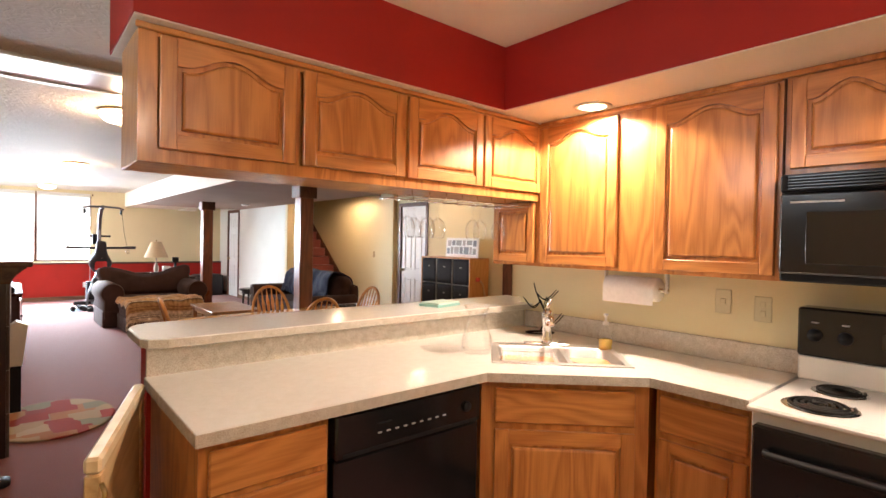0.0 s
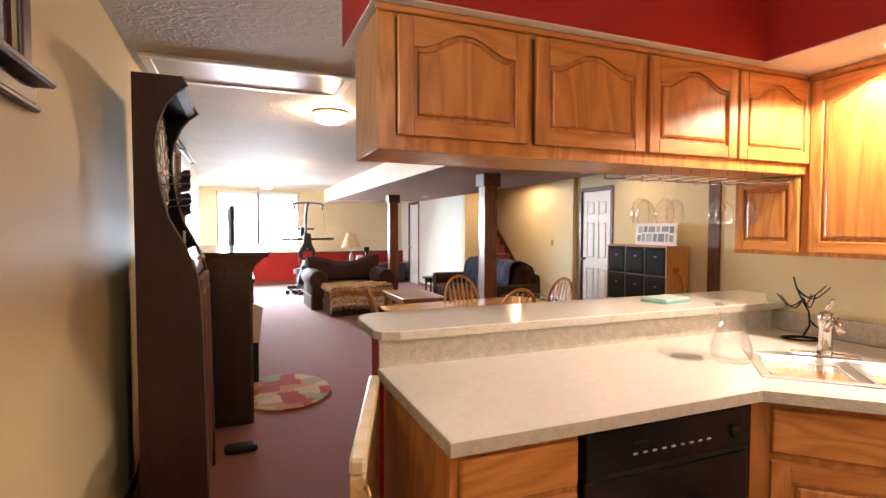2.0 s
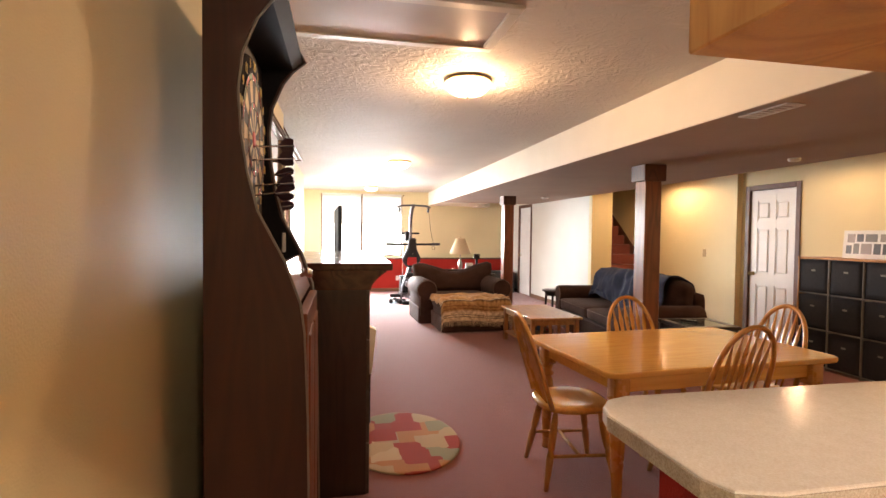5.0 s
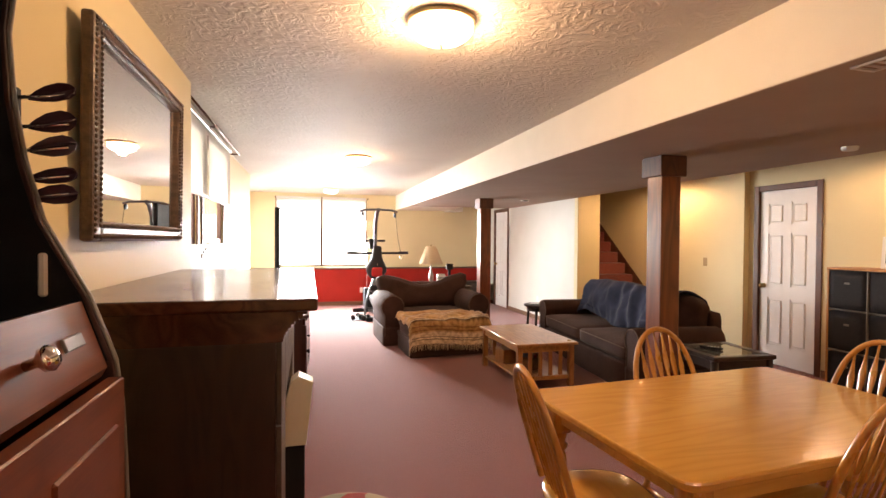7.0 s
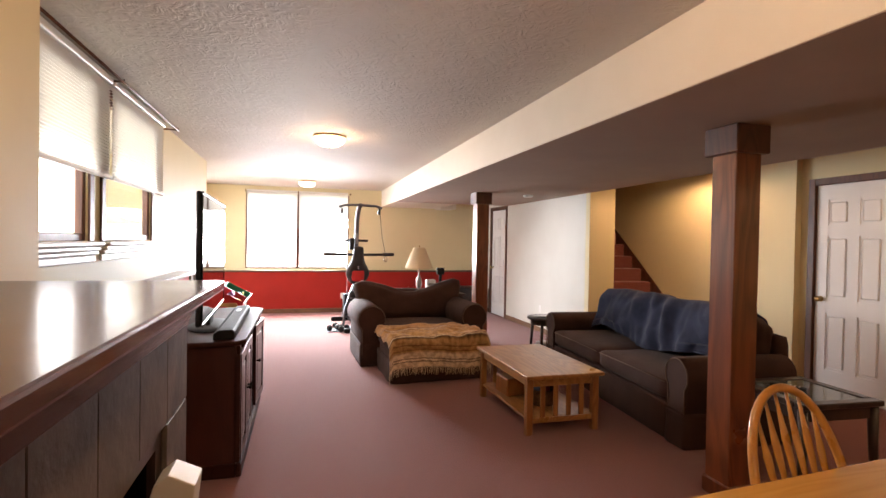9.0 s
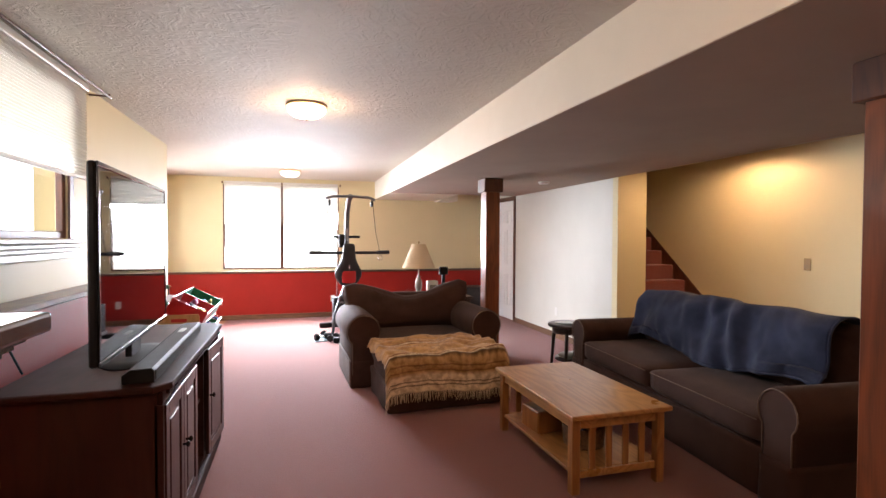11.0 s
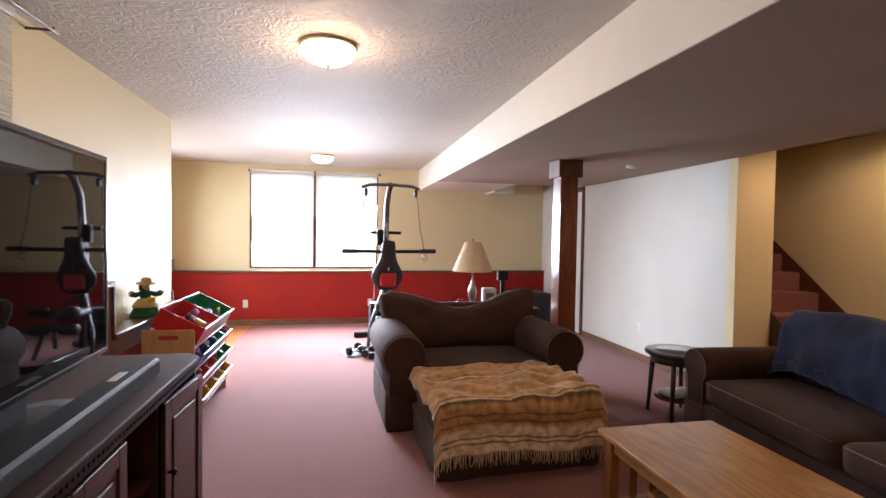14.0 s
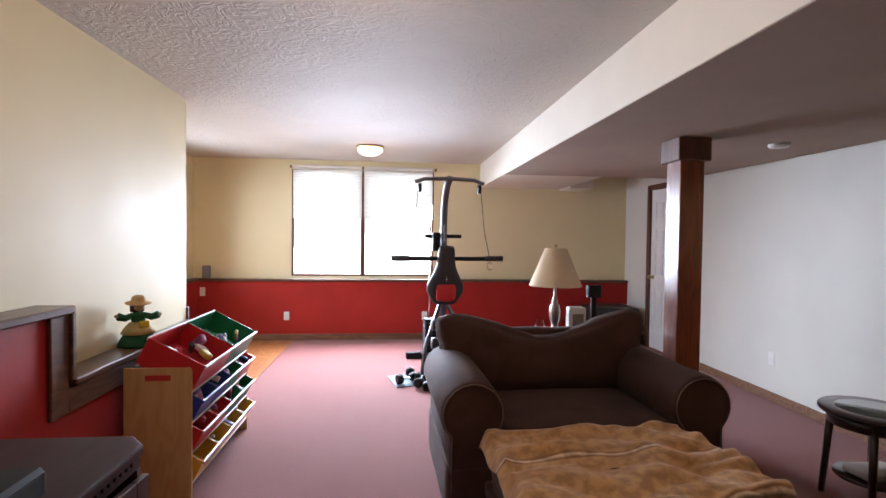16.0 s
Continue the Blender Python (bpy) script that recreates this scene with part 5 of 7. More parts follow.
# armchair and ottoman
sofa("armchair", "wide brown suede armchair with rolled arms and slumped cushion", "armchair", pose(1.83, 9.74, 0, 0, 0, 2), 0.80, 1.02, 0.168, 0.70, 0.118, 1, 0.44, 0.905, 0.12)
root = thing("ottoman", "dark brown suede ottoman with a skirt in front of the armchair", "ottoman", pose(1.805, 8.93, 0, 0, 0, 3))
part("body", cushion(B(), -0.50, 0.50, 0.03, 0.72, 0.02, 0.34, 0.03, 0.0, 8, 0.004), M_SUEDE, root)
part("cushion", cushion(B(), -0.515, 0.515, 0.02, 0.73, 0.30, 0.44, 0.05, 0.02, 10, 0.004), M_SUEDE, root)
part("skirt", cushion(B(), -0.52, 0.52, 0.012, 0.735, 0.0, 0.24, 0.015, 0.0, 12, 0.006, seed=3.0), M_SUEDE, root)


def blanket(u, v):
    x = -0.55 + 1.10 * u
    prof = [(0.74, 0.452), (0.02, 0.465), (-0.015, 0.44), (-0.03, 0.165)]
    y, z = polyline(prof, v)
    # the corner at the left hangs over the side
    w = 0.016 * noise.noise(Vector((u * 5, v * 7, 1.0))) + 0.02 * noise.noise(Vector((u * 2.2, v * 11, 5.0)))
    if z > 0.43:
        z += 0.012 + abs(w) * 1.5 + 0.013 * math.sin(v * 24 + 2.4 * math.sin(u * 5) + 1.5 * math.sin(u * 13)) + 0.008 * math.sin(u * 17 + v * 9)
    else:
        y -= 0.006 + abs(w) * 1.4 + 0.010 * math.sin(u * 34)
        z += 0.02 * math.sin(u * 6.0)
    if abs(x) > 0.515:
        z -= (abs(x) - 0.515) * 1.9
    y += 0.02 * (u - 0.5)
    return (x, y, z)


root = thing("throw_blanket", "fringed tan and brown striped throw draped over the ottoman", "blanket", pose(1.805, 8.93, 0, 0, 0, 3))
cl = part("cloth", sheet(B(), blanket, 60, 64), M_THROW, root)
sm = cl.modifiers.new("thick", "SOLIDIFY")
sm.thickness, sm.offset = 0.006, 1
bm = B()
for i in range(90):
    u = i / 89
    x, y, z = blanket(u, 1.0)
    l_ = 0.055 + 0.03 * random.random()
    tube(bm, [(x, y, z + 0.004), (x + random.uniform(-0.008, 0.008), y - 0.004, z - l_ * 0.5), (x + random.uniform(-0.014, 0.014), y - 0.002, z - l_)], 0.0042, 4, 0.0022)
tagged(part("fringe", bm, mat("cream_wool_fringe", (0.66, 0.52, 0.35), 0.95), root, "cream twisted fringe"), kind="stuff")

# sofa with a blue throw over its back
SOFA = pose(3.13, 8.12, 0, 0, 0, -95)
sofa("sofa", "long dark brown suede sofa with rolled arms", "sofa", SOFA, 1.29, 0.98, 0.135, 0.645, 0.10, 2, 0.46, 0.89, 0.0)


def throw_blue(u, v):
    x = -1.02 + 1.98 * u
    prof = [(0.50, 0.50), (0.565, 0.68), (0.62, 0.86), (0.70, 0.935), (0.80, 0.93), (0.97, 0.86), (1.03, 0.60)]
    y, z = polyline(prof, v)
    f = 0.022 * math.sin(u * 30 + 3 * math.sin(v * 4 + u * 9)) + 0.04 * noise.noise(Vector((u * 7, v * 4, 2)))
    y -= 0.04 + (f + 0.03 * abs(noise.noise(Vector((u * 16 + v * 5, v * 6, 4))))) * (1 - 0.5 * v)
    z += 0.02 + 0.028 * noise.noise(Vector((u * 6, v * 3, 8))) + (0.05 * math.sin(u * 8 + 0.5) if v < 0.08 else 0)
    if u < 0.10:
        z -= (0.10 - u) * 0.5 * (1 - v)
    return (x, y, z)


cl = single("blue_throw", sheet(B(), throw_blue, 90, 40), M_BLUE, "rumpled navy blue throw spread over the sofa's back", "blanket", SOFA)
sm = cl.modifiers.new("thick", "SOLIDIFY")
sm.thickness, sm.offset = 0.008, 0

hem = [throw_blue(i / 90, 0.0) for i in range(91)] + [throw_blue(1.0, j / 20) for j in range(1, 21)]
part("hem", tube(B(), hem, 0.009, 6), M_BLUE, cl, "stitched hem", True)

# coffee table
M_PINE = oak("worn_pine", (0.44, 0.22, 0.075), (0.30, 0.135, 0.042), "y", 0.3, 0.25)
M_PINEZ = oak("worn_pine_upright", (0.36, 0.16, 0.05), (0.24, 0.095, 0.03), "z", 0.4, 0.15)
root = thing("coffee_table", "mission-style wooden coffee table with slatted ends and a shelf", "coffee table", pose(2.35, 7.89, 0))
part("tabletop", box(B(), -0.33, 0.33, -0.555, 0.555, 0.432, 0.46, 0.006, seg=2), M_PINE, root)
for sx in (-1, 1):
    for sy in (-1, 1):
        part("leg", box(B(), sx * 0.28 - 0.026, sx * 0.28 + 0.026, sy * 0.49 - 0.026, sy * 0.49 + 0.026, 0, 0.432, 0.004), M_PINEZ, root)
    part("apron", box(B(), sx * 0.28 - 0.011, sx * 0.28 + 0.011, -0.463, 0.463, 0.365, 0.431, 0.002), M_PINE, root)
for sy in (-1, 1):
    part("end_rail", box(B(), -0.253, 0.253, sy * 0.49 - 0.011, sy * 0.49 + 0.011, 0.365, 0.431, 0.002), M_PINE, root)
    part("end_rail", box(B(), -0.253, 0.253, sy * 0.49 - 0.011, sy * 0.49 + 0.011, 0.085, 0.125, 0.002), M_PINE, root)
    for i in range(4):
        x = -0.165 + i * 0.11
        part("slat", box(B(), x - 0.02, x + 0.02, sy * 0.49 - 0.007, sy * 0.49 + 0.007, 0.126, 0.364, 0.002), M_PINEZ, root)
part("shelf", box(B(), -0.29, 0.29, -0.475, 0.475, 0.105, 0.125, 0.003), M_PINE, root)
M_WICKER = mat("brown_wicker", (0.10, 0.055, 0.025), 0.7, second=(0.20, 0.11, 0.05), scale=60, bump=0.004, bump_scale=90)
single("wooden_box", box(B(), -0.13, 0.13, -0.11, 0.11, 0, 0.15, 0.008), M_PINEZ, "small wooden box on the coffee table's shelf", "box", pose(2.24, 8.05, 0.1255, 0, 0, 4))
root = thing("wicker_basket", "brown wicker basket with books on the coffee table's shelf", "basket", pose(2.33, 7.72, 0.1255))
part("basket", lathe(B(), [(0.09, 0), (0.125, 0.01), (0.135, 0.13), (0.128, 0.135), (0.12, 0.02), (0.0, 0.015)], n=24, caps=False), M_WICKER, root, "", True)
for i, c in enumerate(((0.05, 0.07, 0.12), (0.25, 0.18, 0.10), (0.30, 0.05, 0.04))):
    part("book", box(B(), -0.05 + i * 0.035, -0.022 + i * 0.035, -0.07, 0.07, 0.02, 0.17 - i * 0.012, 0.002), mat("book_cover", c, 0.5), root)

# round end table
M_ESPRESSO = oak("espresso_wood", (0.030, 0.016, 0.012), (0.016, 0.009, 0.007), "z", 0.3, 0.3)
M_TINT = mat("table_glass", (0.10, 0.12, 0.12), 0.05, rough_var=0.02)
root = thing("round_end_table", "round espresso end table with a glass top", "end table", pose(3.41, 9.70, 0))
part("rim", lathe(B(), [(0.17, 0.495), (0.245, 0.495), (0.25, 0.50), (0.25, 0.515), (0.243, 0.522), (0.17, 0.522)], n=40), M_ESPRESSO, root, "", True)
part("glass_top", lathe(B(), [(0.0, 0.518), (0.172, 0.518), (0.172, 0.524), (0.0, 0.524)], n=40), M_TINT, root)
part("apron", lathe(B(), [(0.19, 0.43), (0.205, 0.43), (0.205, 0.494), (0.19, 0.494)], n=40), M_ESPRESSO, root, "", True)
for i in range(4):
    a = radians(45 + 90 * i)
    part("leg", tube(B(), [(0.185 * math.cos(a), 0.185 * math.sin(a), 0.49), (0.20 * math.cos(a), 0.20 * math.sin(a), 0.25), (0.22 * math.cos(a), 0.22 * math.sin(a), 0.0)], 0.022, 8, 0.015), M_ESPRESSO, root)
part("shelf", lathe(B(), [(0.0, 0.14), (0.17, 0.14), (0.175, 0.15), (0.17, 0.16), (0.0, 0.16)], n=32), M_ESPRESSO, root, "", True)
single("plastic_bag", cushion(B(), -0.12, 0.12, -0.08, 0.08, 0, 0.05, 0.02, 0.01, 6, 0.01), mat("crumpled_plastic", (0.55, 0.55, 0.55), 0.35), "crumpled pale plastic bag on the end table's shelf", "bag", pose(3.41, 9.68, 0.161))

# square end table beside the post
root = thing("glass_end_table", "dark wooden end table with a glass inset top", "end table", pose(3.48, 6.38, 0, 0, 0, -4))
bm = B()
for a in ((-0.29, 0.29, -0.28, -0.21), (-0.29, 0.29, 0.21, 0.28), (-0.29, -0.22, -0.21, 0.21), (0.22, 0.29, -0.21, 0.21)):
    box(bm, *a, 0.515, 0.55, 0.006)
part("top_frame", bm, M_ESPRESSO, root)
part("glass_top", box(B(), -0.219, 0.219, -0.209, 0.209, 0.536, 0.545), M_TINT, root)
for sx in (-1, 1):
    for sy in (-1, 1):
        part("leg", tube(B(), [(sx * 0.25, sy * 0.24, 0.515), (sx * 0.255, sy * 0.245, 0.25), (sx * 0.265, sy * 0.255, 0)], 0.03, 8, 0.02), M_ESPRESSO, root)
    part("apron", box(B(), sx * 0.25 - 0.01, sx * 0.25 + 0.01, -0.21, 0.21, 0.44, 0.514), M_ESPRESSO, root)
for sy in (-1, 1):
    part("apron", box(B(), -0.22, 0.22, sy * 0.24 - 0.01, sy * 0.24 + 0.01, 0.44, 0.514), M_ESPRESSO, root)
root = thing("remote_control", "black remote control lying on the end table", "remote", pose(3.42, 6.42, 0.55, 0, 0, 30))
part("body", box(B(), -0.024, 0.024, -0.09, 0.09, 0, 0.018, 0.006), M_BLACKM, root)
for i in range(4):
    for j in (-1, 0, 1):
        part("button", box(B(), j * 0.013 - 0.004, j * 0.013 + 0.004, -0.06 + i * 0.025, -0.05 + i * 0.025, 0.0182, 0.0205), M_LABEL, root)

# ---- dining set ----
M_MAPLE = oak("golden_table_wood", (0.68, 0.36, 0.080), (0.61, 0.305, 0.064), "x", 0.2, 0.5)
M_MAPLEZ = oak("golden_turned_wood", (0.54, 0.26, 0.058), (0.43, 0.185, 0.038), "z", 0.28, 0.4)
TABLE = pose(1.90, 4.62, 0, 0, 0, 4)
root = thing("dining_table", "golden wooden dining table with rounded corners and turned legs", "dining table", TABLE)
bm = B()
prism(bm, [(x, y) for x, y, _ in rrect(0.78, 0.50, 0.07, 0)], 0.716, 0.75, "z", 0.009)
part("tabletop", bm, M_MAPLE, root)
for sx in (-1, 1):
    part("apron", box(B(), sx * 0.66 - 0.011, sx * 0.66 + 0.011, -0.36, 0.36, 0.62, 0.715), M_MAPLE, root)
    for sy in (-1, 1):
        bm = B()
        box(bm, -0.042, 0.042, -0.042, 0.042, 0.575, 0.716, 0.004)
        lathe(bm, [(0.026, 0.0), (0.03, 0.012), (0.022, 0.03), (0.026, 0.06), (0.036, 0.30), (0.042, 0.42), (0.036, 0.47), (0.026, 0.485), (0.040, 0.50), (0.044, 0.515), (0.03, 0.53), (0.036, 0.55), (0.041, 0.576)], n=18)
        bm.transform(Matrix.Translation((sx * 0.66, sy * 0.40, 0)))
        part("leg", bm, M_MAPLEZ, root, "", True)
for sy in (-1, 1):
    part("apron", box(B(), -0.615, 0.615, sy * 0.40 - 0.011, sy * 0.40 + 0.011, 0.62, 0.715), M_MAPLE, root)


def windsor_chair(m):
    root = thing("windsor_chair", "golden wooden bow-back chair with arrow-shaped spindles at the dining table", "chair", m, "chairs round the dining table")
    bm = B()
    rings = []
    for k, (s, z) in enumerate(((0.90, 0.425), (0.985, 0.432), (1.0, 0.445), (0.985, 0.458), (0.90, 0.464), (0.5, 0.452), (0.05, 0.450))):
        rings.append([(s * 0.225 * math.copysign(abs(math.cos(a)) ** 0.75, math.cos(a)), s * 0.215 * math.copysign(abs(math.sin(a)) ** 0.75, math.sin(a)) - 0.0, z) for a in [2 * math.pi * i / 28 for i in range(28)]])
    ring_mesh(bm, rings)
    part("seat", bm, M_MAPLE, root, "", True)
    hoop = []
    for i in range(25):
        a = math.pi * i / 24
        x, h = -0.20 * math.cos(a) * (1 + 0.06 * math.sin(a)), math.sin(a) ** 0.62 * 0.52
        hoop.append((x, 0.17 + 0.16 * h / 0.52, 0.455 + h))
    part("hoop", tube(B(), hoop, 0.0145, 8), M_MAPLEZ, root, "", True)
    for i in range(6):
        x = -0.125 + i * 0.05
        a = math.acos(max(-1, min(1, -x / 0.205)))
        top = math.sin(a) ** 0.62 * 0.515
        pts = [(x * 0.82 + (x - x * 0.82) * s, 0.172 + 0.16 * (top * s) / 0.52, 0.455 + top * s) for s in (0, 0.3, 0.5, 0.62, 0.72, 0.80, 0.9, 1.0)]
        rad = [0.0055, 0.007, 0.010, 0.016, 0.0185, 0.012, 0.006, 0.005]
        b = bmesh.new()
        ring_mesh(b, [[(p[0] + r * math.cos(k * math.pi / 4), p[1] + min(r, 0.0065) * math.sin(k * math.pi / 4), p[2]) for k in range(8)] for p, r in zip(pts, rad)])
        part("spindle", b, M_MAPLEZ, root, "", True)
    feet = []
    for sx in (-1, 1):
        for sy in (-1, 1):
            t, f = Vector((sx * 0.14, sy * 0.13, 0.43)), Vector((sx * 0.215, sy * 0.205, 0.0))
            b = bmesh.new()
            prof = [(0.0, 0.013), (0.08, 0.015), (0.30, 0.021), (0.42, 0.023), (0.48, 0.015), (0.54, 0.021), (0.70, 0.023), (0.9, 0.017), (1.0, 0.012)]
            ring_mesh(b, [[tuple(f + (t - f) * s + Vector((r * math.cos(k * math.pi / 5), r * math.sin(k * math.pi / 5), 0))) for k in range(10)] for s, r in prof])
            part("leg", b, M_MAPLEZ, root, "", True)
            feet.append((sx, sy, f + (t - f) * 0.42))
    for sx in (-1, 1):
        a, b_ = [p for x, y, p in feet if x == sx]
        part("stretcher", tube(B(), [a, (a + b_) / 2, b_], 0.010, 8), M_MAPLEZ, root, "", True)
    z = feet[0][2].z
    part("cross_stretcher", tube(B(), [(-0.185, 0, z), (0, 0, z), (0.185, 0, z)], 0.010, 8), M_MAPLEZ, root, "", True)
    return root


# each chair faces -y in its own space: its back rises at +y
c0 = windsor_chair(pose(1.98, 4.93, 0, 0, 0, 2))
copy_thing(c0, pose(1.20, 4.60, 0, 0, 0, 84))
copy_thing(c0, pose(2.50, 4.66, 0, 0, 0, -88))
copy_thing(c0, pose(1.93, 4.34, 0, 0, 0, 184))


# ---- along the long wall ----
# Dark cherry with the unlit sides' shade mixed into the colour.
M_CHERRY = oak("dark_cherry_shaded_side", (0.046, 0.012, 0.007), (0.033, 0.009, 0.006), "z", 0.5, 0.0)
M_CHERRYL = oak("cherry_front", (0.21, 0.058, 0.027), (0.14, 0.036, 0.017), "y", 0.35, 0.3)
M_NIGHT = mat("black_painted_board", (0.008, 0.008, 0.010), 0.65, second=(0.011, 0.011, 0.013), scale=5, spec=0.15)
M_EDGE = mat("grey_tee_molding", (0.22, 0.21, 0.19), 0.4)
M_BEIGE = mat("beige_dart_segment", (0.40, 0.29, 0.14), 0.6)
M_DRED = mat("red_dart_segment", (0.45, 0.03, 0.03), 0.5)
M_DGREEN = mat("green_dart_segment", (0.03, 0.10, 0.04), 0.5)
M_GOLD = mat("gold_number_tag", (0.60, 0.42, 0.10), 0.4)
M_FLIGHT = mat("dark_plum_flight", (0.035, 0.010, 0.022), 0.5)

# electronic dart machine
Y0, Y1 = 3.27, 3.94
profile = [(-0.54, 0.0), (-0.25, 0.0), (-0.262, 0.9), (-0.272, 1.15), (-0.283, 1.235), (-0.325, 1.355), (-0.40, 1.50), (-0.428, 1.61), (-0.445, 1.72), (-0.452, 1.84), (-0.44, 1.94),
           (-0.40, 2.037), (-0.36, 2.09), (-0.31, 2.13), (-0.335, 2.17), (-0.54, 2.17)]
root = thing("dart_machine", "tall dark cherry dart machine with an electronic dartboard", "dart machine", Matrix())
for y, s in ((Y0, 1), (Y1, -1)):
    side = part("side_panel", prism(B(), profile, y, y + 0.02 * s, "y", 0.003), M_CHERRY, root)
    part("edge_trim", tube(B(), [(x + 0.002, y + 0.01 * s, z) for x, z in profile[1:15]], 0.0045, 6), M_EDGE, side, "grey edge molding", True)
    part("inner_lining", prism(B(), [(-0.50, 1.27), *[(x - 0.008, z) for x, z in profile[4:14]], (-0.50, 2.1)], y + 0.0205 * s, y + 0.0235 * s, "y"), M_NIGHT, side)
part("back_board", box(B(), -0.515, -0.495, Y0 + 0.025, Y1 - 0.025, 0.02, 2.14), M_NIGHT, root)
part("top_board", box(B(), -0.494, -0.345, Y0 + 0.022, Y1 - 0.022, 2.14, 2.165), M_CHERRY, root)
part("canopy", prism(B(), [(-0.494, 2.09), (-0.36, 2.095), (-0.322, 2.128), (-0.345, 2.138), (-0.494, 2.138)], Y0 + 0.025, Y1 - 0.025, "y"), M_NIGHT, root)
lo = part("lower_front", box(B(), -0.292, -0.262, Y0 + 0.025, Y1 - 0.025, 0.03, 1.205, 0.003), M_CHERRYL, root, "cherry lower door")
for a in ((Y0 + 0.09, Y0 + 0.33), (Y0 + 0.36, Y0 + 0.60)):
    part("door_panel", box(B(), -0.266, -0.256, a[0], a[1], 0.12, 1.13, 0.004), M_CHERRYL, lo)
part("flap", prism(B(), [(-0.350, 1.347), (-0.332, 1.350), (-0.290, 1.225), (-0.30, 1.207), (-0.318, 1.207)], Y0 + 0.025, Y1 - 0.025, "y", 0.002), M_CHERRYL, root, "sloped cherry flap")
part("cavity_floor", prism(B(), [(-0.494, 1.29), (-0.494, 1.31), (-0.354, 1.338), (-0.348, 1.325)], Y0 + 0.025, Y1 - 0.025, "y"), M_NIGHT, root)
part("knob", lathe(B(), [(0.008, 0), (0.008, 0.018), (0.018, 0.026), (0.02, 0.036), (0.012, 0.044), (0, 0.046)], m=pose(-0.312, 3.67, 1.285, 0, 70, 0), n=16), M_CHROME, root, "steel knob", True)
part("name_plate", box(B(), -0.004, 0.004, -0.035, 0.035, -0.012, 0.012, 0.002), M_EDGE, root).matrix_local = pose(-0.310, 3.82, 1.29, 0, -20, 0)
# the dartboard head
bc = (-0.47, 3.605, 1.755)
hd = part("dartboard", box(B(), -0.493, -0.476, 3.31, 3.90, 1.43, 2.08, 0.004), M_BLACKM, root, "round electronic dartboard on a black head")
part("surround", lathe(B(), [(0.0, 0.0), (0.275, 0.0), (0.27, 0.012), (0.0, 0.014)], m=pose(bc[0] - 0.005, bc[1], bc[2], 0, 90, 0), n=48), M_BLACKM, hd, "", True)


def seg(bm, r0, r1, a0, a1, h):
    k = 3
    inner = [(h, r0 * math.sin(a0 + (a1 - a0) * i / k), r0 * math.cos(a0 + (a1 - a0) * i / k)) for i in range(k + 1)]
    outer_ = [(h, r1 * math.sin(a0 + (a1 - a0) * i / k), r1 * math.cos(a0 + (a1 - a0) * i / k)) for i in range(k + 1)]
    for i in range(k):
        bm.faces.new([bm.verts.new((bc[0] + p[0], bc[1] + p[1], bc[2] + p[2])) for p in (inner[i], inner[i + 1], outer_[i + 1], outer_[i])])


for i in range(20):
    a0, a1 = radians(-9 + 18 * i) + 0.012, radians(9 + 18 * i) - 0.012
    for r0, r1, mm in ((0.03, 0.105, (M_BLACKM, M_BEIGE)[i % 2]), (0.107, 0.122, (M_DRED, M_DGREEN)[i % 2]), (0.124, 0.195, (M_BLACKM, M_BEIGE)[i % 2]), (0.197, 0.214, (M_DRED, M_DGREEN)[i % 2])):
        bm = B()
        seg(bm, r0, r1, a0, a1, 0.0115)
        part("segment", bm, mm, hd)
for r in (0.106, 0.123, 0.196, 0.216):
    part("wire_ring", tube(B(), [(bc[0] + 0.0125, bc[1] + r * math.sin(i * math.pi / 24), bc[2] + r * math.cos(i * math.pi / 24)) for i in range(49)], 0.0016, 5), M_CHROME, hd)
part("bull", lathe(B(), [(0.028, 0.0), (0.028, 0.013), (0.012, 0.014), (0.0, 0.014)], m=pose(*bc, 0, 90, 0), n=20), M_DRED, hd)
for i, ch in enumerate("20 1 18 4 13 6 10 15 2 17 3 19 7 16 8 11 14 9 12 5".split()):
    a = radians(18 * i)
    cu = bpy.data.curves.new("number", "FONT")
    cu.body, cu.size, cu.align_x, cu.align_y, cu.extrude = ch, 0.042, "CENTER", "CENTER", 0.001
    ob = new("number", cu)
    dg = bpy.context.evaluated_depsgraph_get()
    me = bpy.data.meshes.new_from_object(ob.evaluated_get(dg))
    bpy.data.objects.remove(ob)
    me.materials.clear()
    me.materials.append(M_GOLD)
    ob = new("number", me)
    ob.parent = hd
    ob.matrix_local = pose(bc[0] + 0.012, bc[1] + 0.244 * math.sin(a), bc[2] + 0.244 * math.cos(a), 90, 0, 90)
    ob["label"] = "gold numeral"
ctl = part("button_panel", box(B(), -0.476, -0.462, 3.33, 3.89, 1.385, 1.472, 0.004), M_BLACKM, hd)
for r in range(2):
    for c in range(9):
        part("button", box(B(), -0.462, -0.457, 3.40 + c * 0.045, 3.426 + c * 0.045, 1.405 + r * 0.034, 1.416 + r * 0.034, 0.001), M_LABEL, ctl)
part("start_button", box(B(), -0.462, -0.455, 3.825, 3.86, 1.40, 1.445, 0.003), M_DRED, ctl, "red start button")
part("coin_slot", box(B(), -0.40, -0.385, Y1 - 0.034, Y1 - 0.024, 1.36, 1.44, 0.004), M_WPLASTIC, root, "white oval plate")
for i in range(4):
    part("foot", box(B(), (-0.52, -0.32)[i % 2], (-0.46, -0.266)[i % 2], Y0 + 0.03 + 0.56 * (i // 2), Y0 + 0.09 + 0.56 * (i // 2), 0.0, 0.03, 0.003), M_BLACKM, root)
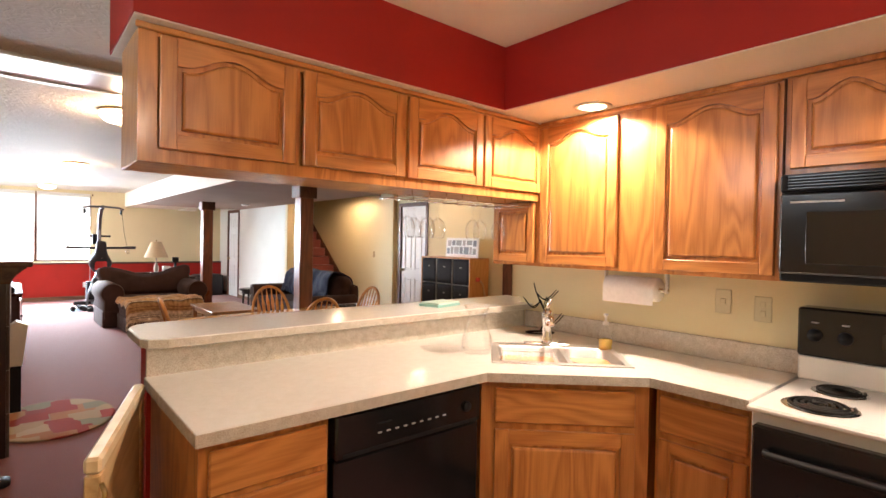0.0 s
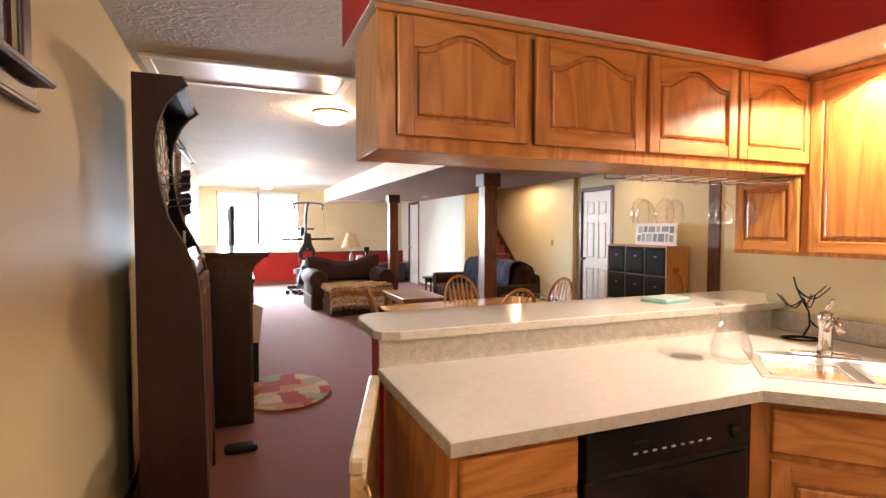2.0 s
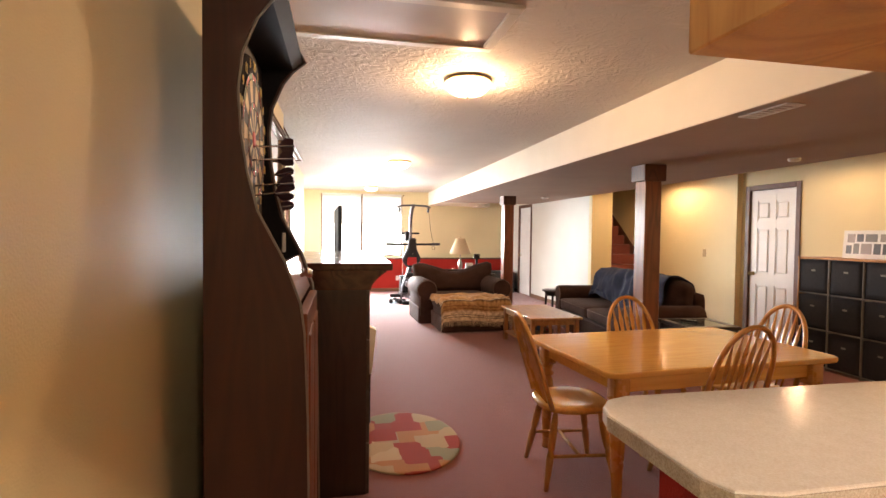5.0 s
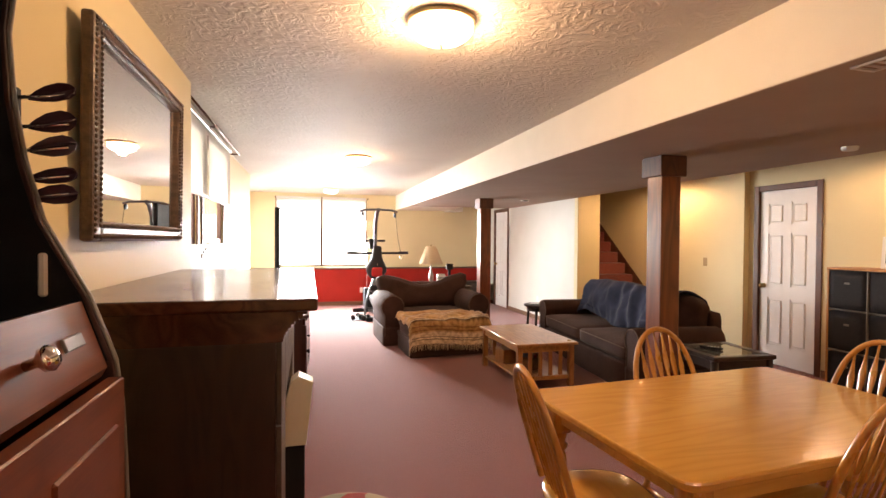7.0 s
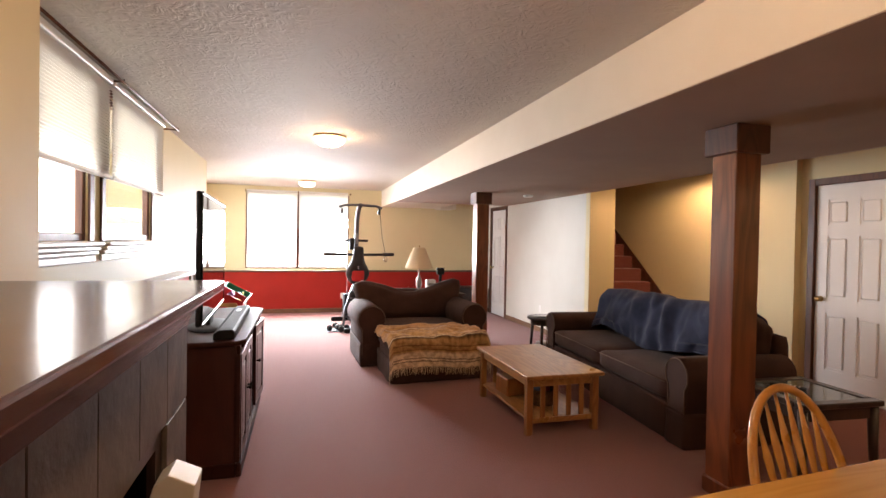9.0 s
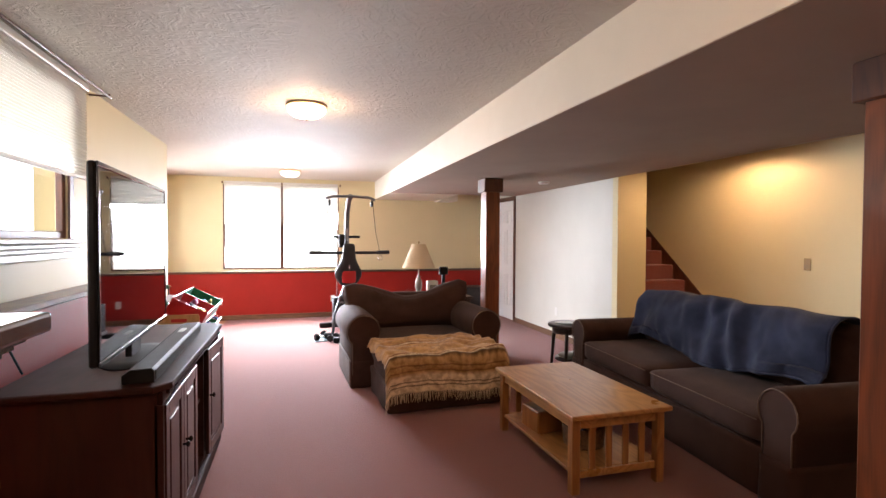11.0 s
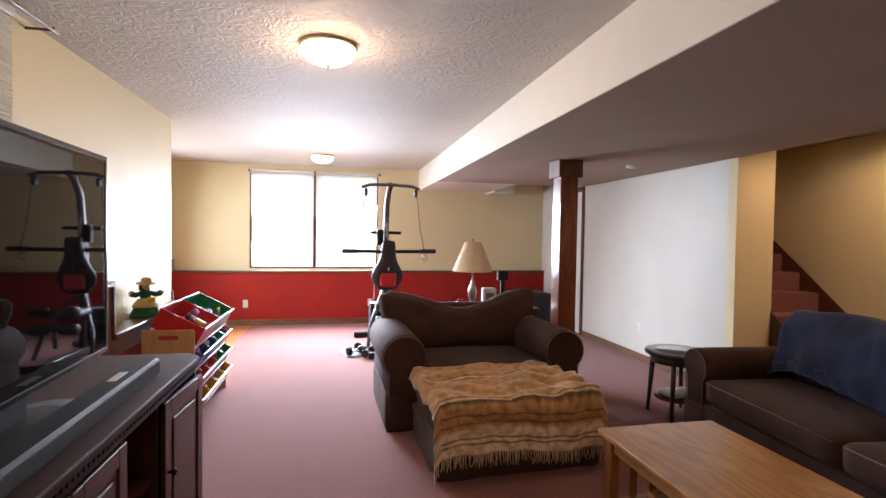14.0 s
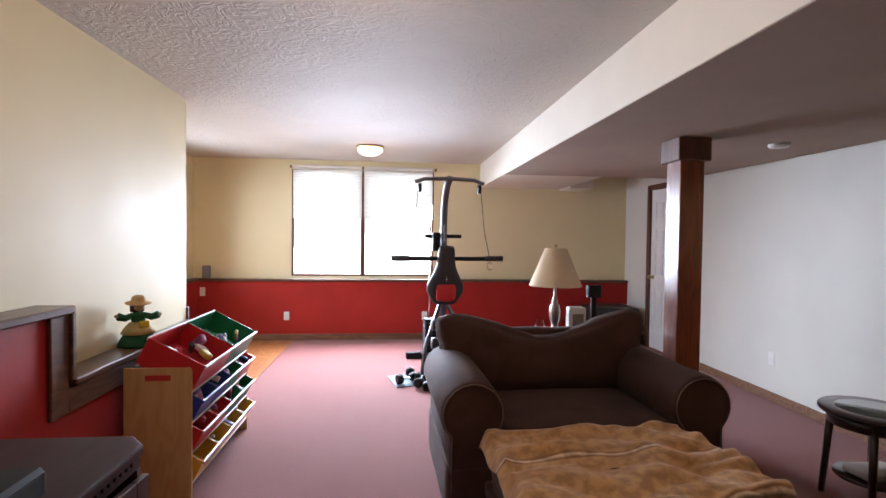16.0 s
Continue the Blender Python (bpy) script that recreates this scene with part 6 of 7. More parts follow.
# darts stuck in the board and in the side holder
first = None
for y, z, rx, rz in ((3.56, 1.68, 0, 8), (3.62, 1.60, 0, -6), (3.59, 1.73, 0, 14), (3.53, 1.56, 0, -12)):
    d = thing("dart", "dart with dark plum flights stuck in the board", "dart", pose(-0.458, y, z, 0, -6 + rx, rz), "darts")
    part("shaft", tube(B(), [(0, 0, 0), (0.03, 0, 0), (0.075, 0, 0), (0.13, 0, 0)], 0.0035, 6), M_CHROME, d)
    for k in range(2):
        part("flight", prism(B(), [(0.082, -0.004), (0.094, -0.020), (0.105, -0.026), (0.128, -0.025), (0.133, -0.018), (0.130, 0.0), (0.133, 0.018), (0.128, 0.025), (0.105, 0.026), (0.094, 0.020), (0.082, 0.004)], -0.0008, 0.0008, "y", 0, pose(0, 0, 0, 90 * k + 20, 0, 0)), M_FLIGHT, d)
holder = thing("dart_holder", "row of darts with dark flights in a side holder", "dart holder", pose(-0.40, Y1 + 0.001, 1.66))
part("bar", box(B(), -0.075, -0.05, 0.0, 0.03, -0.14, 0.09, 0.003), M_BLACKM, holder)
for i in range(5):
    z = (-0.12, -0.085, -0.03, 0.015, 0.07)[i]
    dd = part("dart_shaft", tube(B(), [(-0.05, 0.016, z), (0.03, 0.022, z + 0.012)], 0.004, 6), M_CHROME, holder)
    for k in range(2):
        part("flight", prism(B(), [(-0.025, -0.003), (-0.008, -0.012), (0.012, -0.019), (0.036, -0.020), (0.050, -0.013), (0.056, 0.0), (0.050, 0.013), (0.036, 0.020), (0.012, 0.019), (-0.008, 0.012), (-0.025, 0.003)], -0.0008, 0.0008, "y", 0, pose(-0.012, 0.021, z + 0.008, 90 * k + 25 + 30 * i, -8 - 3 * i, 6)), M_FLIGHT, dd)
single("scuffed_shoe_tray", cushion(B(), -0.10, 0.10, -0.05, 0.05, 0, 0.045, 0.02, 0.004, 6, 0.004), M_BLACKM, "small black foot mat beside the dart machine", "mat", pose(-0.10, 4.08, 0.0))

# mantel with a dark surround
M_SLATE = mat("mottled_slate_tile", (0.115, 0.088, 0.066), 0.5, second=(0.045, 0.034, 0.027), scale=6, detail=6, third=(0.085, 0.066, 0.052), bump=0.003, bump_scale=25)
M_MANTEL = oak("mantel_cherry", (0.085, 0.028, 0.016), (0.05, 0.016, 0.010), "y", 0.24, 0.25)
M_MSIDE = oak("mantel_side_wood", (0.040, 0.020, 0.014), (0.024, 0.012, 0.009), "z", 0.35, 0.25)
root = thing("fireplace_mantel", "dark wooden fireplace mantel with a slate tile front", "fireplace", Matrix())
part("shelf", box(B(), XA + 0.004, 0.105, 4.44, 6.10, 1.245, 1.285, 0.008, seg=2), M_MANTEL, root, "glossy cherry mantel shelf")
bm = B()
for k in range(9):
    o, z1 = 0.078 * (1 - math.sin(math.pi / 2 * k / 9)), 1.2445 - 0.0125 * k
    box(bm, XA + 0.004, -0.005 + o, 4.55 - o, 5.99 + o, z1 - 0.0125, z1)
part("crown_molding", bm, M_MANTEL, root)
for y0, y1 in ((4.55, 4.57), (5.97, 5.99)):
    part("side_panel", box(B(), XA + 0.004, -0.026, y0, y1, 0, 1.144), M_MSIDE, root)
fr = part("front", box(B(), -0.05, -0.026, 4.571, 4.90, 0, 1.144), M_MSIDE, root)
part("front", box(B(), -0.05, -0.026, 5.64, 5.969, 0, 1.144), M_MSIDE, root)
part("front", box(B(), -0.05, -0.026, 4.90, 5.64, 0.80, 1.144), M_MSIDE, root)
for j in range(4):
    for i in range(5):
        ya, yb = 4.555 + i * 0.287, 4.555 + (i + 1) * 0.287 - 0.004
        za, zb = j * 0.286, (j + 1) * 0.286 - 0.004
        if 1 <= i <= 3 and j < 3:
            continue
        part("slate_tile", box(B(), -0.0255, -0.008, ya, yb, za + 0.002, zb, 0.002), M_SLATE, root)
fb = part("firebox", box(B(), -0.45, -0.44, 4.86, 5.70, 0.0, 0.86), M_NIGHT, root, "dark firebox")
for a in ((-0.44, -0.052, 4.86, 4.87, 0, 0.86), (-0.44, -0.052, 5.69, 5.70, 0, 0.86), (-0.44, -0.052, 4.87, 5.69, 0.85, 0.86)):
    part("firebox_wall", box(B(), *a), M_NIGHT, fb)
root = thing("heater_insert", "pale enamelled heater with a dark base standing in the firebox", "heater", Matrix())
part("cover", prism(B(), [(-0.057, 0.568), (-0.012, 0.723), (0.027, 0.752), (0.10, 0.715), (0.066, 0.386), (-0.058, 0.386)], 5.56, 5.68, "y", 0.004), mat("pale_enamel_insert", (0.66, 0.62, 0.52), 0.35, second=(0.62, 0.58, 0.48), scale=5), root, "pale enamelled cover")
part("base", box(B(), -0.055, 0.058, 5.565, 5.675, 0.0, 0.385, 0.004), M_BLACKM, root, "dark base")

# mirror
M_MIRROR = mat("mirror_silver", (0.90, 0.91, 0.90), 0.01, 1.0, rough_var=0)
M_FRAME = mat("carved_dark_frame", (0.055, 0.032, 0.020), 0.35, second=(0.11, 0.065, 0.038), scale=40, bump=0.004, bump_scale=70)
root = thing("wall_mirror", "large mirror in a carved dark wooden frame", "mirror", pose(XA, 0, 0, 0, 0.7, 0))
MY0, MY1, MZ0, MZ1 = 4.70, 5.89, 1.455, 2.205
part("glass", box(B(), 0.016, 0.022, MY0 + 0.075, MY1 - 0.075, MZ0 + 0.065, MZ1 - 0.065), M_MIRROR, root)
for y0, y1, z0, z1 in ((MY0, MY0 + 0.08, MZ0, MZ1), (MY1 - 0.08, MY1, MZ0, MZ1), (MY0 + 0.08, MY1 - 0.08, MZ0, MZ0 + 0.07), (MY0 + 0.08, MY1 - 0.08, MZ1 - 0.07, MZ1)):
    part("frame_bar", box(B(), 0.002, 0.044, y0, y1, z0, z1, 0.012, seg=2), M_FRAME, root)
beads = B()
for y0, y1, zs in ((MY0 + 0.06, MY1 - 0.06, (MZ0 + 0.055, MZ1 - 0.055)), (MY0 + 0.02, MY1 - 0.02, (MZ0 + 0.018, MZ1 - 0.018))):
    for i in range(66):
        for z in zs:
            lathe(beads, [(0.0, 0.0), (0.008, 0.002), (0.009, 0.006), (0.0, 0.011)], n=6, m=pose(0.041, y0 + (y1 - y0) * i / 65, z, 0, 90, 0))
for z0, z1, ys in ((MZ0 + 0.055, MZ1 - 0.055, (MY0 + 0.064, MY1 - 0.064)), (MZ0 + 0.018, MZ1 - 0.018, (MY0 + 0.02, MY1 - 0.02))):
    for i in range(38):
        for y in ys:
            lathe(beads, [(0.0, 0.0), (0.008, 0.002), (0.009, 0.006), (0.0, 0.011)], n=6, m=pose(0.041, y, z0 + (z1 - z0) * i / 37, 0, 90, 0))
tagged(part("beading", beads, M_FRAME, root, "carved bead molding", True), kind="stuff")

# media console
M_CONSOLE = oak("media_console_wood", (0.038, 0.011, 0.008), (0.029, 0.009, 0.007), "y", 0.6, 0.0)
M_CONSOLE.node_tree.nodes["Principled BSDF"].inputs["Specular IOR Level"].default_value = 0.16
M_CONSOLEZ = oak("media_console_upright", (0.052, 0.017, 0.012), (0.040, 0.013, 0.010), "z", 0.32, 0.15)
CX0, CX1, CY0, CY1 = -0.56, 0.05, 7.20, 8.75
root = thing("media_console", "dark cherry media console with panelled doors and an open middle", "console", Matrix())
bm = B()
prism(bm, [(CX0, CY0 - 0.03), (CX1 - 0.03, CY0 - 0.03), (CX1 + 0.03, CY0 + 0.04), (CX1 + 0.03, CY1 - 0.04), (CX1 - 0.03, CY1 + 0.03), (CX0, CY1 + 0.03)], 0.80, 0.83, "z", 0.008)
part("top", bm, M_CONSOLE, root)
bm = B()
for i in range(51):
    box(bm, CX1 + 0.002, CX1 + 0.016, CY0 + 0.05 + i * 0.0285, CY0 + 0.065 + i * 0.0285, 0.778, 0.799)
tagged(part("dentil_molding", bm, M_CONSOLE, root), kind="stuff")
for y in (CY0, CY0 + 0.72, CY0 + 1.07, CY1 - 0.02):
    part("upright", box(B(), CX0, CX1 - 0.02, y, y + 0.02, 0.07, 0.799), M_CONSOLEZ, root)
part("back", box(B(), CX0, CX0 + 0.01, CY0 + 0.02, CY1 - 0.02, 0.07, 0.799), M_CONSOLEZ, root)
part("bottom", box(B(), CX0 + 0.01, CX1 - 0.021, CY0 + 0.02, CY1 - 0.02, 0.07, 0.09), M_CONSOLE, root)
part("shelf", box(B(), CX0 + 0.01, CX1 - 0.04, CY0 + 0.742, CY0 + 1.068, 0.43, 0.45), M_CONSOLE, root)
part("top_rail", box(B(), CX1 - 0.02, CX1, CY0, CY1, 0.745, 0.799, 0.002), M_CONSOLE, root)
part("plinth", box(B(), CX1 - 0.02, CX1 + 0.014, CY0 - 0.014, CY1 + 0.014, 0.0, 0.085, 0.008), M_CONSOLE, root)
for s, y in ((-1, CY0), (1, CY1)):
    part("plinth_side", box(B(), CX0, CX1 - 0.021, y - 0.013 if s < 0 else y, y if s < 0 else y + 0.013, 0.0, 0.085, 0.004), M_CONSOLE, root)
    part("post", box(B(), CX1 - 0.03, CX1 + 0.002, y - 0.02 if s > 0 else y, y if s > 0 else y + 0.02, 0.09, 0.744), M_CONSOLEZ, root)


def console_door(y0, y1, ajar=0):
    w = y1 - y0
    d = part("door", box(B(), -0.003, 0.005, 0.05, w - 0.05, 0.05, 0.60), M_CONSOLEZ, root)
    d.matrix_local = pose(CX1 - 0.006, y0, 0.09, 0, 0, -ajar)
    for a in ((0, 0.06, 0, 0.65), (w - 0.06, w, 0, 0.65), (0.06, w - 0.06, 0, 0.06), (0.06, w - 0.06, 0.59, 0.65)):
        part("door_frame", box(B(), -0.006, 0.014, a[0], a[1], a[2], a[3], 0.003), M_CONSOLEZ, d)
    part("door_panel", box(B(), 0.0, 0.012, 0.085, w - 0.085, 0.085, 0.565, 0.009), M_CONSOLEZ, d)
    part("knob", lathe(B(), [(0.006, 0), (0.006, 0.014), (0.014, 0.02), (0.014, 0.028), (0.0, 0.033)], m=pose(0.014, (w - 0.03) if y0 < 7.3 else 0.03, 0.36, 0, 90, 0), n=12), M_IRON, d, "", True)


console_door(CY0 + 0.025, CY0 + 0.37)
console_door(CY0 + 0.375, CY0 + 0.72)
console_door(CY0 + 1.09, CY1 - 0.025, 4)
# television
M_SCREEN = mat("black_screen_glass", (0.006, 0.006, 0.008), 0.025, rough_var=0, spec=0.38)
root = thing("television", "large black flat-screen television on the media console", "television", pose(-0.20, 7.79, 0.83, 0, 0, 92.5))
part("screen", box(B(), -0.63, 0.63, -0.018, -0.012, 0.115, 0.875, 0.002), M_SCREEN, root, "dark glossy screen")
part("cabinet", box(B(), -0.65, 0.65, -0.0115, 0.020, 0.095, 0.895, 0.008), M_BLACKM, root)
bm = B()
for a in ((-0.65, 0.65, 0.875, 0.895), (-0.65, 0.65, 0.095, 0.115), (-0.65, -0.63, 0.115, 0.875), (0.63, 0.65, 0.115, 0.875)):
    box(bm, a[0], a[1], -0.021, -0.0118, a[2], a[3], 0.003)
part("bezel", bm, M_BLACK, root, "glossy black bezel")
part("neck", box(B(), -0.09, 0.09, 0.0, 0.03, 0.01, 0.10, 0.004), M_BLACKM, root)
part("stand_base", lathe(B(), [(0.0, 0.0), (0.30, 0.0), (0.30, 0.008), (0.20, 0.016), (0.0, 0.018)], n=40, m=Matrix.Diagonal((1, 0.5, 1, 1))), M_BLACKM, root, "oval black base", True)
root = thing("soundbar", "long black soundbar lying in front of the television", "soundbar", pose(-0.06, 7.84, 0.83, 0, 0, 91))
part("body", prism(B(), [(-0.06, 0.0), (0.06, 0.0), (0.06, 0.035), (0.03, 0.058), (-0.05, 0.062), (-0.06, 0.05)], -0.60, 0.60, "x", 0.004), M_BLACKM, root)
part("grille", box(B(), -0.58, 0.58, -0.063, -0.0595, 0.008, 0.048, 0.001), mat("black_speaker_cloth", (0.018, 0.018, 0.02), 0.9, bump=0.001, bump_scale=400), root)
part("button_strip", box(B(), 0.25, 0.37, -0.02, 0.01, 0.0595, 0.0625, 0.001), M_LABEL, root)
single("power_cable", tube(B(), [(XB + 0.02, 7.0, 1.18), (-0.70, 7.2, 1.19), (-0.62, 7.35, 1.12), (-0.58, 7.45, 0.95), (-0.56, 7.5, 0.84)], 0.005, 6), M_BLACKM, "black cable hanging behind the television", "cable", smooth=True)

# toy organiser
M_BEECH = oak("pale_beech", (0.52, 0.33, 0.14), (0.46, 0.27, 0.10), "z", 0.45, 0.1)
root = thing("toy_organizer", "pale wooden toy organizer with four rows of coloured bins", "toy organizer", pose(-0.62, 9.98, 0))
for y in (0.0, 1.02):
    sp_ = part("side_panel", prism(B(), [(0.0, 0.0), (0.345, 0.0), (0.345, 0.70), (0.335, 0.722), (0.0, 0.722)], y, y + 0.018, "y", 0.003), M_BEECH, root)
    part("handle_slot", box(B(), 0.11, 0.24, y - 0.0015, y + 0.0195, 0.655, 0.685, 0.0), M_DRED, sp_)
for k in range(4):
    z = 0.14 + 0.165 * k
    for dx_, dz_ in ((0.335, -0.05), (0.06, 0.10)):
        part("rail", tube(B(), [(dx_, 0.018, z + dz_), (dx_, 1.02, z + dz_)], 0.008, 8), M_WPLASTIC, root)
BIN = {"red": (0.50, 0.02, 0.02), "green": (0.01, 0.16, 0.06), "blue": (0.02, 0.04, 0.25), "yellow": (0.62, 0.34, 0.02)}
bin_m = {k: mat(k + "_bin_plastic", c, 0.35, second=tuple(v * 0.9 for v in c), scale=4) for k, c in BIN.items()}
toy_m = [mat("toy_plastic", c, 0.4) for c in ((0.6, 0.5, 0.4), (0.45, 0.05, 0.10), (0.10, 0.12, 0.3), (0.55, 0.42, 0.08), (0.06, 0.2, 0.1), (0.65, 0.62, 0.6), (0.35, 0.14, 0.3), (0.05, 0.05, 0.06))]
rows = (("yellow", "yellow", "yellow", "yellow"), ("red", "red", "green", "green"), ("blue", "blue", "green", "red"), ("red", "red", "green", "green"))
rng = random.Random(4)
for k, cols in enumerate(rows):
    z = 0.14 + 0.165 * k
    wide = 2 if k == 3 else 1
    n_ = 4 // wide
    for i in range(n_):
        y0 = 0.022 + i * 1.0 / n_
        w = 1.0 / n_ - 0.008
        tilt = pose(0.345, y0, z - 0.045, 0, 28, 0) @ pose(-0.335, 0, 0)
        hb = 0.125 if k < 3 else 0.15
        b = part("bin", box(B(), 0, 0.33, 0, w, 0, 0.006), bin_m[cols[i * wide]], root, cols[i * wide] + " plastic bin")
        b.matrix_local = tilt
        for a in ((0, 0.006, 0, w), (0.324, 0.33, 0, w), (0.006, 0.324, 0, 0.005), (0.006, 0.324, w - 0.005, w)):
            part("bin_wall", box(B(), a[0], a[1], a[2], a[3], 0.006, hb, 0.001), bin_m[cols[i * wide]], b)
        for a in ((-0.006, 0.0, -0.004, w + 0.004), (0.33, 0.337, -0.004, w + 0.004)):
            part("bin_rim", box(B(), a[0], a[1], a[2], a[3], hb - 0.012, hb + 0.003, 0.001), M_WPLASTIC if k % 2 else bin_m["blue"], b)
        for t_ in range(7):
            s = rng.uniform(0.025, 0.055)
            cx, cy = rng.uniform(0.05, 0.28), rng.uniform(0.04, w - 0.04)
            tb = cushion(B(), -s, s, -s * rng.uniform(0.3, 0.8), s * 0.5, -s * 0.3, s * 0.4, s * rng.choice((0.15, 0.5)), 0, 3, 0.004, pose(cx, cy, hb * 0.62 + rng.uniform(-0.02, 0.02), rng.uniform(0, 90), rng.uniform(0, 60), rng.uniform(0, 180)))
            part("toy", tb, toy_m[rng.randrange(8)], b)

# straw-hatted doll on the ledge: one plain shape
doll_m = [mat("doll_cloth", c, 0.85) for c in ((0.015, 0.10, 0.045), (0.52, 0.40, 0.17), (0.06, 0.03, 0.02), (0.60, 0.42, 0.18), (0.62, 0.46, 0.03), (0.50, 0.32, 0.20))]
bm = B()
pieces = (
    (0, lambda: lathe(bm, [(0.0, 0.0), (0.118, 0.0), (0.122, 0.012), (0.098, 0.06), (0.07, 0.11), (0.045, 0.14), (0.0, 0.15)], n=24)),
    (1, lambda: lathe(bm, [(0.105, 0.082), (0.088, 0.115), (0.058, 0.15), (0.035, 0.16), (0.035, 0.152), (0.085, 0.108)], n=22)),
    (0, lambda: lathe(bm, [(0.036, 0.15), (0.046, 0.18), (0.052, 0.205), (0.03, 0.222), (0.0, 0.225)], n=18)),
    (0, lambda: [tube(bm, [(s * 0.03, -0.01, 0.205), (s * 0.075, -0.03, 0.188), (s * 0.115, -0.05, 0.205)], 0.019, 8, 0.026) for s in (-1, 1)]),
    (5, lambda: [lathe(bm, [(0.0, -0.016), (0.014, 0.0), (0.0, 0.016)], n=8, m=pose(s * 0.125, -0.055, 0.208)) for s in (-1, 1)]),
    (5, lambda: lathe(bm, [(0.0, 0.215), (0.022, 0.222), (0.036, 0.25), (0.032, 0.28), (0.0, 0.29)], n=14)),
    (2, lambda: lathe(bm, [(0.0, 0.30), (0.036, 0.29), (0.044, 0.265), (0.042, 0.225), (0.02, 0.22), (0.0, 0.225)], n=14, m=pose(-0.006, 0.016, 0))),
    (3, lambda: lathe(bm, [(0.0, 0.292), (0.076, 0.285), (0.079, 0.291), (0.044, 0.299), (0.041, 0.325), (0.026, 0.338), (0.0, 0.34)], n=20, m=pose(0, 0, 0, 6, 0, 0))),
    (4, lambda: box(bm, 0.0, 0.06, -0.10, -0.078, 0.13, 0.172, 0.004)),
)
for k, make in pieces:
    before = len(bm.faces)
    make()
    bm.faces.ensure_lookup_table()
    for f in list(bm.faces)[before:]:
        f.material_index = k
dl_ = single("straw_hat_doll", bm, doll_m[0], "small doll in a green dress and straw hat on the ledge", "doll", pose(-0.715, 10.34, 0.772, 0, 0, 28) @ Matrix.Scale(0.88, 4), smooth=True)
for m_ in doll_m[1:]:
    dl_.data.materials.append(m_)

# rug
def rug_material():
    m = mat("patchwork_rug_wool", (0.42, 0.30, 0.18), 0.95, bump=0.004, bump_scale=220, spec=0.1)
    n, l = m.node_tree.nodes, m.node_tree.links
    co = n.new("ShaderNodeTexCoord")
    v = n.new("ShaderNodeTexVoronoi")
    v.distance = "CHEBYCHEV"
    v.inputs["Scale"].default_value, v.inputs["Randomness"].default_value = 5.5, 0.75
    l.new(co.outputs["Object"], v.inputs[0])
    s = n.new("ShaderNodeSeparateColor")
    l.new(v.outputs["Color"], s.inputs[0])
    r = n.new("ShaderNodeValToRGB")
    r.color_ramp.interpolation = "CONSTANT"
    els = r.color_ramp.elements
    els[0].position, els[0].color = 0.0, (0.42, 0.31, 0.19, 1)
    els[1].position, els[1].color = 0.85, (0.25, 0.24, 0.16, 1)
    for p, c in ((0.22, (0.30, 0.055, 0.045, 1)), (0.40, (0.48, 0.37, 0.24, 1)), (0.55, (0.40, 0.19, 0.09, 1)), (0.68, (0.36, 0.26, 0.17, 1)), (0.76, (0.28, 0.07, 0.06, 1))):
        e = els.new(p)
        e.color = c
    l.new(s.outputs[0], r.inputs[0])
    l.new(r.outputs[0], n["Principled BSDF"].inputs["Base Color"])
    return m


single("oval_rug", lathe(B(), [(0.0, 0.001), (0.47, 0.001), (0.485, 0.006), (0.48, 0.012), (0.46, 0.014), (0.0, 0.014)], n=48, m=Matrix.Diagonal((0.82, 1.08, 1, 1))), rug_material(), "oval patchwork rug in tan and red on the carpet", "rug", pose(0.26, 5.24, 0))

# ---- far end ----
# table behind the armchair with lamp and small things
root = thing("sofa_table", "dark narrow table behind the armchair", "table", pose(2.12, 11.12, 0))
part("tabletop", box(B(), -0.62, 0.62, -0.17, 0.17, 0.66, 0.69, 0.006), M_ESPRESSO, root)
for sx in (-1, 1):
    for sy in (-1, 1):
        part("leg", box(B(), sx * 0.57 - 0.025, sx * 0.57 + 0.025, sy * 0.13 - 0.025, sy * 0.13 + 0.025, 0, 0.66, 0.004), M_ESPRESSO, root)
part("apron", box(B(), -0.545, 0.545, -0.14, -0.12, 0.58, 0.659), M_ESPRESSO, root)
M_LSHADE = mat("cream_lamp_shade", (0.72, 0.58, 0.38), 0.8, second=(0.69, 0.55, 0.36), scale=3, bump=0.0008, bump_scale=200)
root = thing("table_lamp", "brushed metal table lamp with a cream cone shade", "table lamp", pose(2.06, 11.08, 0.69))
part("base", lathe(B(), [(0.0, 0.0), (0.07, 0.0), (0.072, 0.012), (0.045, 0.022), (0.03, 0.04), (0.022, 0.06), (0.03, 0.08), (0.042, 0.12), (0.045, 0.17), (0.036, 0.215), (0.02, 0.235), (0.028, 0.25), (0.014, 0.265), (0.01, 0.30), (0.01, 0.36)], n=24), mat("brushed_nickel", (0.42, 0.37, 0.33), 0.3, 1.0), root, "turned metal base", True)
sh = part("shade", lathe(B(), [(0.205, 0.37), (0.085, 0.665), (0.081, 0.665), (0.200, 0.372)], n=40, caps=False), M_LSHADE, root, "cream cone shade", True)
part("finial", lathe(B(), [(0.004, 0.36), (0.004, 0.675), (0.012, 0.68), (0.012, 0.692), (0.0, 0.70)], n=10), M_BRASS, root, "", True)
root = thing("desk_heater", "white plastic desk heater beside the lamp", "heater", pose(2.24, 11.10, 0.69))
part("housing", box(B(), -0.07, 0.07, -0.05, 0.05, 0.0, 0.20, 0.02, seg=3), M_WPLASTIC, root)
part("grille", box(B(), -0.045, 0.045, -0.054, -0.049, 0.05, 0.15, 0.003), M_EDGE, root)
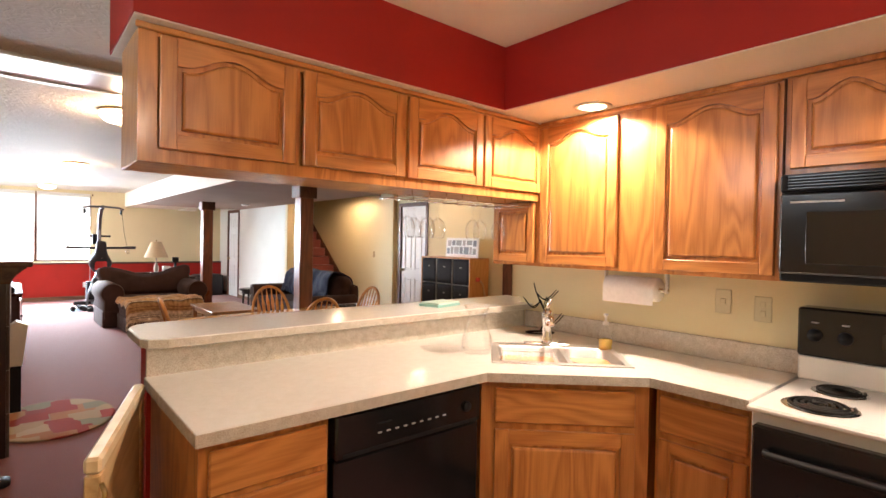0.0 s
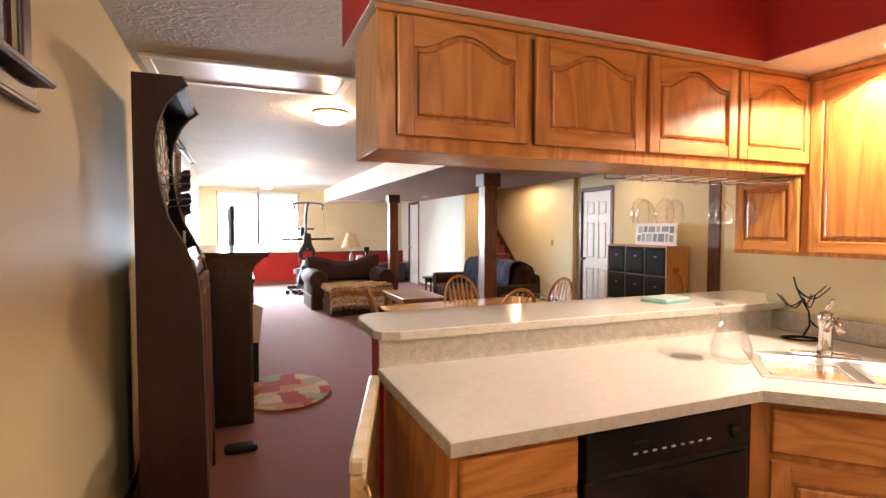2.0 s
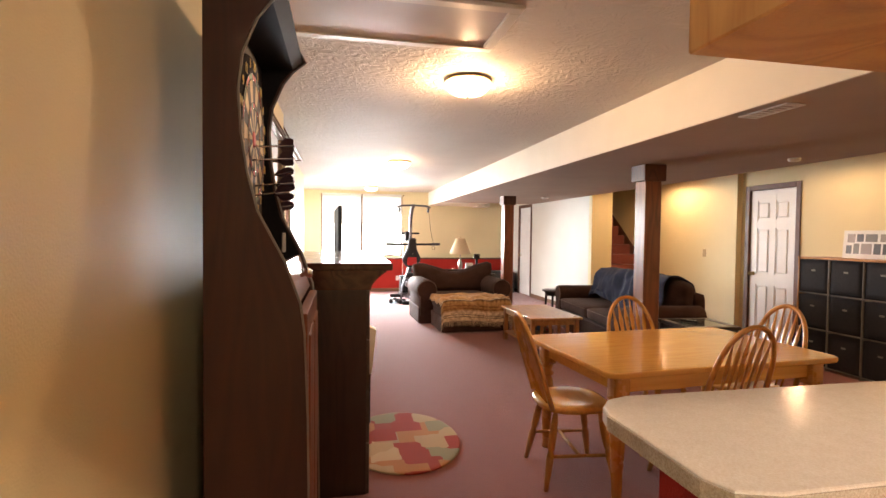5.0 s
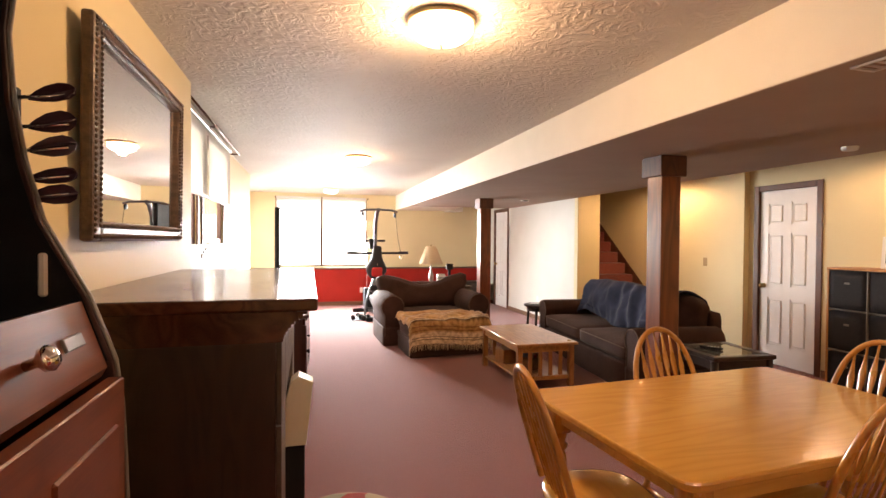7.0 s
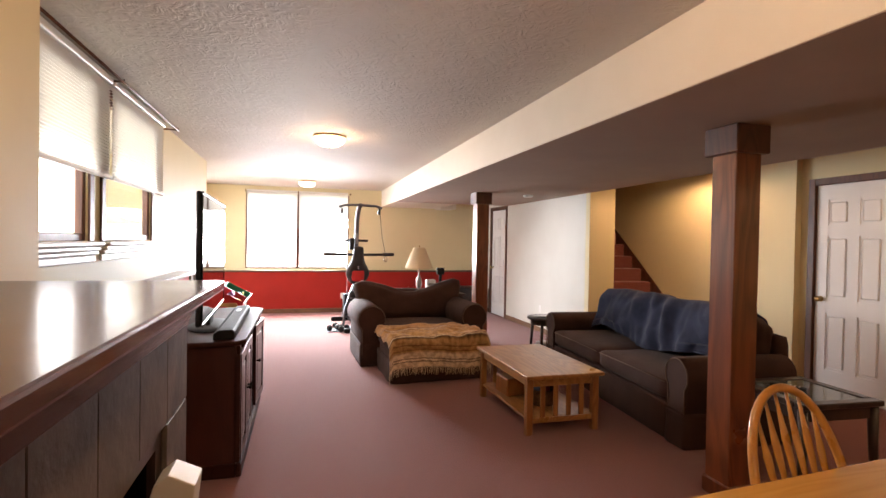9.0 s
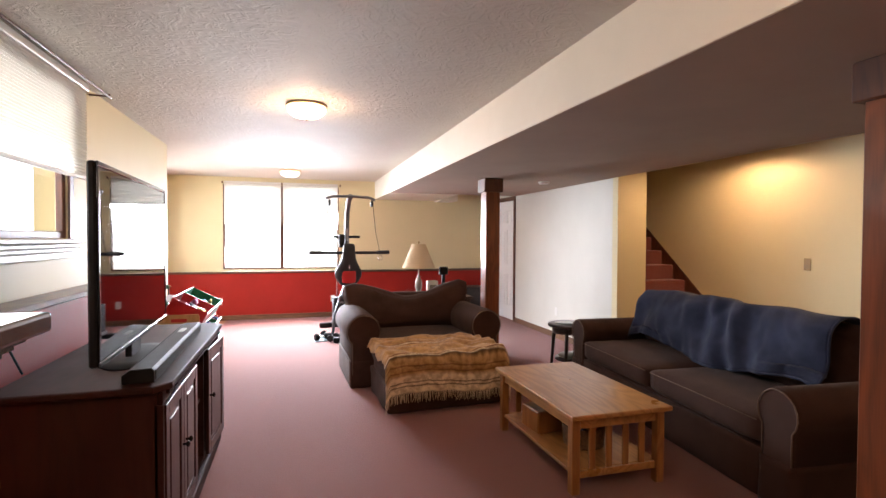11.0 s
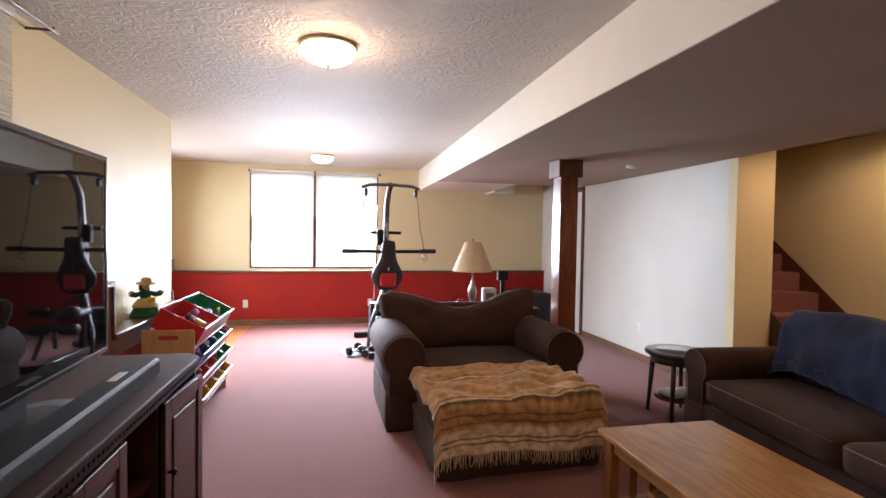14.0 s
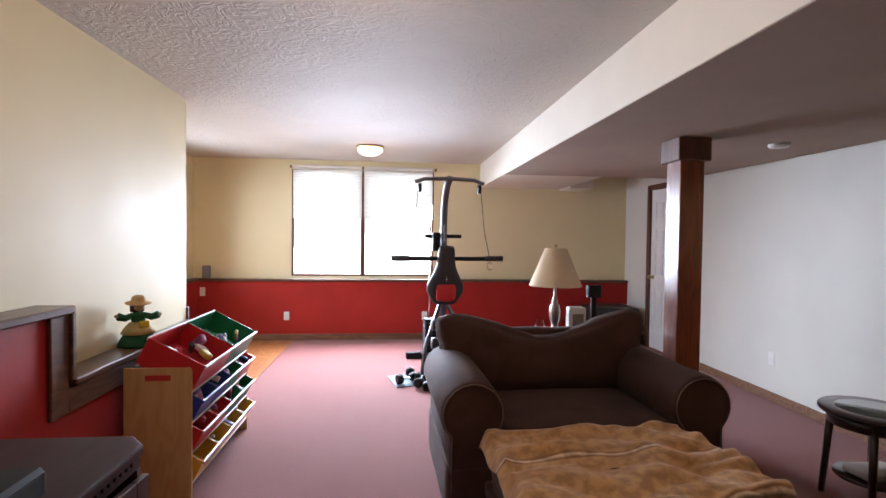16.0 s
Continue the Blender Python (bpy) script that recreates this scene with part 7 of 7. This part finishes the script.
single("glass_jar", lathe(B(), [(0.0, 0.0), (0.04, 0.0), (0.044, 0.02), (0.044, 0.06), (0.03, 0.085), (0.03, 0.10), (0.027, 0.10), (0.04, 0.06), (0.0, 0.006)], n=20, caps=False), M_CLEAR, "small clear glass jar beside the lamp", "jar", pose(1.93, 11.05, 0.69), smooth=True)
root = thing("speaker_stand", "black speaker on a slim stand", "speaker", pose(2.40, 11.14, 0.69))
part("base", box(B(), -0.06, 0.06, -0.05, 0.05, 0, 0.02, 0.004), M_BLACKM, root)
part("stem", box(B(), -0.022, 0.022, -0.015, 0.015, 0.02, 0.30, 0.004), M_BLACKM, root)
part("head", box(B(), -0.055, 0.055, -0.03, 0.03, 0.27, 0.37, 0.006), M_BLACKM, root)
single("leather_chest", cushion(B(), -0.33, 0.33, -0.25, 0.25, 0, 0.52, 0.04, 0.01, 8, 0.003), mat("black_leather", (0.014, 0.011, 0.011), 0.4, second=(0.02, 0.016, 0.016), scale=20, bump=0.001, bump_scale=120), "dark leather storage chest in the far corner", "chest", pose(3.74, 13.88, 0))

# home gym
M_GREYMETAL = mat("grey_gym_steel", (0.14, 0.14, 0.15), 0.35, 0.8)
M_VINYL = mat("black_vinyl", (0.015, 0.015, 0.017), 0.45, second=(0.02, 0.02, 0.022), scale=10, bump=0.0006, bump_scale=180)
root = thing("home_gym", "grey and black home gym machine with a padded seat", "gym machine", pose(1.34, 12.45, 0, 0, 0, 6))
part("floor_beam", box(B(), -0.04, 0.04, -0.55, 0.75, 0.02, 0.09, 0.006), M_GREYMETAL, root)
part("front_foot", box(B(), -0.33, 0.33, -0.58, -0.51, 0.0, 0.075, 0.01), M_BLACKM, root)
part("rear_foot", box(B(), -0.33, 0.33, 0.66, 0.73, 0.0, 0.075, 0.01), M_BLACKM, root)
part("upright", tube(B(), [(0, 0.20, 0.08), (0, 0.20, 0.9), (0, 0.20, 1.5), (0, 0.16, 1.8), (0, 0.04, 1.98), (0, -0.08, 2.03)], 0.038, 10), M_GREYMETAL, root, "curved steel upright", True)
part("lettering", box(B(), -0.012, 0.012, 0.155, 0.1605, 1.38, 1.62), M_LABEL, root)
part("lat_bar", tube(B(), [(-0.36, -0.10, 1.985), (-0.26, -0.10, 2.02), (0.0, -0.10, 2.03), (0.26, -0.10, 2.02), (0.36, -0.10, 1.985)], 0.020, 8), M_GREYMETAL, root, "", True)
for s in (-1, 1):
    part("pulley", lathe(B(), [(0.0, -0.012), (0.05, -0.012), (0.044, 0.0), (0.05, 0.012), (0.0, 0.012)], m=pose(s * 0.31, -0.10, 1.93, 0, 90, 0), n=24), M_BLACKM, root, "", True)
    part("cable", tube(B(), [(s * 0.33, -0.10, 1.90), (s * 0.36, -0.14, 1.5), (s * 0.42, -0.16, 1.20)], 0.004, 5), M_BLACKM, root)
    part("press_arm", tube(B(), [(s * 0.05, 0.12, 1.20), (s * 0.2, 0.0, 1.205), (s * 0.58, -0.05, 1.21)], 0.022, 8), M_BLACKM, root, "black press arm", True)
    part("grip", tube(B(), [(s * 0.40, -0.05, 1.21), (s * 0.59, -0.055, 1.212)], 0.028, 8), M_VINYL, root, "foam grip", True)
    part("carabiner", tube(B(), [(s * 0.45 + 0.03 * math.sin(i * 0.8), -0.06, 1.13 + 0.04 * math.cos(i * 0.8)) for i in range(9)], 0.005, 5), M_CHROME, root)
    part("strut", tube(B(), [(s * 0.02, 0.18, 0.75), (s * 0.24, -0.1, 0.30), (s * 0.28, -0.2, 0.05)], 0.022, 8), M_GREYMETAL, root, "", True)
bp = cushion(B(), -0.15, 0.15, -0.045, 0.045, 0.0, 0.62, 0.045, 0.01, 8, 0.002)
for v in bp.verts:
    k = v.co.z / 0.62
    v.co.x *= 0.58 + 0.72 * math.exp(-((k - 0.27) / 0.26) ** 2)
bp.transform(pose(0, 0.10, 0.72, 8, 0, 0))
part("back_pad", bp, M_VINYL, root, "black padded back rest", True)
part("red_pad", cushion(B(), -0.10, 0.10, 0.015, 0.05, 0.76, 0.95, 0.03, 0.006, 6, 0.003), mat("red_vinyl", (0.50, 0.02, 0.02), 0.45), root, "red pad", True)
part("harness", tube(B(), [(-0.05, 0.03, 1.22), (-0.01, 0.01, 1.08), (0.0, 0.005, 0.95), (0.012, 0.01, 1.08), (0.05, 0.03, 1.2)], 0.007, 6), M_CHROME, root, "steel chain")
part("seat_pad", cushion(B(), -0.16, 0.16, -0.30, 0.10, 0.48, 0.56, 0.035, 0.008, 7, 0.002), M_VINYL, root, "", True)
for z in (0.58, 0.40):
    part("leg_roller", lathe(B(), [(0.0, -0.22), (0.05, -0.22), (0.055, -0.20), (0.055, -0.06), (0.02, -0.05), (0.02, 0.05), (0.055, 0.06), (0.055, 0.20), (0.05, 0.22), (0.0, 0.22)], m=pose(0, -0.36, z, 0, 90, 0), n=18), M_VINYL, root, "foam leg roller", True)
part("leg_lever", tube(B(), [(0, -0.28, 0.50), (0, -0.36, 0.60), (0, -0.36, 0.38), (0, -0.34, 0.2)], 0.02, 8), M_GREYMETAL, root, "", True)
wt = part("weight_frame", box(B(), -0.17, 0.17, 0.40, 0.62, 0.09, 0.12), M_GREYMETAL, root)
for i in range(9):
    part("weight_plate", box(B(), -0.15, 0.15, 0.42, 0.60, 0.125 + i * 0.042, 0.163 + i * 0.042, 0.003), M_BLACKM, wt)
for s in (-1, 1):
    part("guide_rod", tube(B(), [(s * 0.09, 0.51, 0.12), (s * 0.09, 0.51, 1.55)], 0.010, 8), M_CHROME, wt)
part("bracket", box(B(), -0.20, 0.20, 0.19, 0.23, 1.42, 1.46, 0.004), M_BLACKM, root)
part("counter_box", box(B(), -0.13, -0.05, 0.10, 0.17, 1.28, 1.48, 0.008), M_BLACKM, root)
for i, (x, y) in enumerate(((-0.30, -0.32), (-0.16, -0.40), (-0.26, -0.18))):
    root = thing("dumbbell", "black hexagonal dumbbell on the carpet by the gym", "dumbbell", pose(1.24 + x, 12.42 + y, 0.052, 0, 0, 20 + 40 * i), "dumbbells")
    part("bar", tube(B(), [(-0.07, 0, 0), (0.07, 0, 0)], 0.013, 8), M_CHROME, root)
    for s in (-1, 1):
        part("head", lathe(B(), [(0.042, -0.03), (0.05, -0.02), (0.05, 0.02), (0.042, 0.03)], m=pose(s * 0.09, 0, 0, 0, 90, 0), n=6), M_BLACKM, root)
single("exercise_mat", box(B(), -0.26, 0.26, -0.2, 0.2, 0, 0.008, 0.003), mat("grey_blue_mat", (0.10, 0.14, 0.16), 0.8), "small grey-blue exercise mat under the dumbbells", "mat", pose(1.03, 12.22, 0.0, 0, 0, 15))

# ---- cube shelf by the door ----
root = thing("cube_shelf", "low pale wooden cube shelf with dark fabric bins", "shelf", pose(5.0, 5.53, 0))
M_CUBE = oak("orange_beech_veneer", (0.52, 0.25, 0.075), (0.44, 0.19, 0.05), "z", 0.4, 0.15)
for y in (0.0, 1.11):
    part("upright", box(B(), 0.0, 0.38, y, y + 0.016, 0.0, 1.205), M_CUBE, root)
for y in (0.377, 0.747):
    part("divider", box(B(), -0.006, 0.38, y, y + 0.008, 0.0, 1.205), M_EDGE, root, "thin grey divider")
part("top_board", box(B(), -0.004, 0.384, -0.004, 1.13, 1.206, 1.226, 0.003), M_CUBE, root)
for z in (0.02, 0.42, 0.815):
    part("shelf_board", box(B(), -0.005, 0.376, 0.018, 1.108, z + 0.004, z + 0.012), M_EDGE, root)
part("back_board", box(B(), 0.381, 0.39, 0.0, 1.125, 0.0, 1.205), M_CUBE, root)
M_BINF = mat("black_fabric_bin", (0.012, 0.013, 0.017), 0.8, second=(0.017, 0.018, 0.023), scale=40, bump=0.001, bump_scale=200)
for i in range(3):
    for j in range(3):
        z0 = (0.035, 0.436, 0.831)[j]
        y0 = 0.018 + i * 0.371
        h = (0.375, 0.372, 0.368)[j]
        b = part("fabric_bin", cushion(B(), 0.006, 0.34, y0 + 0.006, y0 + 0.352, z0, z0 + h, 0.008, 0.004, 5, 0.001, seed=i * 3 + j), M_BINF, root, "black fabric bin")
        part("bin_handle", box(B(), -0.001, 0.004, y0 + 0.15, y0 + 0.20, z0 + 0.24, z0 + 0.26, 0.002), M_EDGE, b)
root = thing("photo_frame", "white collage picture frame with small dark photos leaning on the wall", "picture frame", pose(5.22, 5.59, 1.227, 0, 4, 0))
part("frame", box(B(), 0.0, 0.018, 0.0, 0.74, 0.0, 0.30, 0.004), M_WHITE, root)
M_PHOTO = [mat("dark_photo", c, 0.3) for c in ((0.05, 0.05, 0.055), (0.14, 0.13, 0.12), (0.25, 0.22, 0.20))]
for i, (y, z, w, h) in enumerate(((0.05, 0.17, 0.07, 0.09), (0.14, 0.19, 0.12, 0.07), (0.14, 0.05, 0.05, 0.11), (0.21, 0.05, 0.11, 0.11), (0.05, 0.05, 0.07, 0.09), (0.29, 0.18, 0.06, 0.08), (0.34, 0.05, 0.07, 0.11), (0.38, 0.18, 0.12, 0.08), (0.43, 0.05, 0.11, 0.11), (0.52, 0.18, 0.07, 0.08), (0.56, 0.05, 0.06, 0.11), (0.61, 0.17, 0.08, 0.09), (0.64, 0.05, 0.06, 0.09))):
    part("photo", box(B(), -0.002, 0.001, y, y + w, z, z + h), M_PHOTO[i % 3], root)
root = thing("toy_whip", "red-handled toy hanging at the shelf's side", "toy", pose(5.14, 5.50, 0.92))
part("handle", cushion(B(), -0.035, 0.035, -0.02, 0.02, -0.03, 0.03, 0.015, 0, 4, 0.001), mat("red_rubber", (0.50, 0.06, 0.03), 0.5), root)
part("cord", tube(B(), [(0.03, 0, 0.0), (0.10, -0.01, -0.08), (0.14, -0.01, -0.25), (0.15, -0.01, -0.45)], 0.012, 8), mat("pale_wood_cord", (0.5, 0.33, 0.16), 0.5), root, "", True)
